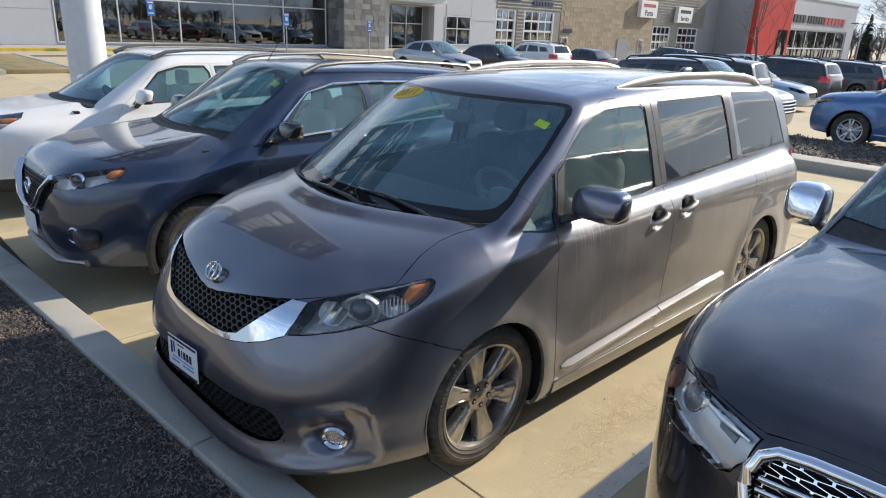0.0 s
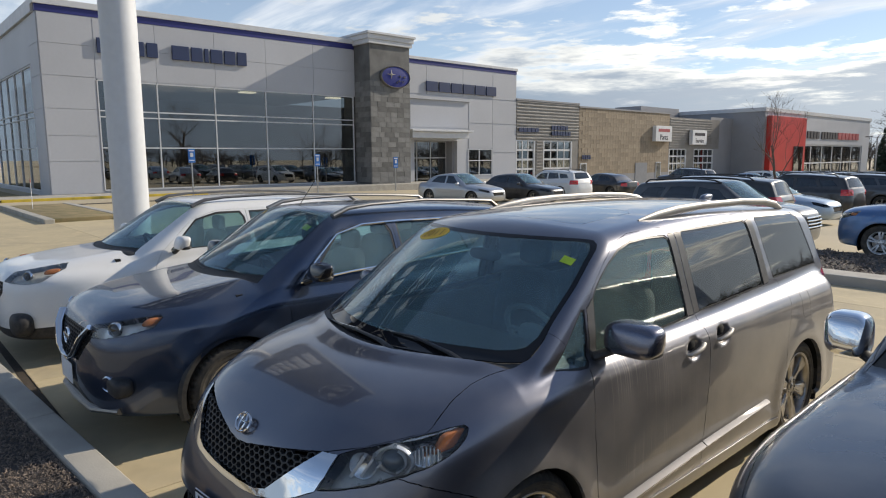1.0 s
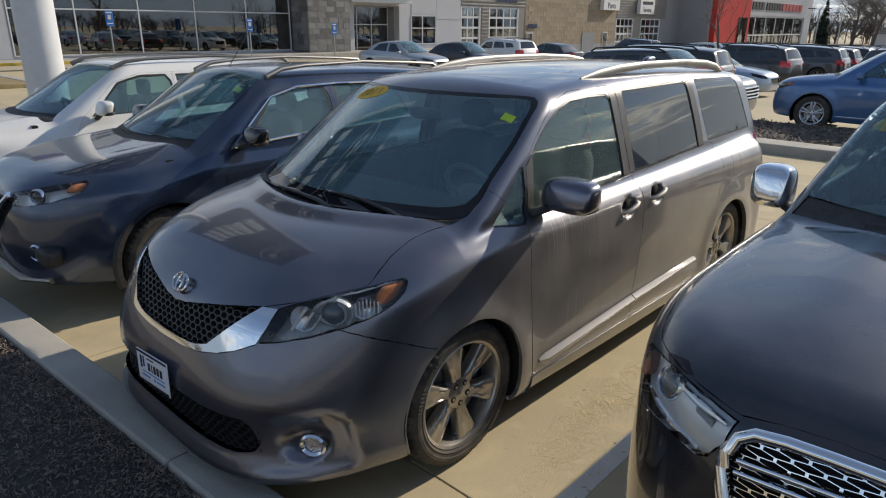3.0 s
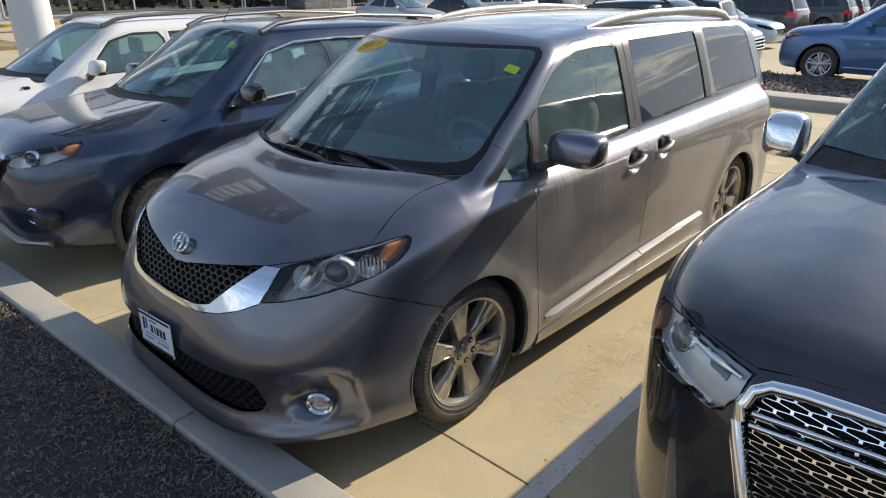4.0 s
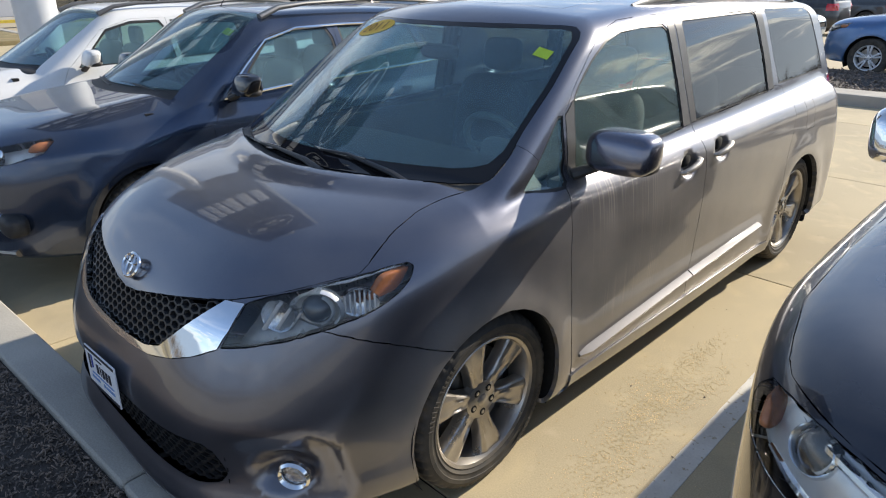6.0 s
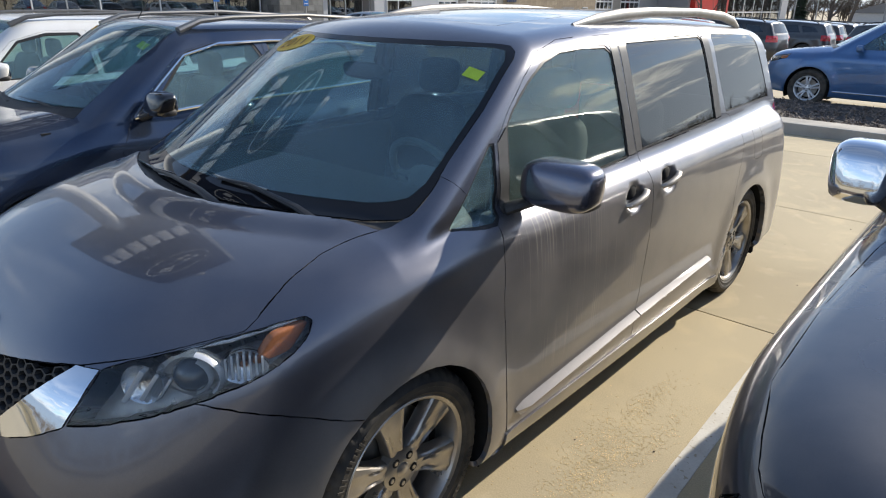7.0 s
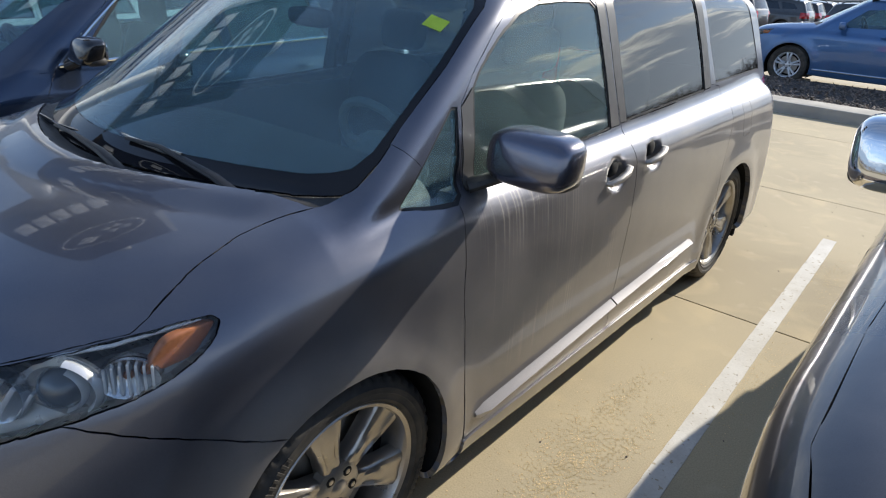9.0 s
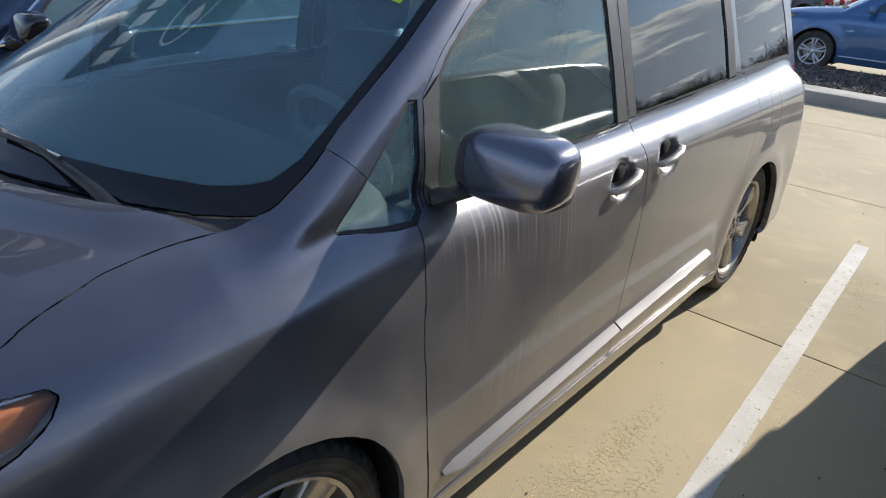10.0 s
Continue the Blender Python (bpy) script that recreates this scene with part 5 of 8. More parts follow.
# ---- details of the minivan ----
YELLOW = mat("yellow_sticker", (0.85, 0.52, 0.03), 0.5, 0, 30, 0.1)
GREEN_TAG = mat("green_sticker", (0.55, 0.75, 0.06), 0.5, 0, 30, 0.1)
RED_INK = mat("brown_ink", (0.30, 0.09, 0.02), 0.6, 0, 30, 0.1)
INK = mat("dark_ink", (0.02, 0.02, 0.03), 0.6, 0, 30, 0.1)
BLUE_INK = mat("blue_ink", (0.02, 0.05, 0.30), 0.6, 0, 30, 0.1)
PALE_INK = mat("pale_blue_ink", (0.18, 0.30, 0.55), 0.6, 0, 30, 0.1)
PLATE_WHITE = mat("plate_white", (0.75, 0.76, 0.78), 0.45, 0, 20, 0.06)
SEAT = mat("seat_cloth", (0.06, 0.06, 0.065), 0.85, 0, 80, 0.3, bump=0.0008, bump_scale=400)
LIGHT_TRIM = mat("light_trim", (0.20, 0.20, 0.195), 0.7, 0, 40, 0.15)
REFLECTOR = mat("reflector", (0.85, 0.86, 0.88), 0.12, 1.0, 60, 0.1, bump=0.004, bump_scale=60)


def blob_bm(c, half, e=0.6, seg=28, rings=18, bm=None, shear=(0, 0)):
    """A rounded box (superellipsoid); shear leans it in x and y as it rises."""
    bm = bm or bmesh.new()
    rows = []
    pw = lambda v, q: math.copysign(abs(v) ** q, v)
    for i in range(rings + 1):
        a = -math.pi / 2 + math.pi * i / rings
        row = []
        for k in range(seg):
            b = 2 * math.pi * k / seg
            x, y, z = half[0] * pw(math.cos(a), e) * pw(math.cos(b), e), half[1] * pw(math.cos(a), e) * pw(math.sin(b), e), half[2] * pw(math.sin(a), e)
            row.append(bm.verts.new((c[0] + x + shear[0] * z, c[1] + y + shear[1] * z, c[2] + z)))
        rows.append(row)
    for u, v in zip(rows, rows[1:]):
        for k in range(seg):
            bm.faces.new((u[k], u[(k + 1) % seg], v[(k + 1) % seg], v[k]))
    bmesh.ops.remove_doubles(bm, verts=bm.verts, dist=1e-5)
    bmesh.ops.recalc_face_normals(bm, faces=bm.faces)
    return bm


def facing(c, n, up=(0, 0, 1)):
    """A frame at c whose z axis is n and whose y axis is as near to up as it can be."""
    z = Vector(n).normalized()
    x = Vector(up).cross(z).normalized()
    y = z.cross(x)
    m = Matrix((x, y, z)).transposed().to_4x4()
    m.translation = c
    return m


def ring_bm(a, b, w, t, m, seg=40, bm=None, a0=0.0, a1=2 * math.pi):
    """A flat oval ring of half axes a, b, width w and thickness t."""
    bm = bm or bmesh.new()
    rings = []
    full = abs(a1 - a0 - 2 * math.pi) < 1e-6
    n = seg if full else seg + 1
    for k in range(n):
        q = a0 + (a1 - a0) * k / seg
        c, s = math.cos(q), math.sin(q)
        rings.append([bm.verts.new(m @ Vector(p)) for p in ((a * c, b * s, 0), (a * c, b * s, t * 0.6), ((a - w / 2) * c, (b - w / 2) * s, t), ((a - w) * c, (b - w) * s, t * 0.6), ((a - w) * c, (b - w) * s, 0))])
    for k in range(n if full else n - 1):
        u, v = rings[k], rings[(k + 1) % n]
        for i in range(4):
            bm.faces.new((u[i], v[i], v[i + 1], u[i + 1]))
    bmesh.ops.recalc_face_normals(bm, faces=bm.faces)
    return bm


def disc_bm(a, b, t, m, seg=40, dome=0.0):
    bm = bmesh.new()
    lo = [bm.verts.new(m @ Vector((a * math.cos(2 * math.pi * k / seg), b * math.sin(2 * math.pi * k / seg), 0))) for k in range(seg)]
    hi = [bm.verts.new(m @ Vector((0.97 * a * math.cos(2 * math.pi * k / seg), 0.97 * b * math.sin(2 * math.pi * k / seg), t))) for k in range(seg)]
    mid = [bm.verts.new(m @ Vector((0.6 * a * math.cos(2 * math.pi * k / seg), 0.6 * b * math.sin(2 * math.pi * k / seg), t + dome * 0.7))) for k in range(seg)]
    top = bm.verts.new(m @ Vector((0, 0, t + dome)))
    for k in range(seg):
        j = (k + 1) % seg
        bm.faces.new((lo[k], lo[j], hi[j], hi[k]))
        bm.faces.new((hi[k], hi[j], mid[j], mid[k]))
        bm.faces.new((mid[k], mid[j], top))
    return bm


def board_bm(w, h, t, m, bevel=0.0):
    bm = box_bm(-w / 2, w / 2, -h / 2, h / 2, 0, t, bevel)
    bm.transform(m)
    return bm


def text_part(name, words, size, m, material, parent, depth=0.0015):
    cu = bpy.data.curves.new(name, "FONT")
    cu.body, cu.size, cu.extrude, cu.align_x, cu.align_y = words, size, depth, "CENTER", "CENTER"
    tmp = bpy.data.objects.new("tmp", cu)
    scene.collection.objects.link(tmp)
    me = bpy.data.meshes.new_from_object(tmp.evaluated_get(bpy.context.evaluated_depsgraph_get()))
    bpy.data.objects.remove(tmp)
    me.transform(m)
    me.materials.clear()
    me.materials.append(material)
    return link(name, me, parent)


def cling(ob, S, lift):
    """Lays the points of a thin part onto the skin of a car, lift above it."""
    f, e = body_shape(S), 0.003
    P = np.array([v.co[:] for v in ob.data.vertices])
    for _ in range(6):
        g = np.stack([f(P[:, 0] + e * (k == 0), P[:, 1] + e * (k == 1), P[:, 2] + e * (k == 2)) - f(P[:, 0] - e * (k == 0), P[:, 1] - e * (k == 1), P[:, 2] - e * (k == 2)) for k in range(3)], 1) / (2 * e)
        P -= ((f(P[:, 0], P[:, 1], P[:, 2]) - lift) / np.maximum((g * g).sum(1), 0.05))[:, None] * g
    ob.data.vertices.foreach_set("co", P.ravel())
    ob.data.update()
    return ob


CURVES = {}


def front_face(S, x, z):
    """How far back the nose lies at x, z."""
    if id(S) not in CURVES:
        CURVES[id(S)] = (spline(*zip(*S["section"])), spline(*zip(*S["nose"])))
    W, y0 = CURVES[id(S)]
    q = max(0.0, 1 - (abs(x) / float(W(z))) ** S["square"])
    return float(y0(z)) + S["front_depth"] * (1 - math.sqrt(q))


def mesh_grille(S, poly, cw, ch, inset, depth, wall):
    """Honeycomb bars filling an outline on the nose."""
    bm = bmesh.new()
    z0, z1 = min(p[1] for p in poly), max(p[1] for p in poly)
    x1 = max(p[0] for p in poly)
    j = 0
    z = z0 - ch
    pts = []
    while z < z1 + ch:
        x = -x1 - cw + (cw / 2 if j % 2 else 0)
        while x < x1 + cw:
            pts.append((x, z))
            x += cw
        z += ch * 0.75
        j += 1
    hexa = [(0, 0.5), (-0.5, 0.25), (-0.5, -0.25), (0, -0.5), (0.5, -0.25), (0.5, 0.25)]
    ok = inside_poly(np.abs(np.array([p[0] for p in pts])), np.array([p[1] for p in pts]), poly)
    for (cx, cz), good in zip(pts, ok):
        if not good:
            continue
        rows = []
        for scale, back in ((1.0, 0.0), (1 - wall, 0.0), (1 - wall * 1.4, depth)):
            rows.append([bm.verts.new((cx + u * cw * scale, front_face(S, cx + u * cw * scale, cz + v * ch * scale) + inset + back, cz + v * ch * scale)) for u, v in hexa])
        for a, b in zip(rows, rows[1:]):
            for k in range(6):
                bm.faces.new((a[k], b[k], b[(k + 1) % 6], a[(k + 1) % 6]))
    bmesh.ops.remove_doubles(bm, verts=bm.verts, dist=1e-4)
    bmesh.ops.recalc_face_normals(bm, faces=bm.faces)
    return bm


def seat(x, y, z, w=0.50, back=0.62, lean=0.22, material=None):
    s = thing("car_seat", "dark cloth car seat with headrest", "seat", "car seats")
    m = material or SEAT
    part("cushion", blob_bm((x, y - 0.05, z), (w / 2, 0.26, 0.09), 0.5), m, s)
    part("backrest", blob_bm((x, y + 0.26 + lean * back / 2, z + back / 2), (w / 2, 0.075, back / 2), 0.45, shear=(0, lean)), m, s)
    part("headrest", blob_bm((x, y + 0.30 + lean * (back + 0.1), z + back + 0.11), (0.13, 0.05, 0.095), 0.5, shear=(0, lean * 0.5)), m, s)
    return s


def steering_wheel(c, r, tilt, material, parent):
    m = facing(c, (0, math.cos(tilt), math.sin(tilt)))
    pts = [m @ Vector((r * math.cos(2 * math.pi * k / 36), r * math.sin(2 * math.pi * k / 36), 0)) for k in range(37)]
    wh = part("steering_wheel", tube_bm(pts, 0.017, 8), material, parent)
    part("hub", blob_bm(tuple(m @ Vector((0, -0.01, -0.02))), (0.085, 0.04, 0.07), 0.6), material, wh)
    for a in (0, 180, 270):
        q = radians(a)
        part("spoke", tube_bm([m @ Vector((0.06 * math.cos(q), 0.06 * math.sin(q), -0.01)), m @ Vector((r * math.cos(q), r * math.sin(q), 0))], 0.014, 6), material, wh)
    return wh


def mirror_pair(car, c, half, cap, arm_from, lens_y=None, shear=(0.15, 0.25), base=PLASTIC, square=0.58):
    for s in (1, -1):
        h = part("mirror_housing", blob_bm((c[0] * s, c[1], c[2]), half, square, shear=(shear[0] * s, shear[1])), cap, car)
        part("mirror_arm", tube_bm([(arm_from[0] * s, arm_from[1], arm_from[2]), ((c[0] - half[0] * 0.55) * s, c[1] - 0.005, c[2] - half[2] * 0.80)], [0.038, 0.030], 10, flat=0.6), base, h)
        part("mirror_shell", blob_bm((c[0] * s, c[1] + 0.012, c[2] - half[2] * 0.62), (half[0] * 0.93, half[1] * 0.92, half[2] * 0.40), 0.6), base, h)
        part("mirror_glass", blob_bm((c[0] * s, c[1] + half[1] * 0.93, c[2]), (half[0] * 0.84, 0.012, half[2] * 0.80), 0.5), CHROME, h)


LENS_TOP = [(0.661, 0.358, 0.950), (0.732, 0.431, 0.959), (0.782, 0.522, 0.967), (0.830, 0.633, 0.986), (0.848, 0.680, 0.990)]
FOG_AT = (0.800, 0.258, 0.394)


def van_details(car):
    # grille, badge and number board
    mouth = [(0, 0.700), (0.15, 0.703), (0.25, 0.711), (0.345, 0.738), (0.49, 0.870), (0.515, 0.896), (0.45, 0.893), (0.30, 0.868), (0.16, 0.842), (0.09, 0.826), (0, 0.816)]
    part("grille_mesh", mesh_grille(VAN, mouth, 0.046, 0.030, 0.018, 0.016, 0.22), MESH_BLACK, car, "black honeycomb grille", smooth=False)
    low = [(0, 0.335), (0.54, 0.335), (0.615, 0.350), (0.630, 0.38), (0.612, 0.47), (0.585, 0.497), (0.30, 0.490), (0, 0.485)]
    part("lower_mesh", mesh_grille(VAN, low, 0.046, 0.030, 0.020, 0.010, 0.22), MESH_BLACK, car, smooth=False)
    b = facing((0, 0.158, 0.897), (0, -0.82, 0.57))
    bd = part("badge", ring_bm(0.064, 0.046, 0.011, 0.010, b), CHROME, car, "chrome oval badge")
    part("badge_oval", ring_bm(0.024, 0.044, 0.009, 0.010, b), CHROME, bd)
    part("badge_bar", ring_bm(0.052, 0.020, 0.009, 0.010, b @ Matrix.Translation((0, 0.022, 0))), CHROME, bd)
    p = facing((-0.012, -0.012, 0.512), (0, -0.995, 0.05)) @ pose(0, 0, 0, 0, 0, 4.5)
    pl = part("number_board", board_bm(0.31, 0.158, 0.006, p, 0.003), PLATE_WHITE, car, "white dealer board with blue print")
    for i, (u, v, w, h, m) in enumerate(((0.0, 0.071, 0.30, 0.010, INK), (-0.11, 0.024, 0.016, 0.058, INK), (-0.083, 0.030, 0.012, 0.050, BLUE_INK), (-0.03, 0.014, 0.020, 0.036, INK), (0.0, 0.014, 0.007, 0.036, INK), (0.028, 0.014, 0.020, 0.036, INK), (0.060, 0.014, 0.020, 0.036, INK), (0.092, 0.014, 0.020, 0.036, INK), (-0.01, 0.052, 0.07, 0.005, INK), (0.01, -0.018, 0.22, 0.005, PALE_INK), (-0.07, -0.037, 0.08, 0.009, PALE_INK), (0.02, -0.037, 0.018, 0.012, PALE_INK), (0.08, -0.037, 0.08, 0.009, PALE_INK), (0.0, -0.070, 0.30, 0.010, INK))):
        part("print_bar", board_bm(w, h, 0.002, p @ Matrix.Translation((u, v, 0.006))), m, pl, smooth=False)
    # lamps
    for s in (1, -1):
        n = (0.62 * s, -0.78, 0.06)
        inside = lambda x, y, z, d: ((x - 0.60 * d) * s, y + 0.75 * d, z - 0.20 * d)
        pm = facing(inside(0.766, 0.400, 0.898, 0.052), n)
        pr = part("projector", disc_bm(0.050, 0.046, 0.012, pm, 32, 0.030), PROJECTOR, car)
        part("projector_bowl", ring_bm(0.090, 0.070, 0.040, 0.016, pm @ Matrix.Translation((0, 0, -0.012))), VAN_HOUSING, pr)
        for a, b, w, a0, a1 in ((0.056, 0.052, 0.010, -1.25, 1.15), (0.086, 0.068, 0.012, -0.75, 1.35)):
            part("projector_crescent", ring_bm(a, b, w, 0.024, pm, 24, None, a0, a1), BRIGHT_HOUSING, pr)
        rf = part("reflector", disc_bm(0.056, 0.056, 0.030, facing(inside(0.690, 0.310, 0.885, 0.070), n), 32, -0.028), REFLECTOR, car)
        for k in range(3):
            part("reflector_rib", board_bm(0.014 - 0.003 * k, 0.105 - 0.018 * k, 0.030, facing(inside(0.678 + 0.024 * k, 0.295 + 0.028 * k, 0.882 - 0.006 * k, 0.062), n) @ pose(0, 0, 0, 0, 0, -34), 0.003), BRIGHT_HOUSING, rf, smooth=False)
        mk = facing(inside(0.836, 0.512, 0.914, 0.046), (0.80 * s, -0.58, 0.10))
        fr = part("reflector", disc_bm(0.062, 0.046, 0.030, mk, 32, -0.026), REFLECTOR, car)
        for k in range(7):
            part("reflector_flute", board_bm(0.006, 0.070 - 0.006 * abs(k - 3), 0.030, mk @ Matrix.Translation((0.015 * (k - 3), 0, 0.004)), 0.002), BRIGHT_HOUSING, fr, smooth=False)
        part("position_bulb", blob_bm(inside(0.838, 0.515, 0.918, 0.026), (0.010, 0.012, 0.010), 1.0, 12, 8), AMBER, car)
        part("turn_lamp", blob_bm((0.842 * s, 0.632, 0.946), (0.014, 0.060, 0.036), 0.35, shear=(0.1 * s, 0.85)), AMBER, car, "amber turn lamp")
        # pale tube stands for the haze along the lens's upper edge
        part("lens_strip", tube_bm([inside(x, y, z, 0.016) for x, y, z in LENS_TOP], [0.006, 0.010, 0.012, 0.012, 0.006], 8, flat=0.6), BRIGHT_HOUSING, car)
        f = facing(inside(*FOG_AT, 0.0), (0.55 * s, -0.83, 0.06))
        fg = part("fog_lamp", ring_bm(0.056, 0.050, 0.016, 0.022, f), CHROME, car, "round fog lamp with chrome ring")
        part("fog_lens", disc_bm(0.043, 0.039, 0.010, f, 32, 0.008), LENS, fg)
        part("fog_reflector", disc_bm(0.042, 0.038, 0.002, f @ Matrix.Translation((0, 0, -0.012)), 32), REFLECTOR, fg)
    # mirrors, handles, mouldings
    mirror_pair(car, (1.035, 1.66, 1.208), (0.142, 0.085, 0.080), PAINT_MIRROR, (0.872, 1.56, 1.105), shear=(-0.02, 0.18), square=0.56)
    for s in (1, -1):
        for y, z, x in ((2.43, 0.985, 0.958), (2.79, 1.005, 0.952)):
            h = part("door_handle", tube_bm([((x - 0.012) * s, y - 0.088, z - 0.024), ((x + 0.012) * s, y - 0.075, z - 0.020), ((x + 0.022) * s, y - 0.02, z - 0.010), ((x + 0.022) * s, y + 0.04, z + 0.004), ((x + 0.010) * s, y + 0.082, z + 0.014), ((x - 0.012) * s, y + 0.090, z + 0.016)], [0.010, 0.015, 0.017, 0.017, 0.015, 0.010], 10, flat=0.8), SILVER, car, "silver door handle")
            # a black blob paints in the shadow inside the handle's cup
            part("handle_shadow_cup", blob_bm(((x - 0.040) * s, y + 0.005, z + 0.018), (0.024, 0.046, 0.036), 0.8), VOID, h)
        # wedge moulding low on each door
        for y0, y1, t0, t1, b0, b1 in ((1.545, 2.515, 0.355, 0.410, 0.275, 0.335), (2.525, 3.43, 0.411, 0.440, 0.336, 0.385)):
            bm = bmesh.new()
            rows = []
            for q in (0.0, 0.06, 0.5, 0.97, 1.0):
                y = y0 + (y1 - y0) * q
                t, b = t0 + (t1 - t0) * q, b0 + (b1 - b0) * q
                k = 0.35 if (q == 0.0 and y0 < 2) or (q == 1.0 and y1 > 3) else 1.0
                mid = b + (t - b) * 0.76
                rows.append([bm.verts.new(c) for c in ((0.955 * s, y, t), ((0.984 + 0.002) * s, y, mid + (t - mid) * k), ((0.984 + 0.030 * k) * s, y, mid), ((0.984 + 0.025 * k) * s, y, mid - 0.012 * k), (0.975 * s, y, mid - (mid - b) * k), (0.955 * s, y, b))])
            for u, v in zip(rows, rows[1:]):
                for k in range(6):
                    bm.faces.new((u[k], v[k], v[(k + 1) % 6], u[(k + 1) % 6]))
            bm.faces.new(rows[0]); bm.faces.new(rows[-1][::-1])
            bmesh.ops.recalc_face_normals(bm, faces=bm.faces)
            part("door_moulding", bm, PAINT_MOULD, car)
        # roof rail on its feet
        pts = [(0.605 * s, 2.36, 1.690), (0.607 * s, 2.56, 1.714), (0.610 * s, 2.78, 1.733), (0.612 * s, 3.1, 1.745), (0.612 * s, 3.7, 1.742), (0.608 * s, 4.1, 1.720), (0.604 * s, 4.30, 1.690), (0.60 * s, 4.44, 1.650)]
        part("roof_rail", tube_bm(pts, [0.009, 0.019, 0.020, 0.017, 0.016, 0.018, 0.019, 0.010], 12, flat=1.5), SILVER, car, "silver roof rail")
        part("mud_flap", box_bm(min(0.80 * s, 0.96 * s), max(0.80 * s, 0.96 * s), 4.42, 4.435, 0.17, 0.42, 0.004), PLASTIC, car)
    # wipers lie along the foot of the glass
    for pts in ([(0.62, 0.965, 1.128), (0.50, 0.955, 1.165), (0.25, 0.945, 1.195), (0.10, 0.925, 1.192)], [(0.22, 0.850, 1.130), (0.08, 0.855, 1.160), (-0.15, 0.875, 1.165), (-0.30, 0.885, 1.160)]):
        ar = part("wiper_arm", tube_bm(pts, [0.017, 0.015, 0.009, 0.007], 8, flat=0.7), RUBBER_SEAL, car)
        e = pts[-1]
        part("wiper_blade", tube_bm([(e[0] + 0.25, e[1] + 0.03, e[2] - 0.004), (e[0], e[1] + 0.012, e[2] - 0.006), (e[0] - 0.22, e[1] + 0.035, e[2] - 0.012), (e[0] - 0.36, e[1] + 0.07, e[2] - 0.02)], 0.006, 6, flat=1.6), GLOSS_BLACK, ar)
    part("antenna_fin", blob_bm((0, 4.4, 1.715), (0.03, 0.09, 0.03), 0.8, shear=(0, 0.8)), PAINT_VAN, car)
    # stickers that follow the curve of the glass
    ov = cling(part("year_sticker", disc_bm(0.150, 0.060, 0.0005, facing((-0.405, 1.652, 1.596), (-0.25, -0.52, 0.82), (0.0, 0.8, 0.5))), YELLOW, car, "yellow oval year sticker"), VAN, 0.002)
    for k, ch in enumerate("2011"):
        cling(text_part("year_digit", ch, 0.092, facing((-0.405, 1.652, 1.596), (-0.25, -0.52, 0.82), (0.0, 0.8, 0.5)) @ Matrix.Translation((0.055 * (k - 1.5), 0, 0)), RED_INK, ov, 0.0002), VAN, 0.0045)
    cling(part("green_sticker", board_bm(0.070, 0.052, 0.0005, facing((0.630, 1.665, 1.537), (0.42, -0.50, 0.78), (0.0, 0.8, 0.5))), GREEN_TAG, car, "yellow-green sticker", smooth=False), VAN, 0.002)
    # cabin
    part("dashboard", blob_bm((0, 1.33, 0.98), (0.78, 0.34, 0.13), 0.5), DASH, car)
    # floor and bulkheads are near-black: the cabin's shade sits in their colour
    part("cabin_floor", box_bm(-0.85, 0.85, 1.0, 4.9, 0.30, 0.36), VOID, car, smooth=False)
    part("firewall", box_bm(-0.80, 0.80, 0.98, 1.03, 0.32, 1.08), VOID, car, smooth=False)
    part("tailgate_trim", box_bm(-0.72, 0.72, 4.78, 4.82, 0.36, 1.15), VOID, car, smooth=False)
    steering_wheel((0.38, 1.70, 1.10), 0.185, radians(28), LIGHT_TRIM, car)
    part("rear_view_mirror", blob_bm((0.0, 1.70, 1.50), (0.12, 0.025, 0.035), 0.6), PLASTIC, car)
    for s in (1, -1):
        part("door_card", box_bm(min(0.80 * s, 0.86 * s), max(0.80 * s, 0.86 * s), 1.5, 4.7, 0.34, 1.09, 0.02), TRIM_GREY, car)


van_details(VAN_OB)
for sx, sy, sz in ((0.38, 2.15, 0.66), (-0.38, 2.15, 0.66), (0.36, 3.05, 0.68), (-0.36, 3.05, 0.68)):
    seat(sx, sy, sz)


# ---- ground ----
def concrete_mat():
    m = mat("concrete", (0.50, 0.415, 0.255), 0.82, 0, 0.55, 0.0, color2=(0.43, 0.36, 0.235), bump=0.0003, bump_scale=90, fine=0.12, fine_scale=160, rand=0.05)
    nt = m.node_tree
    b = nt.nodes["Principled BSDF"]
    src = b.inputs["Base Color"].links[0].from_socket
    co = nt.nodes.new("ShaderNodeTexCoord")
    n = nt.nodes.new("ShaderNodeTexNoise")
    n.inputs["Scale"].default_value, n.inputs["Detail"].default_value, n.inputs["Distortion"].default_value = 2.3, 10, 1.2
    nt.links.new(co.outputs["Object"], n.inputs["Vector"])
    r = nt.nodes.new("ShaderNodeMapRange")
    r.inputs["From Min"].default_value, r.inputs["From Max"].default_value, r.inputs["To Max"].default_value = 0.52, 0.72, 0.6
    nt.links.new(n.outputs["Fac"], r.inputs["Value"])
    mx = nt.nodes.new("ShaderNodeMix"); mx.data_type = "RGBA"
    mx.inputs["B"].default_value = (0.60, 0.49, 0.29, 1)
    nt.links.new(src, mx.inputs["A"]); nt.links.new(r.outputs[0], mx.inputs["Factor"])
    nt.links.new(mx.outputs["Result"], b.inputs["Base Color"])
    return m


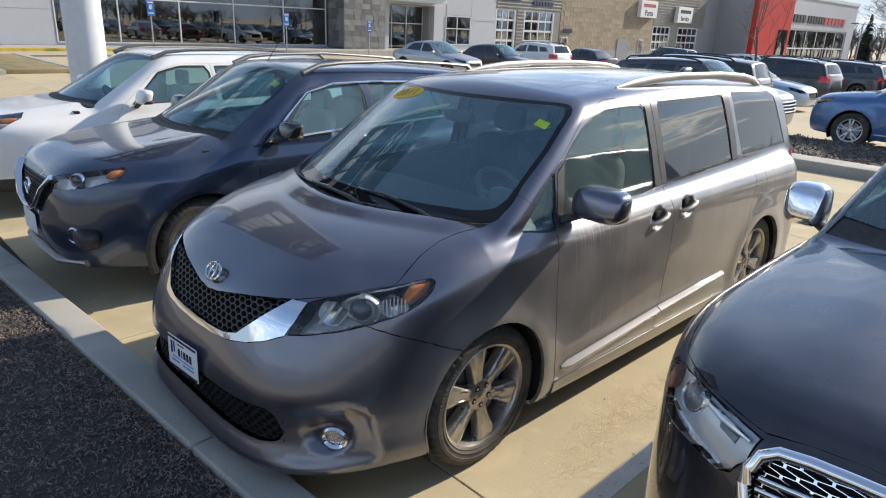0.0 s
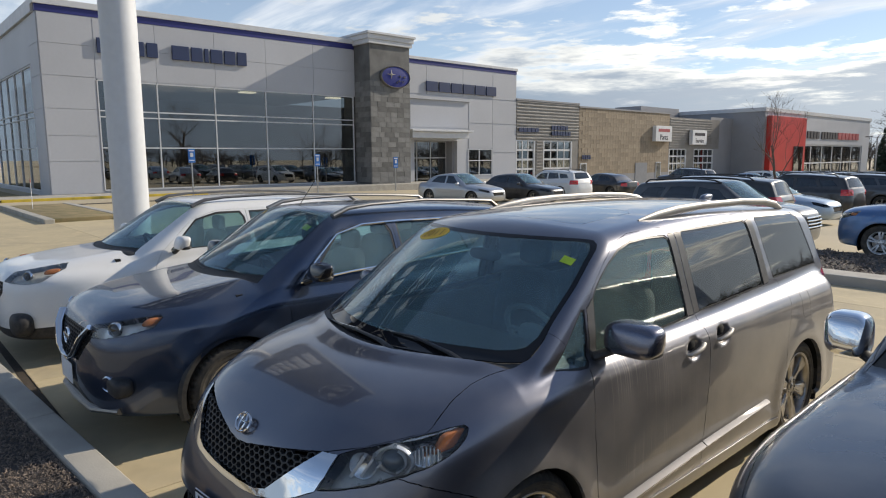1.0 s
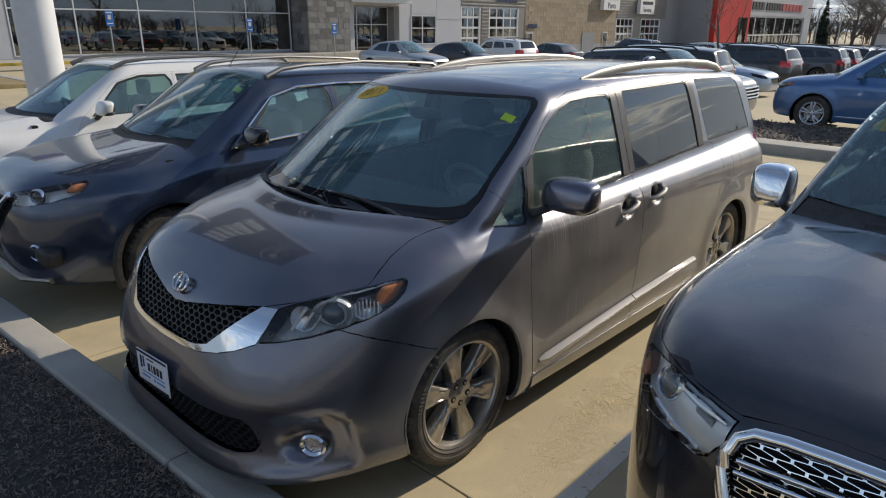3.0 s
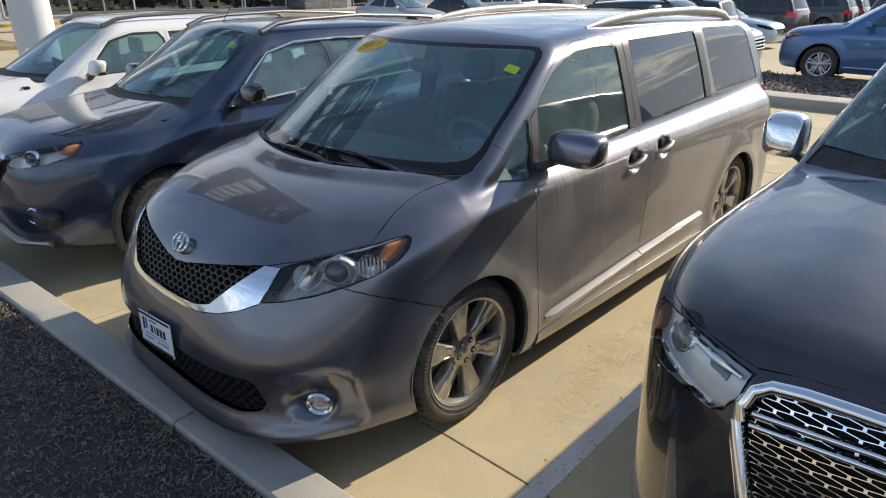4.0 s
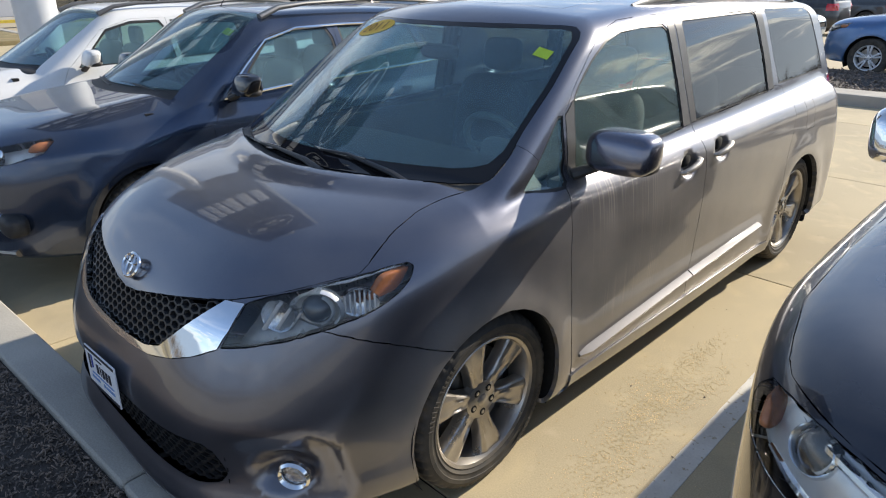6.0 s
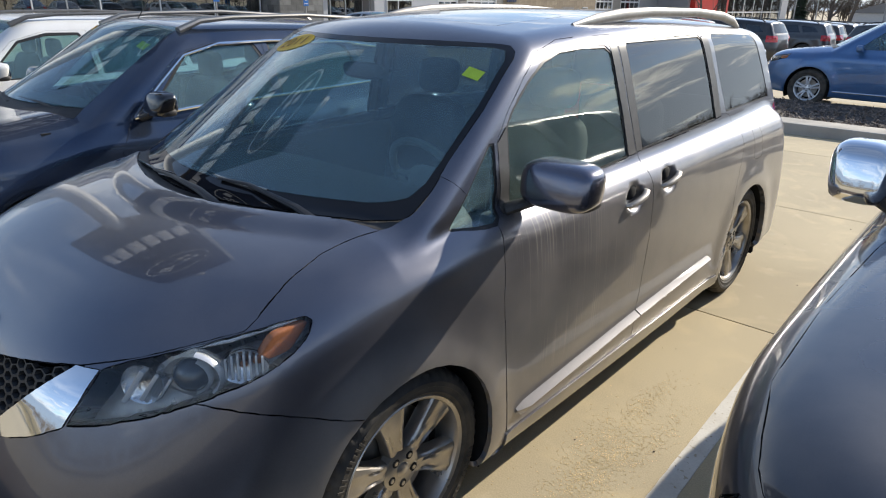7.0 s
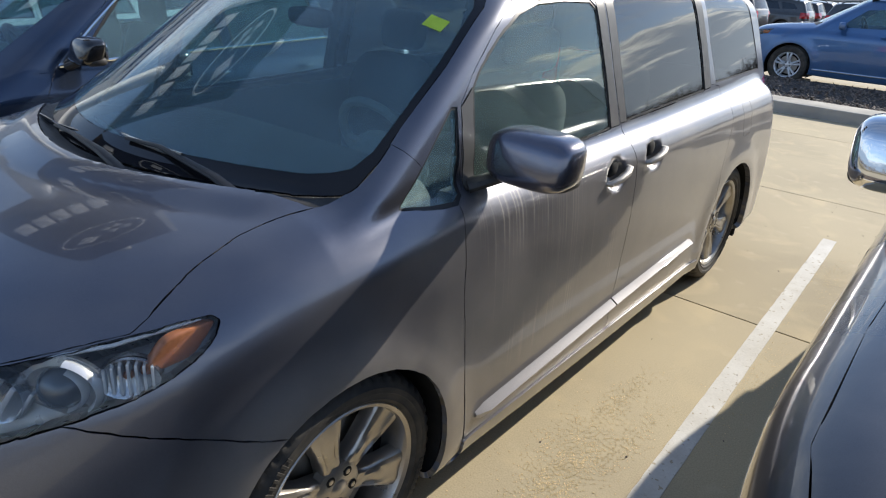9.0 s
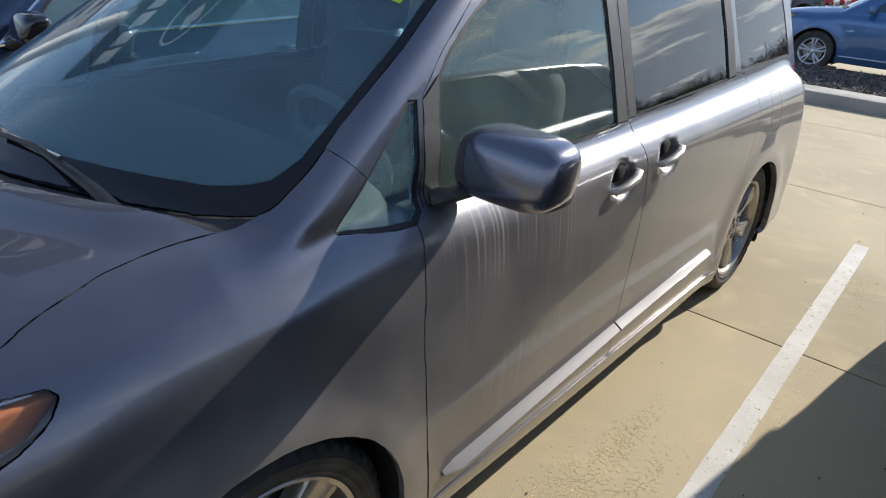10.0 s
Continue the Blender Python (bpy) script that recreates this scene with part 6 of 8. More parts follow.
CONCRETE = concrete_mat()
LOT = mat("lot_surface", (0.48, 0.405, 0.27), 0.85, 0, 0.2, 0.0, color2=(0.40, 0.345, 0.24), bump=0.001, bump_scale=40, fine=0.1, fine_scale=40)
JOINT = mat("joint_dirt", (0.07, 0.055, 0.04), 0.95, 0, 10, 0.4)
KERB_MAT = mat("kerb_concrete", (0.44, 0.415, 0.36), 0.85, 0, 2.5, 0.0, color2=(0.35, 0.33, 0.29), bump=0.0015, bump_scale=60, fine=0.12, fine_scale=140, rand=0.06)
MULCH = mat("mulch_soil", (0.050, 0.044, 0.040), 0.95, 0, 9, 0.0, color2=(0.085, 0.072, 0.060), bump=0.012, bump_scale=40)
CHIP = mat("mulch_chips", (0.085, 0.076, 0.070), 0.75, 0, 22, 0.0, color2=(0.27, 0.21, 0.165), fine=0.5, fine_scale=60)
LINE = mat("line_paint", (0.68, 0.66, 0.60), 0.75, 0, 5, 0.0, color2=(0.60, 0.57, 0.50), fine=0.05, fine_scale=90)


def fleck(m, base, scale, lo, hi, amount):
    """Small worn flecks of another colour over a material."""
    nt = m.node_tree
    b = nt.nodes["Principled BSDF"]
    src = b.inputs["Base Color"].links[0].from_socket
    co, n, r, mx = (nt.nodes.new(k) for k in ("ShaderNodeTexCoord", "ShaderNodeTexNoise", "ShaderNodeMapRange", "ShaderNodeMix"))
    n.inputs["Scale"].default_value, n.inputs["Detail"].default_value = scale, 5
    r.inputs["From Min"].default_value, r.inputs["From Max"].default_value, r.inputs["To Max"].default_value = lo, hi, amount
    mx.data_type = "RGBA"
    mx.inputs["B"].default_value = (*base, 1)
    nt.links.new(co.outputs["Object"], n.inputs["Vector"]); nt.links.new(n.outputs["Fac"], r.inputs["Value"])
    nt.links.new(src, mx.inputs["A"]); nt.links.new(r.outputs[0], mx.inputs["Factor"])
    nt.links.new(mx.outputs["Result"], b.inputs["Base Color"])


fleck(LINE, (0.40, 0.335, 0.22), 38.0, 0.62, 0.67, 0.85)
fleck(CONCRETE, (0.62, 0.53, 0.36), 7.0, 0.60, 0.74, 0.35)
fleck(CONCRETE, (0.33, 0.275, 0.18), 1.3, 0.56, 0.75, 0.45)
SAND = mat("yellow_sand", (0.76, 0.60, 0.33), 0.95, 0, 12, 0.3, fine=0.2, fine_scale=60)
WHITE_WALL = mat("white_wall_panel", (0.47, 0.48, 0.505), 0.42, 0, 0.25, 0.07, fine=0.015, fine_scale=6, rand=0.02)
TAN = mat("tan_block", (0.33, 0.265, 0.19), 0.85, 0, 1.1, 0.22, bump=0.012, bump_scale=5)
SIDING = mat("metal_siding", (0.27, 0.255, 0.235), 0.42, 0.5, 1.0, 0.15)
GREY_WALL = mat("grey_wall", (0.30, 0.30, 0.31), 0.5, 0, 0.4, 0.1)
REDP = mat("red_panel", (0.50, 0.03, 0.022), 0.33, 0, 0.5, 0.12)
BLUE_STRIPE = mat("blue_stripe", (0.025, 0.03, 0.17), 0.4, 0, 0.5, 0.1)
SIGN_BLUE = mat("sign_blue", (0.03, 0.045, 0.11), 0.4, 0, 0.8, 0.1)
LOGO_BLUE = mat("oval_blue", (0.015, 0.025, 0.20), 0.45, 0, 0.8, 0.1)
STONE = mat("grey_stone", (0.185, 0.185, 0.178), 0.7, 0, 1.1, 0.3, bump=0.004, bump_scale=9, fine=0.08, fine_scale=14, rand=0.34)
POLE_WHITE = mat("white_pole_paint", (0.62, 0.64, 0.66), 0.42, 0, 0.8, 0.07, fine=0.03, fine_scale=10)
FRAME_WHITE = mat("white_frame", (0.62, 0.63, 0.64), 0.4, 0, 2, 0.08)
STORE_GLASS = mat("store_glass", (0.30, 0.34, 0.34), 0.0, transmission=1.0, ior=2.4)
# dark grey that puts the unlit room behind the glazing into its colour
ROOM = mat("room_shade_grey", (0.10, 0.10, 0.095), 0.8, 0, 0.7, 0.3)
HC_BLUE = mat("parking_sign_blue", (0.03, 0.16, 0.50), 0.4, 0, 4, 0.1)
SIGN_WHITE = mat("sign_white", (0.75, 0.75, 0.75), 0.45, 0, 2, 0.06)
SIGN_RED = mat("sign_red", (0.42, 0.10, 0.10), 0.4, 0, 2, 0.1)
STEEL = mat("galvanised_steel", (0.42, 0.43, 0.44), 0.4, 0.7, 5, 0.15)
BARK = mat("bark", (0.15, 0.125, 0.105), 0.9, 0, 8, 0.3, bump=0.01, bump_scale=30)
TWIG = mat("twig", (0.17, 0.145, 0.125), 0.9, 0, 3, 0.3)
CONIFER = mat("conifer_green", (0.035, 0.055, 0.03), 0.9, 0, 2, 0.3)
YELLOW_PAINT = mat("yellow_kerb_paint", (0.62, 0.46, 0.06), 0.7, 0, 3, 0.2)
GRASS = mat("dry_grass", (0.30, 0.23, 0.12), 0.95, 0, 2, 0.3, color2=(0.19, 0.165, 0.08), bump=0.02, bump_scale=20)


def fall(y):
    """The lot slopes gently down towards the far buildings."""
    return -0.021 * min(max(0.0, y - 13.0), 97.0)


def slab(name, x0, x1, y0, y1, z0, z1, m, parent=None, bevel=0.0, label="", kind=""):
    ob = part(name, box_bm(x0, x1, y0, y1, z0, z1, bevel), m, parent, label, smooth=False)
    if kind:
        tagged(ob, kind=kind)
    return ob


gv, gf = [], []
gx = [-700, -200, -90, -50, -30, -12, 0, 12, 40, 120, 700]
gy = [-700, -150, -30, 0.1, 5, 13, 20, 30, 45, 60, 80, 110, 160, 300, 700]
for y in gy:
    for x in gx:
        gv.append((x, y, fall(y) - 0.012))
for j in range(len(gy) - 1):
    for i in range(len(gx) - 1):
        a = j * len(gx) + i
        gf.append((a, a + 1, a + 1 + len(gx), a + len(gx)))
ground = tagged(raw("ground", gv, gf, LOT, smooth=False), "pale tan concrete car lot sloping gently away", "ground", kind="structure")

pavement = tagged(thing("pavement", "tan concrete slabs with narrow joints and sandy dust", "pavement"), kind="structure")
slab("joint_bed", -31, 13, -0.05, 10.55, -0.03, -0.008, JOINT, pavement)
slab_mesh = {}
xe = [-30.0, -21.4, -15.7, -10.0, -7.12, -4.27, -1.42, 4.28, 7.1, 12.8]
ye = [0.02, 0.815, 3.605, 6.395, 9.185, 10.5]
for x0, x1 in zip(xe, xe[1:]):
    for y0, y1 in zip(ye, ye[1:]):
        k = (round(x1 - x0, 3), round(y1 - y0, 3))
        if k not in slab_mesh:
            bm = box_bm(-k[0] / 2 + 0.004, k[0] / 2 - 0.004, -k[1] / 2 + 0.004, k[1] / 2 - 0.004, -0.06, 0.0, 0.003, 1)
            me = bpy.data.meshes.new("concrete_slab")
            bm.to_mesh(me)
            bm.free()
            me.materials.append(CONCRETE)
            slab_mesh[k] = me
        o = link("concrete_slab", slab_mesh[k], pavement)
        o.location = ((x0 + x1) / 2, (y0 + y1) / 2, 0)


def kerb_row(name, m, length, n, label, dip=0.15, width=0.20):
    k = tagged(thing(name, label, "kerb", m=m), kind="structure")
    bm = box_bm(-length / 2 + 0.004, length / 2 - 0.004, 0, width, -0.12, dip, 0.022, 3)
    me = bpy.data.meshes.new("kerb_stone")
    bm.to_mesh(me)
    bm.free()
    me.materials.append(KERB_MAT)
    me.shade_smooth()
    me.set_sharp_from_angle(angle=radians(35))
    for i in range(n):
        o = link("kerb_stone", me, k)
        o.location = ((i - n / 2 + 0.5) * length, 0, 0)
    return k


KT = pose(0, 0, 0, 0, 0, 3.6)
kerb_row("kerb", KT @ pose(0.135, -0.085, 0), 3.0, 16, "pale concrete kerb along the mulch bed")
kerb_row("kerb_far", pose(1.0, 10.6, 0), 3.0, 8, "pale concrete kerb of the far island", width=0.55)
mu = part("mulch_bed", box_bm(-26, 26, -2.6, -0.085, -0.2, 0.105), MULCH, smooth=False)
mu.matrix_world = KT
tagged(mu, "black shredded mulch bed behind the kerb", "mulch", kind="structure")
mu2 = tagged(slab("mulch_island", -10, 12, 11.15, 13.7, -0.2, 0.12, MULCH), "dark mulch island between the car rows", "mulch", kind="structure")


def scatter(name, spots, m, label, size=(0.004, 0.02, 0.002), tilt=0.6, seed=3, category="mulch"):
    """Many small flakes as one mesh of kind stuff; spots: arrays of x, y, z."""
    rng = np.random.default_rng(seed)
    n = len(spots)
    base = np.array([(-1, -1, -1), (1, -1, -1), (1, 1, -1), (-1, 1, -1), (-0.8, -0.9, 1), (0.8, -0.9, 1), (0.8, 0.9, 1), (-0.8, 0.9, 1)], float)
    L = rng.uniform(0.5, 1.5, (n, 3)) * np.array(size)
    a, b = rng.uniform(0, 2 * np.pi, n), rng.normal(0, tilt, n)
    V = base[None] * L[:, None]
    y, z = V[..., 1] * np.cos(b)[:, None] - V[..., 2] * np.sin(b)[:, None], V[..., 1] * np.sin(b)[:, None] + V[..., 2] * np.cos(b)[:, None]
    x = V[..., 0]
    X = x * np.cos(a)[:, None] - y * np.sin(a)[:, None]
    Y = x * np.sin(a)[:, None] + y * np.cos(a)[:, None]
    P = np.stack([X, Y, z], -1) + spots[:, None]
    q = np.array([(0, 3, 2, 1), (4, 5, 6, 7), (0, 1, 5, 4), (1, 2, 6, 5), (2, 3, 7, 6), (3, 0, 4, 7)])
    F = (q[None] + 8 * np.arange(n)[:, None, None]).reshape(-1, 4)
    ob = raw(name, P.reshape(-1, 3), F, m, smooth=False)
    return tagged(ob, label, category, kind="stuff")


rng = np.random.default_rng(5)
n = 34000
sx, sy = rng.uniform(-4.5, 1.6, n), -0.10 - 2.3 * rng.uniform(0, 1, n) ** 1.5
turned = np.stack([sx * math.cos(radians(3.6)) - sy * math.sin(radians(3.6)), sx * math.sin(radians(3.6)) + sy * math.cos(radians(3.6)), 0.105 + rng.uniform(0, 0.022, n)], 1)
scatter("mulch_chips", turned, CHIP, "loose black and brown wood mulch chips", (0.0024, 0.0105, 0.0018), 0.7)
n = 3500
scatter("island_chips", np.stack([rng.uniform(-6, 5, n), rng.uniform(11.15, 13.6, n), 0.12 + rng.uniform(0, 0.02, n)], 1), CHIP, "loose dark mulch on the island", (0.012, 0.05, 0.006), seed=9)
# sand swept into low drifts beside the line
cl = []
for cx, cy, rx, ry, k in ((1.18, 1.80, 0.05, 0.22, 700), (1.26, 1.42, 0.06, 0.16, 500), (1.30, 2.2, 0.03, 0.16, 200), (1.14, 2.45, 0.03, 0.14, 260), (1.22, 1.75, 0.16, 0.5, 260), (1.56, 4.6, 0.05, 0.25, 150), (1.54, 3.0, 0.05, 0.4, 150), (1.10, 2.05, 0.05, 0.16, 260), (1.22, 1.95, 0.04, 0.12, 200)):
    k = int(k * 1.4)
    cl.append(np.stack([rng.normal(cx, rx, k), rng.normal(cy, ry, k), np.full(k, 0.0006)], 1))
scatter("sand_crumbs", np.concatenate(cl), SAND, "yellow sand crumbs on the concrete", (0.0019, 0.0028, 0.0004), 0.06, 4, "sand")
n = 120
scatter("grit", np.stack([rng.uniform(0.95, 2.6, n), rng.uniform(0.3, 9.5, n), np.full(n, 0.003)], 1), CHIP, "dark specks of grit and leaf bits", (0.0022, 0.0035, 0.0015), 0.3, 6, "grit")


def parking_line(x, y0, y1):
    """A painted stripe, worn through in small flecks at its edges."""
    bm = bmesh.new()
    r = random.Random(int(x * 100))
    ny = 90
    prev = None
    for j in range(ny + 1):
        y = y0 + (y1 - y0) * j / ny
        mid = x + 0.05 - 0.0185 * (y - 0.5)
        a, b = mid - 0.046 + r.uniform(-0.0015, 0.0015), mid + 0.046 + r.uniform(-0.0015, 0.0015)
        row = [bm.verts.new((a, y, 0.0005)), bm.verts.new((a + 0.001, y, 0.003)), bm.verts.new((b - 0.001, y, 0.003)), bm.verts.new((b, y, 0.0005))]
        if prev:
            for k in range(3):
                bm.faces.new((prev[k], prev[k + 1], row[k + 1], row[k]))
        prev = row
    bmesh.ops.recalc_face_normals(bm, faces=bm.faces)
    return tagged(part("parking_line", bm, LINE, smooth=False), "worn white painted parking stripe on concrete", "road marking", "parking stripes", "structure")


for px in (-7.1, -4.25, -1.4, 1.44, 4.28):
    parking_line(px, 0.35, 5.36)


# ---- dealership hall ----
hall = tagged(thing("hall_building", "white panelled dealership hall with tall glazing and blue stripe", "building"), kind="structure")
XF = -38.0
B = -3.0
slab("wall", XF - 0.4, XF, 6.8, 9.45, B, 9.75, WHITE_WALL, hall)
slab("wall", XF - 0.4, XF, 9.45, 26.75, 6.42, 9.75, WHITE_WALL, hall)
slab("wall", XF - 0.4, XF, 9.45, 26.75, B, 0.22, WHITE_WALL, hall)
slab("wall", -58, XF - 0.4, 7.2, 7.21, 7.2, 9.75, WHITE_WALL, hall)
slab("side_wall", -40.4, XF - 0.4, 6.8, 7.2, B, 9.75, WHITE_WALL, hall)
slab("side_wall", -58, -40.4, 6.8, 7.2, 7.3, 9.75, WHITE_WALL, hall)
slab("side_wall", -58, -40.4, 6.8, 7.2, B, 0.25, WHITE_WALL, hall)
slab("blue_band", XF - 0.3, XF + 0.03, 6.75, 26.7, 9.75, 10.12, BLUE_STRIPE, hall)
slab("parapet_cap", XF - 0.5, XF + 0.12, 6.65, 26.7, 10.12, 10.45, FRAME_WHITE, hall, 0.02)
slab("parapet_cap", -58, XF - 0.5, 6.65, 7.2, 9.75, 10.45, FRAME_WHITE, hall, 0.02)
slab("roof", -58, XF - 0.4, 7.2, 44.2, 9.2, 9.4, GREY_WALL, hall)
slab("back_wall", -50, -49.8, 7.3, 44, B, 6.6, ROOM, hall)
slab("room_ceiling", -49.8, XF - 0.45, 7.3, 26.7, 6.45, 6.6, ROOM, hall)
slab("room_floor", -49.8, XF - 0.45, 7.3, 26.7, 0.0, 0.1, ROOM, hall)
# panels of the upper wall and of the pier, each with its joint
for y0, y1 in zip((9.47, 12.75, 16.3, 19.75, 23.3), (12.75, 16.3, 19.75, 23.3, 26.73)):
    for z0, z1 in ((6.46, 8.18), (8.18, 9.72)):
        slab("wall_panel", XF + 0.002, XF + 0.03, y0 + 0.012, y1 - 0.012, z0 + 0.012, z1 - 0.012, WHITE_WALL, hall)
for z0, z1 in zip((0.1, 1.9, 3.3, 4.75, 6.5, 8.18), (1.9, 3.3, 4.75, 6.5, 8.18, 9.72)):
    slab("wall_panel", XF + 0.002, XF + 0.03, 6.83, 9.42, z0 + 0.012, z1 - 0.012, WHITE_WALL, hall)
    slab("wall_panel", -40.3, XF - 0.05, 6.77, 6.798, z0 + 0.012, z1 - 0.012, WHITE_WALL, hall)


def glazing(parent, name, xs, ys, zs, x, bar=0.07, double=()):
    """A window wall in the plane x: panes between bars at ys and zs."""
    w = link(name, None, parent)
    for i, y in enumerate(ys):
        slab("mullion", x - 0.08, x + 0.05, y - bar / 2, y + bar / 2, zs[0], zs[-1], FRAME_WHITE, w)
    for z in zs:
        for y0, y1 in zip(ys, ys[1:]):
            slab("transom", x - 0.08, x + 0.045, y0 + bar / 2, y1 - bar / 2, z - bar / 2, z + bar / 2, FRAME_WHITE, w)
    for y0, y1 in zip(ys, ys[1:]):
        for z0, z1 in zip(zs, zs[1:]):
            p = slab("pane", x - 0.02, x - 0.008, y0 + bar / 2, y1 - bar / 2, z0 + bar / 2, z1 - bar / 2, STORE_GLASS, w)
            p.visible_shadow = False
    return w


glazing(hall, "window_wall", None, (9.5, 12.72, 16.2, 19.65, 23.2, 26.55), (0.26, 2.65, 4.38, 4.72, 6.38), XF)
sw = glazing(hall, "window_wall", None, (0.0, 2.6, 5.2, 7.8, 10.4, 13.0), (0.26, 2.65, 4.38, 4.72, 7.2), 0.0)
sw.matrix_basis = pose(-40.45, 6.86, 0, 0, 0, -90) @ Matrix.Rotation(math.pi, 4, "Z")
for y, z in ((11.0, 6.2), (18.5, 6.2), (25.2, 6.2)):
    slab("room_lamp", -39.6, -39.0, y, y + 1.0, z + 0.12, z + 0.2, mat("room_lamp_glow", (1.0, 0.85, 0.6), 0.5, emit=1.5), hall)

wing = tagged(thing("entrance_building", "white panelled entrance wing with canopy", "building"), kind="structure")
slab("wall", XF - 0.4, XF, 30.3, 32.3, B, 9.3, WHITE_WALL, wing)
slab("wall", XF - 0.4, XF, 32.3, 36.95, 3.35, 9.3, WHITE_WALL, wing)
slab("wall", XF - 0.4, XF, 36.95, 38.25, B, 9.3, WHITE_WALL, wing)
slab("wall", XF - 0.4, XF, 38.25, 41.15, 2.68, 9.3, WHITE_WALL, wing)
slab("wall", XF - 0.4, XF, 38.25, 41.15, B, 0.45, WHITE_WALL, wing)
slab("wall", XF - 0.4, XF, 41.15, 44.3, B, 9.3, WHITE_WALL, wing)
slab("side_wall", -58, XF - 0.4, 43.9, 44.3, B, 9.3, WHITE_WALL, wing)
slab("blue_band", XF - 0.3, XF + 0.03, 30.4, 44.3, 9.3, 9.62, BLUE_STRIPE, wing)
slab("parapet_cap", XF - 0.5, XF + 0.1, 30.4, 44.4, 9.62, 9.85, FRAME_WHITE, wing, 0.02)
slab("canopy", XF + 0.002, -36.6, 31.0, 37.0, 3.5, 4.0, FRAME_WHITE, wing, 0.03)
slab("canopy_lip", XF + 0.002, -36.35, 30.8, 37.3, 4.0, 4.16, FRAME_WHITE, wing, 0.02)
slab("recess_wall", -39.6, XF - 0.4, 36.75, 36.95, B, 3.35, GREY_WALL, wing)
slab("recess_wall", -39.6, XF - 0.4, 32.3, 32.5, B, 3.35, GREY_WALL, wing)
slab("recess_ceiling", -39.6, XF - 0.4, 32.5, 36.75, 3.3, 3.4, GREY_WALL, wing)
glazing(wing, "entrance_glazing", None, (32.5, 33.5, 35.0, 36.75), (-0.5, 1.95, 3.28), -39.2)
glazing(wing, "window", None, (38.27, 39.55, 41.13), (0.46, 1.7, 2.66), XF)
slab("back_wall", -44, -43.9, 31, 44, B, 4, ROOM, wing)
for y0, y1, z0, z1 in ((31.1, 33.6, 7.0, 9.25), (33.6, 37.6, 7.0, 9.25), (37.6, 41.2, 7.0, 9.25), (41.2, 44.25, 7.0, 9.25), (31.9, 38.2, 4.4, 6.3), (38.3, 41.2, 4.9, 6.95), (41.2, 44.25, 4.9, 6.95), (38.3, 41.2, 2.75, 4.85), (41.2, 44.25, 2.4, 4.85), (41.2, 44.25, -0.4, 2.35)):
    slab("wall_panel", XF + 0.002, XF + 0.03, y0 + 0.015, y1 - 0.015, z0 + 0.015, z1 - 0.015, WHITE_WALL, wing)
slab("frame_ledge", XF + 0.03, XF + 0.22, 31.2, 38.4, 6.6, 6.85, WHITE_WALL, wing)

tower = tagged(thing("stone_tower", "grey stone clad tower with white cap and oval sign", "tower"), kind="structure")
TX = -36.1
slab("core", -39.5, TX - 0.03, 26.78, 30.37, B, 10.0, STONE, tower)
slab("cap", -39.8, TX + 0.12, 26.6, 30.55, 10.0, 10.3, FRAME_WHITE, tower, 0.02)
slab("cap", -39.9, TX + 0.2, 26.5, 30.65, 10.3, 10.62, FRAME_WHITE, tower, 0.02)
slab("cap", -40.0, TX + 0.32, 26.4, 30.75, 10.62, 10.78, FRAME_WHITE, tower, 0.02)
stone_mesh = {}
rs = random.Random(8)
for face, span in (("front", 3.59), ("side", 1.9)):
    for j in range(29):
        z, at = B + 0.36 * j, 0.0
        if z + 0.36 > 10.0:
            break
        while at < span - 0.05:
            w = min(rs.choice((0.45, 0.6, 0.6, 0.75, 0.9)), round(span - at, 2))
            if span - at - w < 0.25:
                w = round(span - at, 2)
            key = (w, rs.choice((0.03, 0.034, 0.040)), 0.004)
            if key not in stone_mesh:
                bm = box_bm(0.003, w - 0.003, -0.03, key[1], 0.003, 0.357, key[2], 1)
                me = bpy.data.meshes.new("stone")
                bm.to_mesh(me)
                bm.free()
                me.materials.append(STONE)
                stone_mesh[key] = me
            o = link("stone", stone_mesh[key], tower)
            o.matrix_local = pose(TX - 0.03, 30.37 - at, z, 0, 0, -90) if face == "front" else pose(TX - 0.03 - at - w, 26.78, z) @ Matrix.Diagonal((1, -1, 1, 1))
            at += w


def bars(parent, name, m, y0, z0, widths, h, gap, x, depth=0.12):
    """A row of raised blocks in the place of lettering."""
    y = y0
    for w in widths:
        if w > 0:
            slab(name, x, x + depth, y, y + w, z0, z0 + h, m, parent, 0.015)
        y += abs(w) + gap


sign_a = thing("wall_sign", "dark blue raised lettering blocks on the white wall", "sign")
bars(sign_a, "sign_block", SIGN_BLUE, 9.6, 7.86, (0.75, 0.75, 0.72, 0.62, -0.55, 1.0, 0.68, 0.24, 0.74, 0.7, 0.62), 0.82, 0.14, XF + 0.06)
sign_b = thing("wall_sign", "dark blue raised lettering blocks beside the stone tower", "sign")
bars(sign_b, "sign_block", SIGN_BLUE, 33.5, 7.25, (1.2, 1.2, 1.2, 1.25, 1.2, 1.2), 0.78, 0.15, XF + 0.06)
fm = facing((TX + 0.02, 28.95, 7.8), (1, 0, 0))
oval = thing("oval_sign", "blue oval sign with silver rim and stars", "sign")
part("oval_face", disc_bm(1.28, 0.74, 0.16, fm, 48, 0.05), LOGO_BLUE, oval)
part("oval_rim", ring_bm(1.34, 0.80, 0.10, 0.22, fm, 48), SILVER, oval)
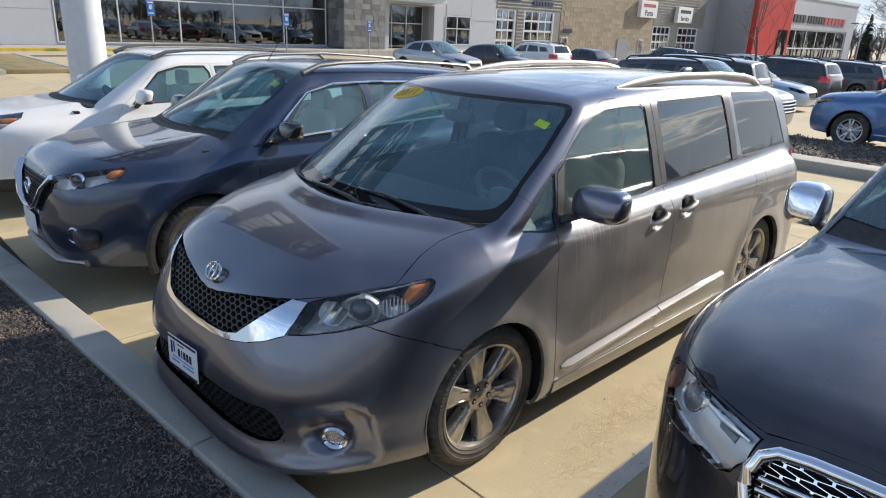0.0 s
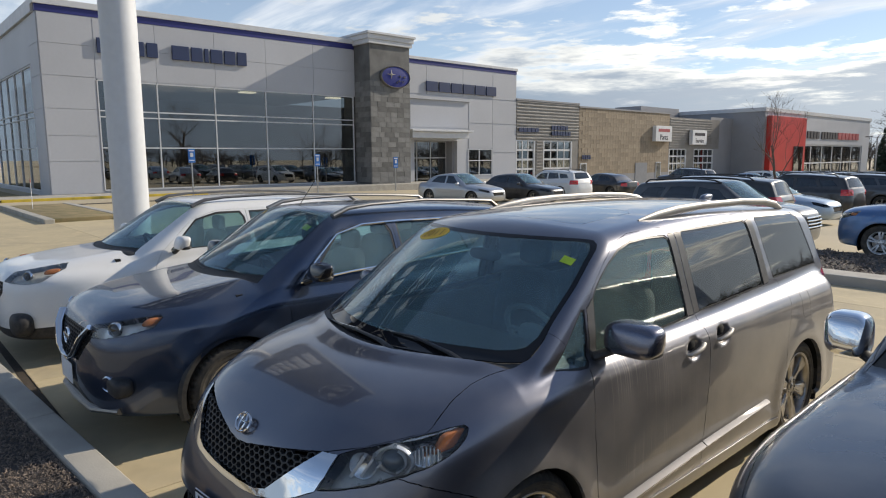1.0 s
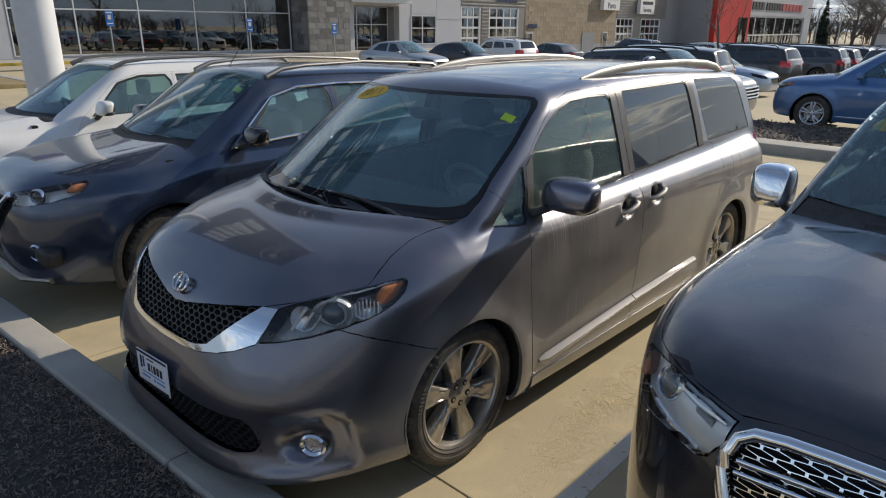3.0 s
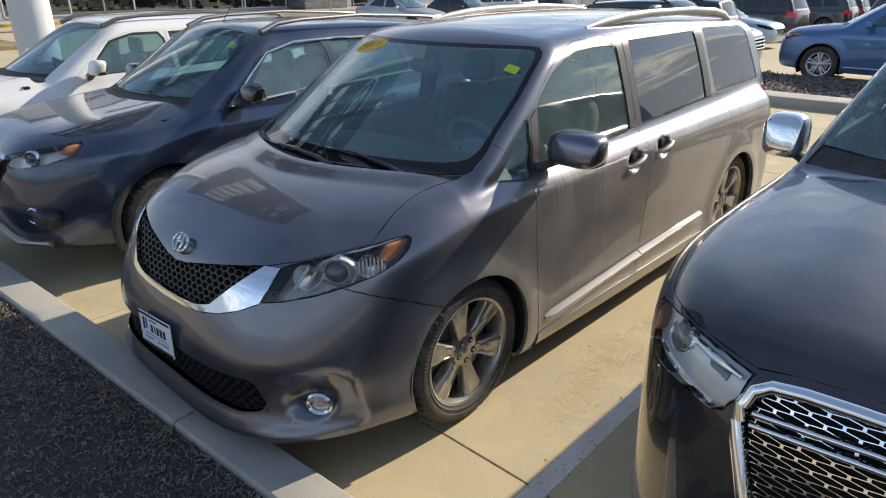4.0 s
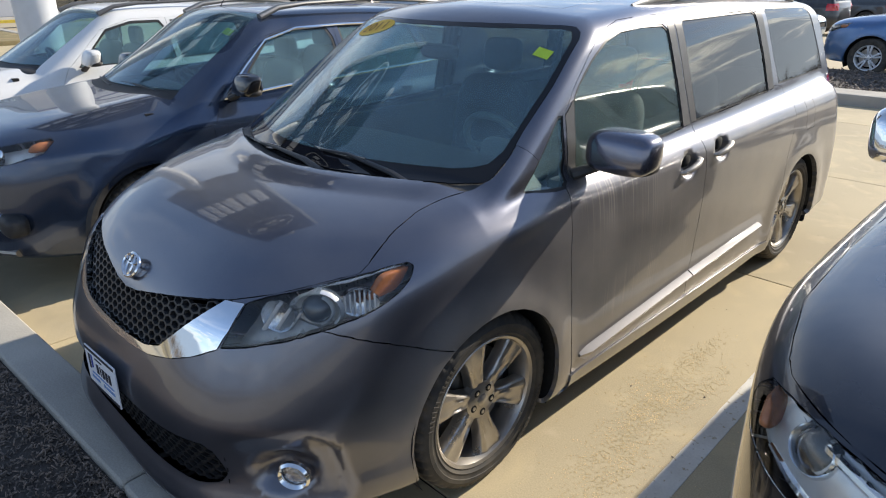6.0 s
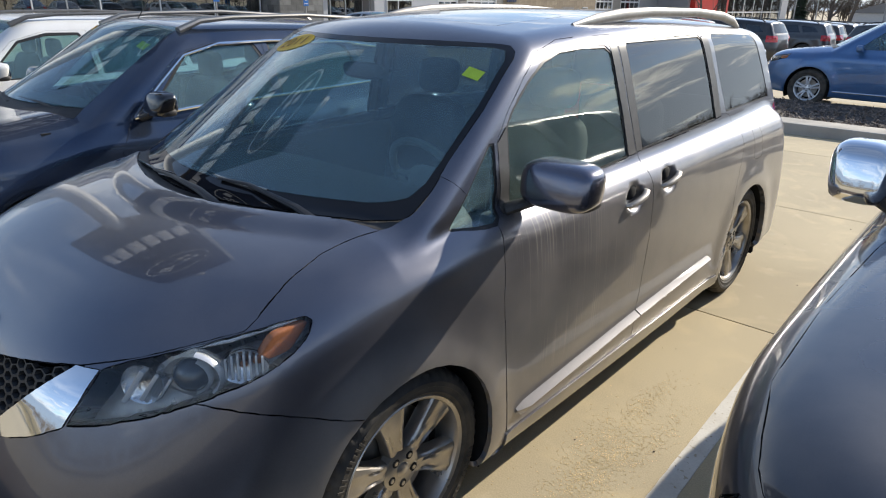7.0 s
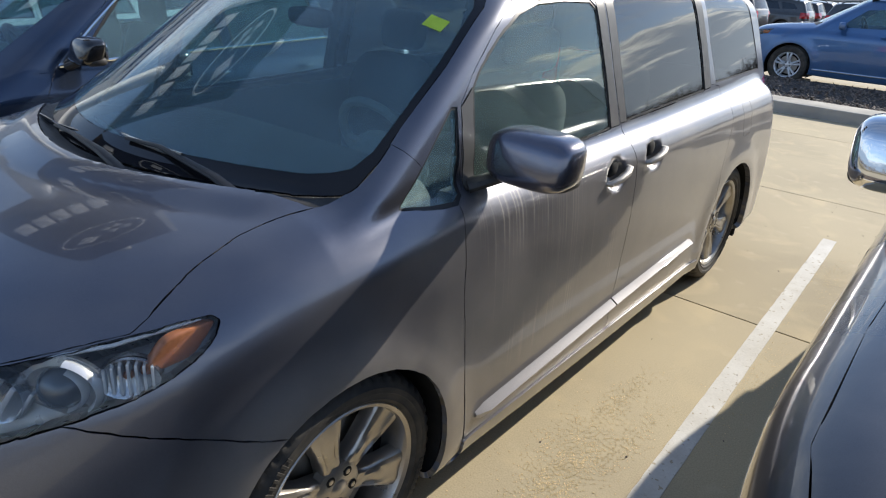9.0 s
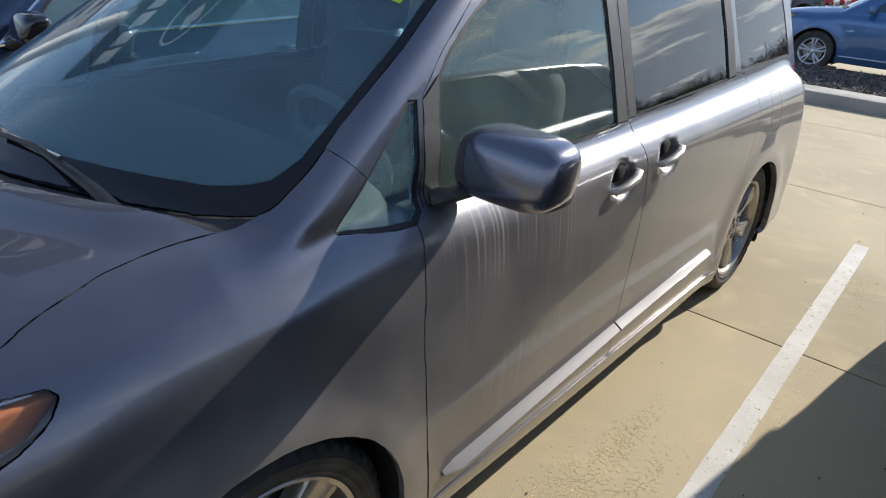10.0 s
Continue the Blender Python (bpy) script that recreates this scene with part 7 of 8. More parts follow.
for u, v, r in ((-0.45, 0.15, 0.42), (0.25, -0.28, 0.2), (0.6, -0.3, 0.2), (0.35, 0.05, 0.2), (0.75, 0.02, 0.2), (0.05, -0.4, 0.16)):
    bm = bmesh.new()
    mm = fm @ Matrix.Translation((u, v, 0.215))
    ring = [bm.verts.new(mm @ Vector(((r if k % 2 == 0 else r * 0.22) * math.cos(math.pi * k / 4), (r if k % 2 == 0 else r * 0.22) * 0.8 * math.sin(math.pi * k / 4), 0.0))) for k in range(8)]
    top = bm.verts.new(mm @ Vector((0, 0, 0.05)))
    for k in range(8):
        bm.faces.new((ring[k], ring[(k + 1) % 8], top))
    part("star", bm, SILVER, oval, smooth=False)


def roller_door(y0, y1, z0, z1, parent, cols=3, rows=5):
    d = link("roller_door", None, parent)
    slab("door_frame", XF - 0.15, XF + 0.02, y0 - 0.15, y0, z0, z1, FRAME_WHITE, d)
    slab("door_frame", XF - 0.15, XF + 0.02, y1, y1 + 0.15, z0, z1, FRAME_WHITE, d)
    for i in range(cols + 1):
        y = y0 + (y1 - y0) * i / cols
        slab("stile", XF - 0.12, XF - 0.03, max(y0, y - 0.06), min(y1, y + 0.06), z0, z1, FRAME_WHITE, d)
    for j in range(rows + 1):
        z = z0 + (z1 - z0) * j / rows
        slab("rail", XF - 0.115, XF - 0.035, y0, y1, z - 0.09, z + 0.09, FRAME_WHITE, d)
    p = slab("pane", XF - 0.09, XF - 0.07, y0, y1, z0, z1, STORE_GLASS, d)
    p.visible_shadow = False
    # a dark sheet stands for the shade inside the bay
    slab("bay_shade", XF - 2.0, XF - 1.9, y0, y1, z0, z1, ROOM, d)


def ribbed(parent, y0, y1, z0, z1, pitch=0.30, x=XF):
    """Horizontal ribs of metal cladding, one long pressed rib each."""
    z = z0
    while z < z1 - 0.05:
        slab("siding_rib", x - 0.01, x + 0.07, y0, y1, z + 0.05, min(z + pitch * 0.62, z1), SIDING, parent, 0.02)
        z += pitch


serv = tagged(thing("service_building", "service wing with metal cladding and tan block wall", "building"), kind="structure")
slab("wall", XF - 0.4, XF, 44.3, 53.7, 3.55, 7.1, SIDING, serv)
slab("wall", XF - 0.4, XF, 47.0, 48.2, B, 3.55, SIDING, serv)
slab("wall", XF - 0.4, XF, 52.65, 53.7, B, 3.55, SIDING, serv)
slab("parapet_cap", XF - 0.5, XF + 0.1, 44.3, 53.7, 7.1, 7.25, GREY_WALL, serv)
ribbed(serv, 44.35, 53.68, 3.6, 7.1)
ribbed(serv, 47.15, 48.15, 0.0, 3.5)
roller_door(44.45, 46.85, -0.9, 3.5, serv)
roller_door(48.35, 52.5, -0.9, 3.5, serv, 4)
slab("wall", XF - 0.4, XF + 0.02, 53.7, 71.35, B, 6.85, TAN, serv)
slab("wall", XF - 0.4, XF + 0.06, 53.7, 71.35, B, 0.1, GREY_WALL, serv)
slab("parapet_cap", XF - 0.5, XF + 0.12, 53.7, 71.35, 6.85, 7.0, GREY_WALL, serv)
slab("wall", XF - 0.4, XF, 71.35, 84.0, 2.85, 6.55, SIDING, serv)
slab("wall", XF - 0.4, XF, 75.5, 77.5, B, 2.85, SIDING, serv)
slab("wall", XF - 0.4, XF, 82.55, 84.0, B, 2.85, GREY_WALL, serv)
ribbed(serv, 71.4, 82.0, 2.9, 6.5)
roller_door(71.6, 75.4, -1.5, 2.8, serv, 4)
roller_door(77.6, 82.4, -1.5, 2.8, serv, 4)
slab("roof", -58, XF - 0.4, 44.3, 88, 6.2, 6.4, GREY_WALL, serv)
slab("wall", -39.5, -38.2, 82.0, 88.2, B, 6.9, GREY_WALL, serv)
# tan blocks stand a little proud of their beds
blk = bpy.data.meshes.new("block")
bm = box_bm(0, 0.022, 0.008, 0.992, 0.008, 0.442, 0.008, 1)
bm.to_mesh(blk)
bm.free()
blk.materials.append(mat("tan_block_face", (0.36, 0.295, 0.215), 0.85, 0, 1.5, 0.2, bump=0.012, bump_scale=9, rand=0.13))
for r in range(15):
    for c in range(17):
        y = 53.75 + c * 1.0 + (0.5 if r % 2 else 0)
        if y + 1 < 71.3:
            o = link("block", blk, serv)
            o.location = (XF + 0.02, y, 0.12 + 0.45 * r)
slab("service_door", XF + 0.02, XF + 0.10, 64.2, 66.6, -1.2, 1.25, mat("grey_door", (0.25, 0.26, 0.28), 0.5, 0, 2, 0.1), serv)
for y in (54.1, 68.6):
    slab("window_frame", XF + 0.02, XF + 0.10, y - 0.1, y + 1.0, -0.7, 1.3, FRAME_WHITE, serv)
    slab("pane", XF + 0.10, XF + 0.11, y, y + 0.9, -0.6, 1.2, STORE_GLASS, serv)
for y, z, w, ws in ((44.6, 4.25, 0.5, 5), (49.3, 4.55, 0.36, 6), (49.3, 4.0, 0.36, 7), (54.2, 1.7, 0.24, 5)):
    sg = thing("wall_sign", "small dark raised lettering blocks over a service door", "sign")
    bars(sg, "sign_block", SIGN_BLUE, y, z, (w,) * ws, 0.42, 0.07, XF + 0.09, 0.05)
for y0, y1, z0, z1, words in ((67.5, 71.0, 3.65, 5.42, "Parts"), (76.0, 79.6, 3.35, 5.12, "Service")):
    sg = thing("hanging_sign", "white boxed sign reading %s" % words, "sign")
    slab("sign_box", XF + 0.08, XF + 0.55, y0, y1, z0, z1, SIGN_WHITE, sg, 0.03)
    yc, zc = (y0 + y1) / 2, (z0 + z1) / 2
    text_part("sign_word", words, 0.85 if words == "Parts" else 0.72, facing((XF + 0.56, yc, zc - 0.42), (1, 0, 0)), INK, sg, 0.01)
    slab("sign_bar", XF + 0.552, XF + 0.57, y0 + 0.5, y1 - 0.5, zc + 0.2, zc + 0.55, SIGN_RED if words == "Parts" else INK, sg)

far = tagged(thing("far_hall_building", "pale grey dealership hall with red entrance front", "building"), kind="structure")
slab("wall", -60, -34.0, 88.2, 88.6, -4, 8.0, GREY_WALL, far)
slab("wall", -34.4, -34.0, 88.6, 101, -4, 8.0, WHITE_WALL, far)
slab("wall", -34.4, -34.0, 101, 128.5, 3.5, 7.7, WHITE_WALL, far)
slab("wall", -34.4, -34.0, 128.5, 132, -4, 7.7, WHITE_WALL, far)
slab("side_wall", -60, -34.4, 131.6, 132, -4, 7.7, WHITE_WALL, far)
slab("parapet_cap", -60, -33.85, 88.1, 132.1, 7.7, 8.2, FRAME_WHITE, far, 0.02)
slab("red_front", -33.98, -33.3, 88.8, 100.8, -4, 7.15, REDP, far, 0.03)
slab("red_opening", -33.29, -33.2, 96.5, 99.8, -2, 3.2, STORE_GLASS, far)
glazing(far, "window_wall", None, (101, 105.5, 110, 114.5, 119, 123.5, 128.4), (-1.6, 0.8, 3.4), -34.2, 0.18)
slab("back_wall", -42, -41.8, 90, 131, -4, 7.0, ROOM, far)
sg = thing("wall_sign", "dark and red raised lettering blocks on the far hall", "sign")
bars(sg, "sign_block", INK, 103.0, 4.4, (1.0,) * 4 + (-0.6,) + (0.9,) * 6, 1.05, 0.25, -33.98)
bars(sg, "sign_block", SIGN_RED, 116.0, 4.4, (1.4,) * 6, 1.05, 0.3, -33.98)
slab("rooftop_unit", -50, -46, 78, 88, 6.4, 8.6, GREY_WALL, far)

# ---- poles, signs, lamps ----
pylon = thing("sign_pylon", "white round pole carrying a dark blue sign panel", "sign")
PX, PY = -8.2, 2.14
part("pole", cyl_bm((PX, PY, -0.2), (PX, PY, 10.2), 0.262, seg=48), POLE_WHITE, pylon)
part("pole_collar", cyl_bm((PX, PY, 0.0), (PX, PY, 0.10), 0.33, 0.32, seg=48), FRAME_WHITE, pylon)
part("sign_panel", box_bm(PX - 0.25, PX + 0.33, PY - 1.45, PY + 1.45, 4.95, 9.7, 0.04), mat("sign_panel_navy", (0.012, 0.016, 0.035), 0.3, 0, 0.6, 0.2), pylon)
part("sign_edge", box_bm(PX - 0.22, PX + 0.36, PY + 1.45, PY + 1.62, 4.95, 9.7, 0.03), POLE_WHITE, pylon)
for k in range(6):
    part("sign_block", box_bm(PX + 0.33, PX + 0.36, PY - 1.27 + 0.43 * k, PY - 1.27 + 0.43 * k + 0.34, 5.35, 5.85, 0.008), SIGN_WHITE, pylon)
pf = facing((PX + 0.33, PY, 7.6), (1, 0, 0))
part("sign_oval", ring_bm(1.15, 0.72, 0.06, 0.03, pf, 48), SIGN_WHITE, pylon)
for u, v, r in ((-0.45, 0.12, 0.36), (0.2, -0.25, 0.17), (0.5, -0.27, 0.17), (0.3, 0.05, 0.17), (0.68, 0.02, 0.17)):
    part("sign_star", ring_bm(r, r * 0.8, r * 0.95, 0.03, pf @ Matrix.Translation((u, v, 0)), 4), SIGN_WHITE, pylon, smooth=False)


def street_lamp(x, y, z, h, arms, label, r=0.09):
    s = thing("lot_lamp", label, "lamp", "lot lamps")
    part("lamp_pole", cyl_bm((x, y, z), (x, y, z + h), r, r * 0.7, 12), STEEL, s)
    part("lamp_foot", cyl_bm((x, y, z - 0.5), (x, y, z + 0.7), 0.26, 0.24, 16), KERB_MAT, s)
    for a in arms:
        c, q = math.cos(radians(a)), math.sin(radians(a))
        part("lamp_arm", tube_bm([(x, y, z + h - 0.1), (x + 0.9 * c, y + 0.9 * q, z + h)], 0.05, 8), STEEL, s)
        bm = blob_bm((0, 0, 0), (0.55, 0.22, 0.07), 0.4)
        bm.transform(pose(x + 1.2 * c, y + 1.2 * q, z + h + 0.02, 0, 0, a))
        part("lamp_head", bm, DARK_ALLOY, s)
    return s


street_lamp(-6.2, 52.5, fall(52.5), 10.6, (230, 50), "tall galvanised lot lamp with two heads", 0.16)
street_lamp(-29.4, 119.5, fall(119), 6.8, (215, 35), "slim far lot lamp", 0.12)
street_lamp(-34.6, 155, fall(150), 6.8, (215, 35), "slim far lot lamp beside the conifer", 0.12)
street_lamp(24, -30, 0, 10, (0, 180), "tall lot lamp across the drive", 0.12)
street_lamp(30, 22, -0.2, 10, (0, 180), "tall lot lamp between the car rows", 0.12)
for y, z1 in ((12.8, 2.55), (20.7, 2.25), (26.9, 2.05)):
    s = thing("parking_sign", "blue accessible parking sign on a steel post", "sign", "parking signs")
    part("post", box_bm(-33.53, -33.47, y - 0.03, y + 0.03, -0.6, z1, 0.005), STEEL, s, smooth=False)
    part("sign_plate", box_bm(-33.47, -33.45, y - 0.19, y + 0.19, z1 - 0.75, z1, 0.02), HC_BLUE, s, smooth=False)
    part("sign_symbol", board_bm(0.16, 0.22, 0.012, facing((-33.449, y, z1 - 0.32), (1, 0, 0)), 0.03), SIGN_WHITE, s, smooth=False)
    part("sign_line", board_bm(0.28, 0.05, 0.012, facing((-33.449, y, z1 - 0.10), (1, 0, 0))), SIGN_WHITE, s, smooth=False)
    part("sign_line", board_bm(0.28, 0.04, 0.012, facing((-33.449, y, z1 - 0.62), (1, 0, 0))), SIGN_WHITE, s, smooth=False)
isl = tagged(part("grass_island", box_bm(-29.5, -21.5, 3.6, 5.6, -0.1, 0.14, 0.05), GRASS), "dry grass island with pale kerb", "island", kind="structure")
slab("island_kerb", -29.8, -21.2, 3.3, 3.6, -0.1, 0.15, KERB_MAT, None, 0.03, kind="structure")
slab("island_kerb", -29.8, -21.2, 5.6, 5.9, -0.1, 0.15, KERB_MAT, None, 0.03, kind="structure")
slab("hall_walk", -37.9, -34.6, -2, 45, -1.0, 0.10, KERB_MAT, None, 0.02, kind="structure")
slab("yellow_kerb", -34.598, -34.4, 4.0, 14, -1.0, 0.12, YELLOW_PAINT, None, 0.02, kind="structure")
slab("planting_strip", -60, -34.6, -14, 5.5, -1.0, 0.09, GRASS, None, kind="structure")
for x, y in ((-27.0, 4.0), (-34.0, 8.9), (-4.15, -0.42)):
    s = thing("marker_stake", "thin white marker stake with a red tip", "stake", "marker stakes")
    part("rod", cyl_bm((x, y, 0.05), (x - 0.03, y, 1.15), 0.012, seg=8), SIGN_WHITE, s)
    part("tip", cyl_bm((x - 0.03, y, 1.15), (x - 0.033, y, 1.27), 0.018, seg=8), SIGN_RED, s)


# ---- trees ----
def bare_tree(x, y, z, h, r, seed, label, spread=0.55, depth=5, low=0.35, m=BARK):
    """A leafless tree: a tapered trunk, limbs forking down to twigs."""
    rnd = random.Random(seed)
    t = thing("bare_tree", label, "tree", "bare trees")
    trunk, crown = bmesh.new(), bmesh.new()

    def limb(p, d, ln, rad, lev):
        pts, q, dd = [p], p.copy(), d.copy()
        k = 4 if lev < 2 else 3
        for i in range(k):
            dd = (dd + Vector((rnd.uniform(-1, 1), rnd.uniform(-1, 1), rnd.uniform(-0.3, 0.6))) * 0.16).normalized()
            q = q + dd * ln / k
            pts.append(q.copy())
        radii = [rad * (1 - 0.55 * i / k) for i in range(k + 1)]
        tube_bm(pts, radii, 8 if lev == 0 else (5 if lev < 3 else 3), trunk if lev == 0 else crown)
        if lev >= depth:
            return
        for i in range(rnd.randint(3, 4) + (depth > 4) if lev else 6 + 2 * (depth > 4)):
            f = rnd.uniform(low if lev == 0 else 0.3, 1.0)
            b = pts[min(k, int(f * k))].lerp(pts[min(k, int(f * k) + 1)], f * k - int(f * k))
            a = rnd.uniform(0, 2 * math.pi)
            side = Vector((math.cos(a), math.sin(a), rnd.uniform(-0.1, 0.5)))
            nd = (dd * (1 - spread) + side * spread).normalized()
            limb(b, nd, ln * rnd.uniform(0.5, 0.75), max(rad * 0.40 * (1.1 - 0.4 * f), 0.005 if h < 10 else 0.022), lev + 1)
    limb(Vector((x, y, z)), Vector((0, 0, 1)), h * 0.55, r, 0)
    part("trunk", trunk, m, t)
    part("crown", crown, TWIG, t, smooth=False)
    return t


bare_tree(-12.5, 38.5, fall(38) - 0.1, 6.0, 0.10, 4, "slender bare young tree on a lot island", 0.42, 4, 0.25)
for i, (x, y, h) in enumerate(((-32, 172, 25), (-22, 158, 25), (-14, 165, 25), (-40, 190, 20), (-6, 175, 25))):
    bare_tree(x, y, -3.2, h, 0.42, 20 + i, "tall bare oak behind the lot", 0.60, 5, 0.2)
for i, (x, y, h) in enumerate(((14, -58, 13), (34, -50, 12), (62, 12, 14), (50, 46, 13), (-2, -66, 12))):
    bare_tree(x, y, -0.3, h, 0.35, 40 + i, "bare tree beyond the lot", 0.6, 4, 0.2)


def conifer(x, y, z, h):
    t = thing("conifer", "dark green pointed conifer behind the far hall", "tree")
    part("trunk", cyl_bm((x, y, z), (x, y, z + h), 0.22, 0.03, 8), BARK, t)
    rnd = random.Random(7)
    bm = bmesh.new()
    for k in range(520):
        f = rnd.random() ** 0.8
        a = rnd.uniform(0, 2 * math.pi)
        ln = (1 - f) * h * 0.24 * rnd.uniform(0.6, 1.1) + 0.25
        b = Vector((x, y, z + 0.8 + f * (h - 1)))
        e = b + Vector((math.cos(a) * ln, math.sin(a) * ln, -ln * 0.25))
        w = Vector((-math.sin(a), math.cos(a), 0)) * ln * 0.22
        v = [bm.verts.new(c) for c in (b, b.lerp(e, 0.55) + w, e, b.lerp(e, 0.55) - w, b.lerp(e, 0.5) + Vector((0, 0, 0.12)))]
        for q in ((0, 1, 4), (1, 2, 4), (2, 3, 4), (3, 0, 4)):
            bm.faces.new([v[i] for i in q])
    part("crown", bm, CONIFER, t, smooth=False)


conifer(-42, 172, -3.4, 11.5)
conifer(-45, 182, -3.4, 9.5)


def far_woods(name, pts, h, label, seed, gap=3.2, rows=3):
    """A distant bare wood: rows of trunks whose many twigs fan out into rounded, open crowns."""
    rng = np.random.default_rng(seed)
    V, F = [], []

    def spike(p, q, w):
        d = np.array(q) - np.array(p)
        side = np.cross(d, rng.normal(0, 1, 3))
        side *= w / max(np.linalg.norm(side), 1e-6)
        b = len(V)
        V.extend((tuple(p - side), tuple(p + side), tuple(q)))
        F.append((b, b + 1, b + 2))
    for (x0, y0), (x1, y1) in zip(pts, pts[1:]):
        ln = math.hypot(x1 - x0, y1 - y0)
        for k in range(int(ln / gap) * rows):
            t = rng.random()
            x, y = x0 + (x1 - x0) * t + rng.normal(0, 5), y0 + (y1 - y0) * t + rng.normal(0, 5)
            hh = h * rng.uniform(0.55, 1.0) * (0.85 + 0.15 * math.sin(x * 0.13) * math.cos(y * 0.11))
            foot = np.array((x, y, fall(y) - 0.3))
            spike(foot, foot + (rng.normal(0, 0.3), rng.normal(0, 0.3), hh * 0.9), 0.16)
            for _ in range(12):
                a = foot + (0, 0, hh * rng.uniform(0.15, 0.6))
                g = rng.normal(0, 1, 3) * (0.20, 0.20, 0.16) * hh
                b = foot + (0, 0, hh * 0.66) + g
                spike(a, b, 0.10)
                for _ in range(7):
                    spike(a + (b - a) * rng.uniform(0.4, 1.0), b + rng.normal(0, 1, 3) * (0.10, 0.10, 0.10) * hh, 0.05)
    tagged(raw(name, V, F, TWIG, smooth=False), label, "trees", kind="stuff")


far_woods("far_woods", [(-90, 190), (-20, 205), (60, 190), (120, 120)], 13.0, "grey-brown bare wood behind the far lot", 3, 1.5)
far_woods("near_woods", [(110, 90), (120, 0), (90, -70), (20, -110), (-60, -110), (-120, -60)], 10.0, "bare wood beyond the road", 5, 2.4, 3)
house = thing("far_house", "low pale house among the far trees", "house")
slab("wall", -33, -20, 178, 186, -4, 0.6, SIGN_WHITE, house)
part("roof", slab_bm([(-33.6, 0.6), (-19.4, 0.6), (-26.5, 2.9)], 177.5, 186.5, "xz"), GREY_WALL, house, smooth=False)
slab("road", -200, 200, -33, -25, -0.02, -0.004, mat("asphalt", (0.05, 0.05, 0.052), 0.9, 0, 1.0, 0.3, bump=0.002, bump_scale=80), None, kind="structure")
slab("verge", -200, 200, -25, -16, -0.02, 0.02, GRASS, None, kind="structure")
slab("verge", -200, 200, -95, -33, -0.02, 0.02, GRASS, None, kind="structure")


# ---- details of the neighbouring cars ----
def rails(car, x, y0, y1, z, m, s_h=0.05):
    for s in (1, -1):
        part("roof_rail", tube_bm([(x * s, y0, z - 0.03), (x * s, y0 + 0.16, z + s_h * 0.6), (x * s, y0 + 0.4, z + s_h), (x * s, (y0 + y1) / 2, z + s_h + 0.012), (x * s, y1 - 0.4, z + s_h - 0.02), (x * s, y1 - 0.12, z + s_h * 0.2), (x * s, y1, z - 0.07)], [0.03, 0.028, 0.022, 0.02, 0.022, 0.026, 0.03], 10, flat=0.75), m, car)


def cabin(car, S, y, zb, w, m=SEAT, wheel_x=0.37):
    part("dashboard", blob_bm((0, y - 0.62, zb - 0.10), (w * 0.95, 0.28, 0.12), 0.5), DASH, car)
    # cabin shade is put into the near-black floor and firewall
    part("cabin_floor", box_bm(-w, w, y - 0.9, S["length"] - 0.5, 0.30, 0.36), VOID, car, smooth=False)
    part("firewall", box_bm(-w, w, y - 0.95, y - 0.9, 0.32, zb - 0.06), VOID, car, smooth=False)
    steering_wheel((wheel_x, y - 0.42, zb - 0.02), 0.18, radians(25), DASH, car)
    for sx in (0.36, -0.36):
        for dy in (0.0, 0.85):
            part("seat_back", blob_bm((sx, y + 0.28 + dy, zb - 0.18), (0.23, 0.08, 0.32), 0.45, shear=(0, 0.22)), m, car)
            part("headrest", blob_bm((sx, y + 0.37 + dy, zb + 0.22), (0.12, 0.05, 0.09), 0.5), m, car)


def lamp_inside(car, c, n, amber, r=0.04):
    for s in (1, -1):
        f = facing((c[0] * s, c[1], c[2]), (n[0] * s, n[1], n[2]))
        p = part("projector", disc_bm(r, r, 0.015, f, 24, 0.015), GLOSS_BLACK, car)
        part("projector_ring", ring_bm(r * 1.45, r * 1.3, r * 0.35, 0.025, f), CHROME, p)
        part("turn_lamp", blob_bm((amber[0] * s, amber[1], amber[2]), (0.02, 0.07, 0.028), 0.7, shear=(0, 0.7)), AMBER, car, "amber turn lamp")


def fog(car, c, n, r=0.045):
    for s in (1, -1):
        f = facing((c[0] * s, c[1], c[2]), (n[0] * s, n[1], n[2]))
        g = part("fog_lamp", ring_bm(r * 1.3, r * 1.15, r * 0.35, 0.02, f), CHROME, car)
        part("fog_lens", disc_bm(r, r * 0.9, 0.006, f, 24, 0.006), LENS, g)
        part("fog_back", disc_bm(r, r * 0.9, 0.001, f @ Matrix.Translation((0, 0, -0.01)), 24), REFLECTOR, g)


def trim_line(name, car, pts, r, m, both=True):
    for s in ((1, -1) if both else (1,)):
        part(name, tube_bm([(x * s, y, z) for x, y, z in pts], r, 6), m, car)


def arch_trim(car, S, x, m, w=0.05):
    for cy, cz, r in S["arches"]:
        for s in (1, -1):
            bm = bmesh.new()
            prev = None
            for k in range(25):
                a = radians(-18 + 216 * k / 24)
                c, q = math.cos(a), math.sin(a)
                row = [bm.verts.new((xx * s, cy + rr * c, cz + rr * q)) for xx, rr in ((x - 0.06, r - 0.004), (x + 0.012, r - 0.004), (x + 0.014, r + w * 0.6), (x - 0.012, r + w))]
                if prev:
                    for i in range(3):
                        bm.faces.new((prev[i], prev[i + 1], row[i + 1], row[i]))
                prev = row
            bmesh.ops.recalc_face_normals(bm, faces=bm.faces)
            part("arch_trim", bm, m, car)


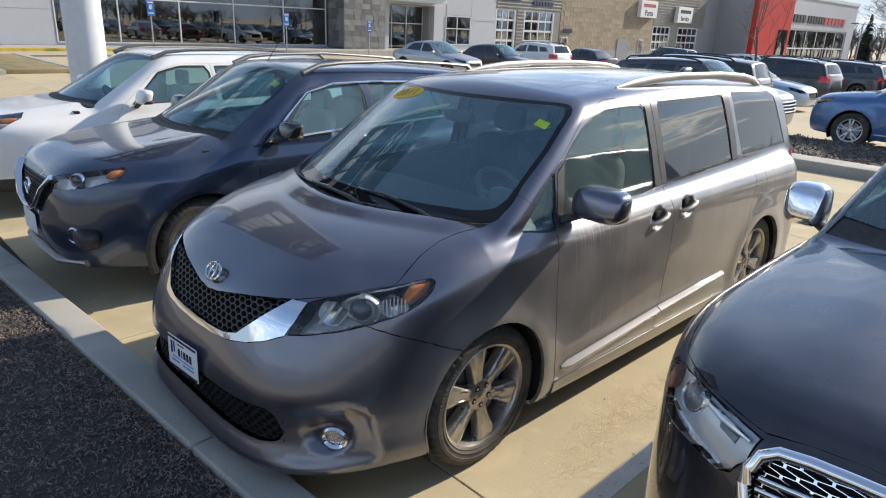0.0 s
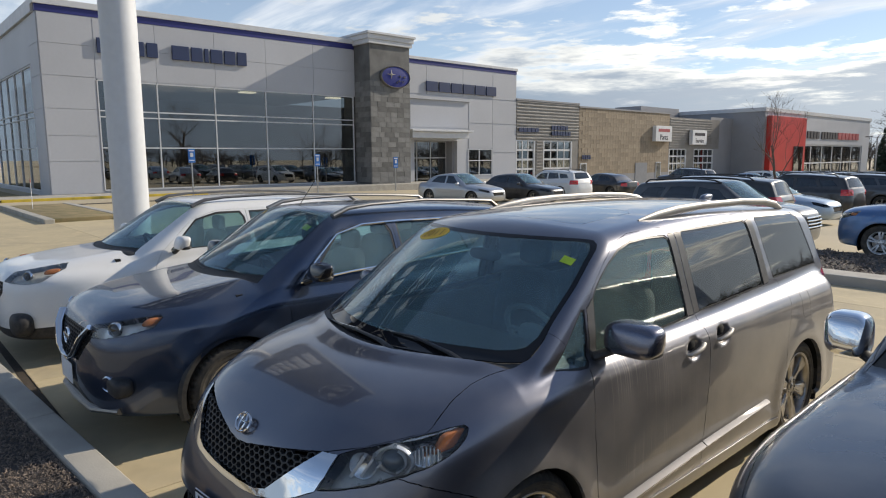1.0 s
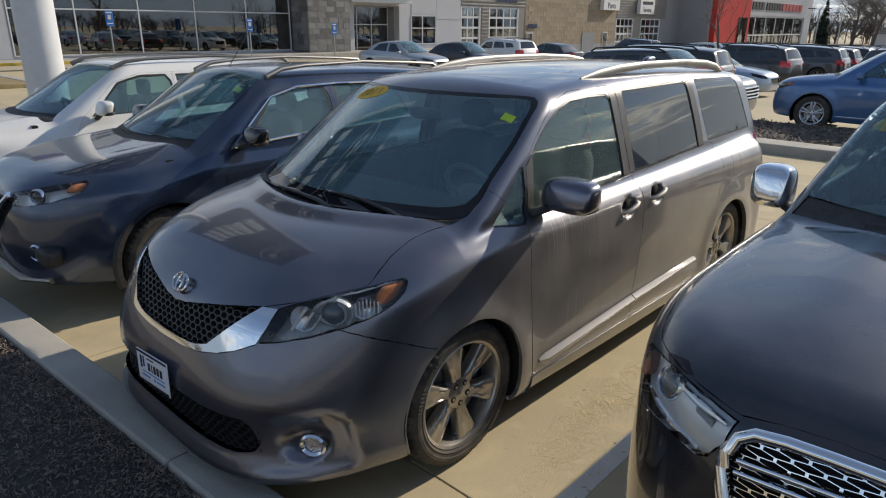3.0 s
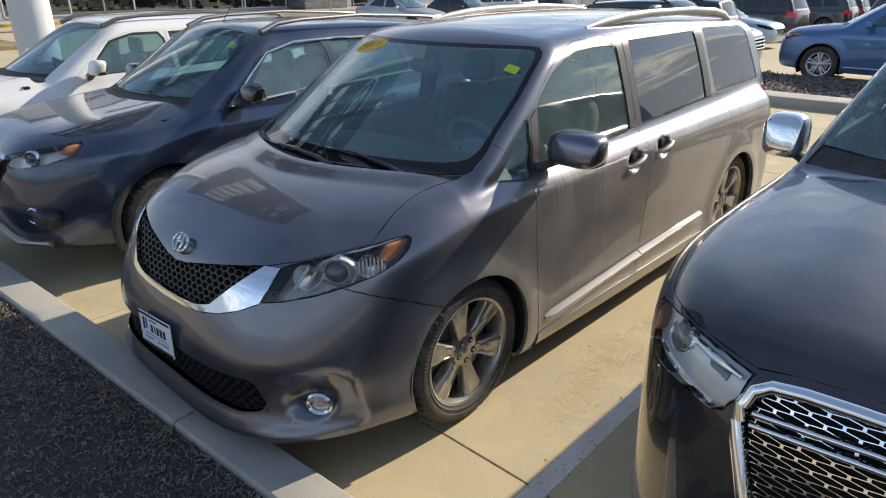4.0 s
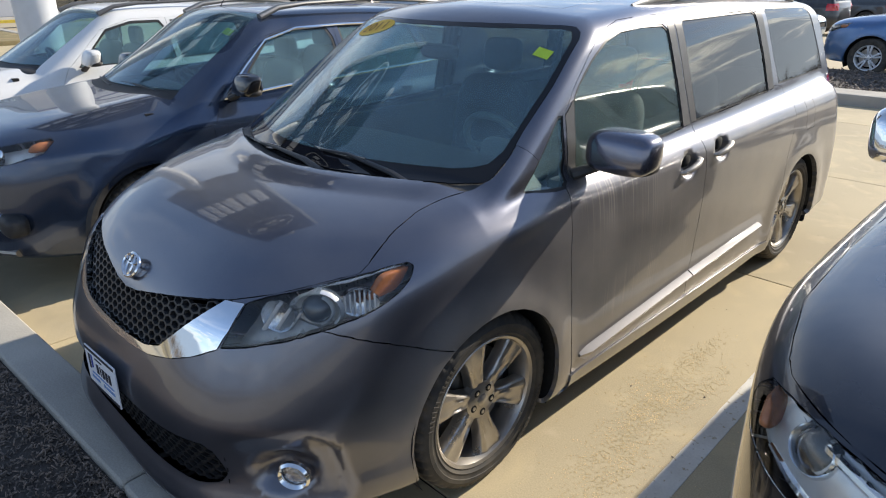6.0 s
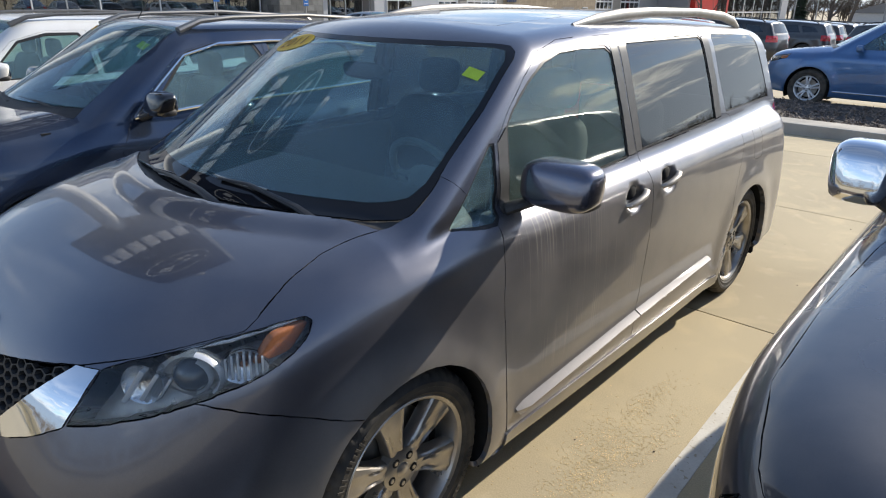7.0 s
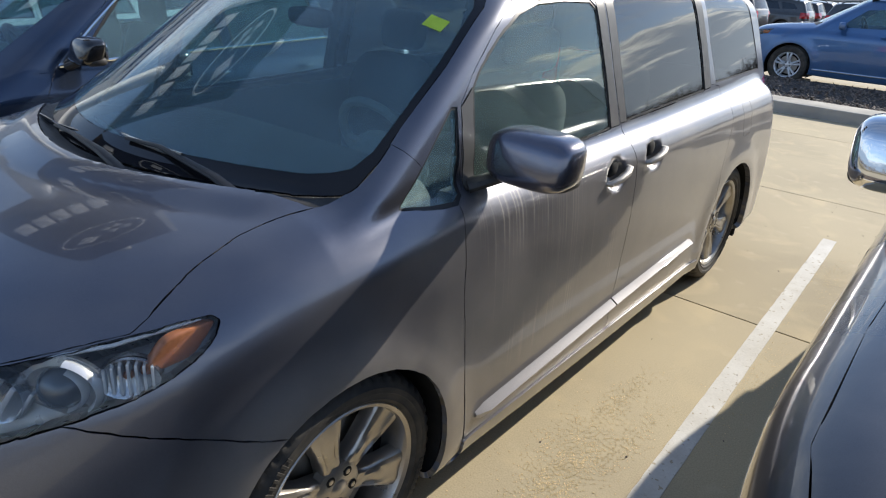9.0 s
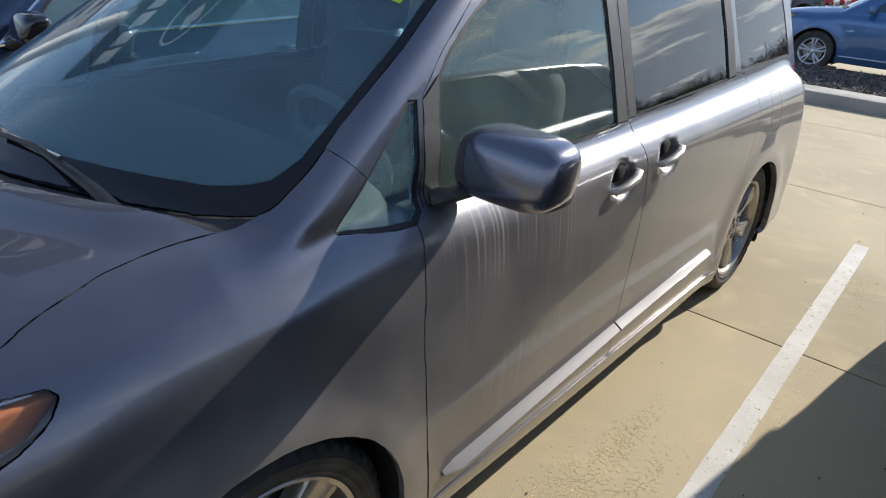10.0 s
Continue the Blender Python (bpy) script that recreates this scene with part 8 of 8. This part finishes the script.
# navy crossover
c = NAVY_OB
mirror_pair(c, (1.00, 1.60, 1.175), (0.115, 0.065, 0.072), GLOSS_BLACK, (0.86, 1.55, 1.08), base=PLASTIC)
rails(c, 0.60, 1.98, 4.05, 1.60, SILVER)
cabin(c, SUV, 1.95, 1.10, 0.78)
lamp_inside(c, (0.60, 0.19, 0.885), (0.5, -0.85, 0.1), (0.730, 0.400, 0.930))
fog(c, (0.625, 0.112, 0.515), (0.35, -0.93, 0), 0.052)
for s in (1, -1):
    part("fog_surround", blob_bm((0.655 * s, 0.165, 0.500), (0.155, 0.070, 0.070), 0.6), PLASTIC, c, "black plastic fog lamp surround")
gp = [(0, 0.61), (0.27, 0.61), (0.45, 0.80), (0.45, 0.87), (0, 0.87)]
part("grille_mesh", mesh_grille(SUV, gp, 0.05, 0.034, 0.012, 0.012, 0.25), MESH_BLACK, c, smooth=False)
for s in (1, -1):
    part("chrome_vee", tube_bm([(0.40 * s, front_face(SUV, 0.40, 0.885) - 0.012, 0.885), (0.33 * s, front_face(SUV, 0.33, 0.80) - 0.02, 0.80), (0.20 * s, front_face(SUV, 0.20, 0.66) - 0.02, 0.66), (0.09 * s, front_face(SUV, 0.09, 0.615) - 0.018, 0.615), (0, front_face(SUV, 0, 0.61) - 0.018, 0.61)], [0.034, 0.032, 0.028, 0.022, 0.02], 10, flat=0.7), CHROME, c, "chrome grille wing")
    trim_line("window_trim", c, [(0.862, 1.50, 1.085), (0.845, 2.0, 1.115), (0.845, 2.6, 1.135), (0.835, 3.45, 1.165), (0.80, 3.98, 1.215)], 0.010, CHROME) if s > 0 else None
    trim_line("window_arc", c, [(0.862, 1.50, 1.085), (0.80, 1.72, 1.27), (0.745, 1.92, 1.425), (0.715, 2.2, 1.49), (0.70, 2.6, 1.495), (0.70, 3.25, 1.48), (0.745, 3.85, 1.39)], 0.009, CHROME) if s > 0 else None
bb = facing((0, front_face(SUV, 0, 0.76) - 0.015, 0.76), (0, -1, 0.1))
part("badge", ring_bm(0.062, 0.062, 0.014, 0.014, bb), CHROME, c, "round chrome badge")
part("badge_bar", board_bm(0.15, 0.03, 0.016, bb, 0.004), CHROME, c)
part("lower_lip", tube_bm([(-0.66, front_face(SUV, 0.66, 0.30) - 0.006, 0.31), (-0.4, front_face(SUV, 0.4, 0.28) - 0.008, 0.285), (0, front_face(SUV, 0, 0.28) - 0.008, 0.28), (0.4, front_face(SUV, 0.4, 0.28) - 0.008, 0.285), (0.66, front_face(SUV, 0.66, 0.30) - 0.006, 0.31)], 0.03, 10, flat=0.8), SILVER, c, "silver lower lip")
pm = facing((0, front_face(SUV, 0, 0.50) - 0.012, 0.50), (0, -1, 0))
part("number_board", board_bm(0.31, 0.155, 0.006, pm, 0.003), PLATE_WHITE, c, "white dealer board")
arch_trim(c, SUV, 0.905, PLASTIC)
part("antenna", cyl_bm((0.0, 1.98, 1.60), (0.0, 2.30, 2.02), 0.004, 0.003, 6), PLASTIC, c)
for s in (1, -1):
    for y in (2.42, 3.12):
        part("door_handle", tube_bm([(0.905 * s, y - 0.08, 0.98), (0.925 * s, y - 0.05, 0.982), (0.925 * s, y + 0.05, 0.986), (0.905 * s, y + 0.08, 0.988)], 0.013, 8), PAINT_NAVY, c)
ob = part("year_sticker", disc_bm(0.10, 0.048, 0.001, facing((-0.48, 1.865, 1.535), (-0.3, -0.5, 0.81), (0, 0.8, 0.5))), YELLOW, c)
part("green_sticker", board_bm(0.07, 0.06, 0.001, facing((0.50, 1.78, 1.475), (0.35, -0.5, 0.80), (0, 0.8, 0.5))), GREEN_TAG, c, smooth=False)
for pts in ([(0.50, 1.205, 1.12), (0.30, 1.17, 1.15), (0.02, 1.15, 1.155)], [(-0.05, 1.10, 1.12), (-0.25, 1.12, 1.14), (-0.55, 1.20, 1.13)]):
    part("wiper_arm", tube_bm(pts, [0.015, 0.009, 0.006], 6), PLASTIC, c)

# white wagon
c = WAGON_OB
mirror_pair(c, (0.995, 1.68, 1.145), (0.115, 0.065, 0.075), PAINT_WHITE, (0.86, 1.64, 1.03))
rails(c, 0.60, 1.95, 4.25, 1.545, mat("grey_rail", (0.14, 0.14, 0.14), 0.45, 0.2, 10, 0.2), 0.055)
cabin(c, WAGON, 2.0, 1.06, 0.78, LIGHT_TRIM)
lamp_inside(c, (0.62, 0.27, 0.895), (0.5, -0.85, 0.1), (0.715, 0.46, 0.935))
fog(c, (0.64, 0.125, 0.42), (0.35, -0.93, 0), 0.04)
arch_trim(c, WAGON, 0.905, PLASTIC, 0.06)
gp = [(0, 0.65), (0.41, 0.65), (0.49, 0.74), (0.45, 0.85), (0, 0.85)]
part("grille_mesh", mesh_grille(WAGON, gp, 0.06, 0.04, 0.012, 0.012, 0.25), MESH_BLACK, c, smooth=False)
part("grille_bar", tube_bm([(-0.42, front_face(WAGON, 0.42, 0.77) - 0.01, 0.77), (0, front_face(WAGON, 0, 0.76) - 0.012, 0.76), (0.42, front_face(WAGON, 0.42, 0.77) - 0.01, 0.77)], 0.016, 8), CHROME, c)
for s in (1, -1):
    part("fog_surround", blob_bm((0.66 * s, 0.165, 0.43), (0.17, 0.10, 0.12), 0.7), PLASTIC, c)
    for y in (2.45, 3.2):
        part("door_handle", tube_bm([(0.905 * s, y - 0.08, 0.96), (0.925 * s, y - 0.05, 0.962), (0.925 * s, y + 0.05, 0.966), (0.905 * s, y + 0.08, 0.968)], 0.013, 8), PAINT_WHITE, c)

# large SUV
c = BIG_OB
mirror_pair(c, (1.025, 1.70, 1.345), (0.084, 0.080, 0.088), CHROME, (0.90, 1.66, 1.25), shear=(0.08, 0.2))
cabin(c, BIG, 2.15, 1.33, 0.82)
lamp_inside(c, (0.765, 0.252, 1.092), (0.55, -0.75, 0.37), (0.868, 0.362, 1.085), 0.036)
for s in (1, -1):
    tip = lambda pts, d=0.022: [((x - 0.5 * d) * s, y + 0.8 * d, z - 0.2 * d) for x, y, z in pts]
    part("lens_strip", tube_bm(tip([(0.86, 0.290, 1.030), (0.80, 0.222, 1.027), (0.728, 0.158, 1.024), (0.650, 0.116, 1.018)], 0.016), [0.006, 0.010, 0.010, 0.008], 8), CHROME, c)
    part("lens_strip", tube_bm(tip([(0.86, 0.33, 1.11), (0.76, 0.215, 1.118), (0.68, 0.155, 1.116), (0.60, 0.122, 1.108)]), [0.006, 0.010, 0.010, 0.006], 8), CHROME, c)
    part("lamp_step", tube_bm(tip([(0.73, 0.19, 1.095), (0.68, 0.155, 1.092), (0.635, 0.13, 1.088)], 0.035), 0.016, 8), PROJECTOR, c)
    part("side_marker", blob_bm(tip([(0.665, 0.150, 1.068)], 0.03)[0], (0.016, 0.012, 0.010), 0.7), AMBER, c)
gp = [(0, 0.61), (0.37, 0.61), (0.47, 0.72), (0.51, 0.86), (0.555, 1.0), (0.568, 1.055), (0.54, 1.112), (0.42, 1.135), (0, 1.145)]
part("grille_mesh", mesh_grille(BIG, gp, 0.066, 0.0165, 0.014, 0.008, 0.11), CHROME, c, "chrome mesh grille", smooth=False)
edge = [(0.0, 1.152), (0.25, 1.150), (0.36, 1.147), (0.45, 1.141), (0.515, 1.130), (0.548, 1.108), (0.566, 1.07), (0.568, 1.035), (0.557, 0.99), (0.515, 0.87), (0.455, 0.715), (0.36, 0.615), (0.2, 0.605), (0.0, 0.605)]
for s in (1, -1):
    part("grille_surround", tube_bm([(x * s, front_face(BIG, x, z) - 0.006, z) for x, z in edge], 0.0175, 14, flat=0.9), CHROME, c, "chrome grille frame")
    for up in (0.0, 0.026):
        part("grille_bar", tube_bm([(0, front_face(BIG, 0, 1.075 + up) - 0.01, 1.070 + up), (0.3 * s, front_face(BIG, 0.3, 1.065 + up) - 0.01, 1.062 + up), (0.54 * s, front_face(BIG, 0.54, 1.035 + up) - 0.005, 1.035 + up)], 0.006, 10, flat=1.2), CHROME, c)
part("grille_bar", tube_bm([(0, front_face(BIG, 0, 0.62) - 0.01, 0.62), (0, front_face(BIG, 0, 0.86) - 0.012, 0.86), (0, front_face(BIG, 0, 1.12) - 0.01, 1.12)], 0.016, 10), CHROME, c)
arch_trim(c, BIG, 0.965, PAINT_BLACK, 0.05)
part("year_sticker", disc_bm(0.13, 0.06, 0.001, facing((-0.605, 1.798, 1.652), (-0.35, -0.52, 0.78), (0, 0.8, 0.5))), YELLOW, c)
for k, ch in enumerate("20"):
    text_part("year_digit", ch, 0.08, facing((-0.605, 1.798, 1.652), (-0.35, -0.52, 0.78), (0, 0.8, 0.5)) @ Matrix.Translation((0.05 * (k - 0.5), 0, 0.003)), INK, c, 0.0005)
part("wiper_arm", tube_bm([(-0.60, 1.34, 1.325), (-0.3, 1.30, 1.36), (0.1, 1.28, 1.375)], [0.016, 0.009, 0.006], 6), PLASTIC, c)
part("lower_bumper", blob_bm((0, 0.20, 0.42), (0.86, 0.22, 0.14), 0.35), PLASTIC, c)


# ---- cars further off ----
def far_car(kind, paint_mat, label, x, y, turn, z=None):
    """A whole car at lower detail, facing turn degrees from -y."""
    S = dict(sedan=SEDAN, suv=SUV, wagon=WAGON)[kind]
    key = (kind, paint_mat.name)
    m = pose(x, y, fall(y) if z is None else z, 0, 0, turn) @ Matrix.Translation((0, -S["length"] / 2, 0))
    if key in FAR:
        o = copy_thing(FAR[key], m)
        return tagged(o, label)
    car = thing("parked_car", label, "car", "parked cars")
    zb = dict(sedan=0.93, suv=1.10, wagon=1.06)[kind]
    if kind == "sedan":
        win = [[(1.75, 0.96), (2.55, 0.98), (2.55, 1.33), (2.2, 1.31)], [(2.65, 0.98), (3.55, 1.02), (3.2, 1.29), (2.65, 1.34)]]
        lamp = [(0.62, 0.60), (0.70, 0.68), (1.35, 0.78), (1.30, 0.68), (0.9, 0.60)]
        R = simple_regions(S, win, lamp, 1.28, 0.40, 1.2, 2.12, grille=[(0, 0.45), (0.35, 0.45), (0.4, 0.6), (0, 0.6)], dark_rear=False, tail=[(4.35, 0.68), (4.35, 0.88), (5, 0.88), (5, 0.68)])
    else:
        win = [[(1.62, zb), (2.52, zb + 0.025), (2.48, zb + 0.36), (1.98, zb + 0.31)], [(2.62, zb + 0.03), (3.42, zb + 0.06), (3.25, zb + 0.35), (2.60, zb + 0.37)], [(3.52, zb + 0.07), (4.1, zb + 0.1), (3.9, zb + 0.3), (3.4, zb + 0.33)]]
        lamp = [(0.55, 0.80), (0.62, 0.89), (1.32, 0.97), (1.25, 0.88), (0.80, 0.78)]
        L = S["length"]
        R = simple_regions(S, win, lamp, S["screen"][0] + 0.07, 0.40, S["screen"][0] - 0.03, S["screen"][0] + 0.85, grille=[(0, 0.55), (0.40, 0.55), (0.45, 0.84), (0, 0.84)], tail=[(L - 0.35, 0.85), (L - 0.38, 1.08), (L + 0.2, 1.08), (L + 0.2, 0.85)])
        R.append(dict(name="rear_window", mat=GLASS_DARK, cut=[("front", [(0, zb + 0.05), (0.60, zb + 0.05), (0.50, zb + 0.38), (0, zb + 0.40)])], near=lambda x, y, z: y > L - 0.7, split=False))
    for r in R:
        if r["name"] in ("side_window",) and paint_mat is not PAINT_BLUE:
            r["mat"] = GLASS_DARK
    assemble(car, S, 0.062, R, paint_mat, 0.0)
    r = S["arches"][0][1]
    for cy, cz, _ in S["arches"]:
        for s in (1, -1):
            wheel(car, 0.78 * s, cy, r, r, r * 0.66, 0.21, s, *(((5, 0.016, 0.026, 0.004), BRIGHT_HOUSING) if paint_mat is PAINT_BLUE else ((5, 0.03, 0.0, 0.004), ALLOY, True)))
    # near-black floor carries the shade of the cabin
    part("cabin_floor", box_bm(-0.7, 0.7, 1.1, 4.0, 0.3, 0.5), VOID, car, smooth=False)
    for s in (1, -1):
        part("seat_back", blob_bm((0.36 * s, 2.45, zb), (0.23, 0.08, 0.36), 0.5), SEAT, car)
        part("mirror_housing", blob_bm((0.98 * s, 1.7, zb + 0.03), (0.10, 0.06, 0.065), 0.6), paint_mat, car)
    if kind != "sedan":
        rails(car, 0.60, 1.98, 4.05, 1.60 if kind == "suv" else 1.55, DARK_ALLOY)
    if paint_mat is PAINT_BLUE:
        for s in (1, -1):
            part("sill_strip", tube_bm([(0.915 * s, 1.38, 0.335), (0.922 * s, 2.3, 0.335), (0.915 * s, 3.2, 0.345)], 0.014, 6), CHROME, car)
            part("turn_lamp", blob_bm((0.80 * s, 0.42, 0.90), (0.03, 0.07, 0.03), 0.6), AMBER, car)
            part("seat_back", blob_bm((0.36 * s, 3.25, zb - 0.02), (0.23, 0.08, 0.34), 0.5), SEAT, car)
            for y in (2.40, 3.10):
                part("door_handle", tube_bm([(0.905 * s, y - 0.08, 0.99), (0.93 * s, y - 0.05, 0.992), (0.93 * s, y + 0.05, 0.996), (0.905 * s, y + 0.08, 0.998)], 0.014, 8), paint_mat, car)
        steering_wheel((0.37, 1.95, zb + 0.02), 0.18, radians(25), DASH, car)
    if paint_mat is PAINT_CHAR:
        for k in range(4):
            zz = 0.60 + 0.075 * k
            part("grille_bar", tube_bm([(-0.42, front_face(S, 0.42, zz) - 0.02, zz), (0, front_face(S, 0, zz) - 0.025, zz), (0.42, front_face(S, 0.42, zz) - 0.02, zz)], 0.018, 6), CHROME, car)
    car.matrix_world = m
    FAR[key] = car
    return car


FAR = {}
far_car("suv", PAINT_BLUE, "bright blue compact SUV beside the mulch island", 0.25, 14.95, 270)
far_car("sedan", PAINT_SILVER, "silver sedan parked facing the lot", -20.2, 20.6, 95)
far_car("sedan", PAINT_JET, "black sedan parked beside a silver one", -19.6, 24.2, 95)
far_car("suv", PAINT_WHITE, "white SUV seen from its tail", -21.2, 28.9, -95)
far_car("sedan", PAINT_JET, "black hatchback behind the white SUV", -21.4, 34.0, -95)
far_car("suv", PAINT_CHAR, "charcoal pickup-sized SUV near the far service doors", -22.5, 46.5, -95, fall(46) + 0.15)
far_car("wagon", PAINT_JET, "black wagon with roof rails behind the minivan", -6.4, 17.0, -85)
far_car("sedan", PAINT_PALE, "pale blue sedan behind a charcoal SUV", -6.8, 22.5, 90)
far_car("suv", PAINT_CHAR, "charcoal SUV with lit chrome grille", -5.1, 15.4, 90, -0.18)
far_car("suv", PAINT_JET, "black SUV seen from its tail", -7.4, 27.0, -95)
rnd = random.Random(11)
kinds = [("sedan", PAINT_SILVER), ("suv", PAINT_WHITE), ("sedan", PAINT_JET), ("suv", PAINT_CHAR), ("suv", PAINT_JET), ("sedan", PAINT_PALE), ("wagon", PAINT_JET)]
names = dict(van_paint="grey", white_paint="white", jet_paint="black", charcoal_paint="charcoal", silver_paint="silver", pale_blue_paint="pale blue")
for col, (x, y0, step, n) in enumerate(((-7.2, 32.5, 2.9, 14), (-1.6, 31.0, 2.9, 12), (-16.5, 52.0, 3.0, 10), (-22.0, 58.0, 3.0, 6), (8.0, 46.0, 5.8, 5))):
    for k in range(n):
        kd, pt = kinds[rnd.randrange(len(kinds))]
        if rnd.random() < 0.12:
            continue
        far_car(kd, pt, "%s car in the far rows of the lot" % names[pt.name.split(".")[0]], x + rnd.uniform(-0.3, 0.3), y0 + k * step, 90 if col % 2 else -90)
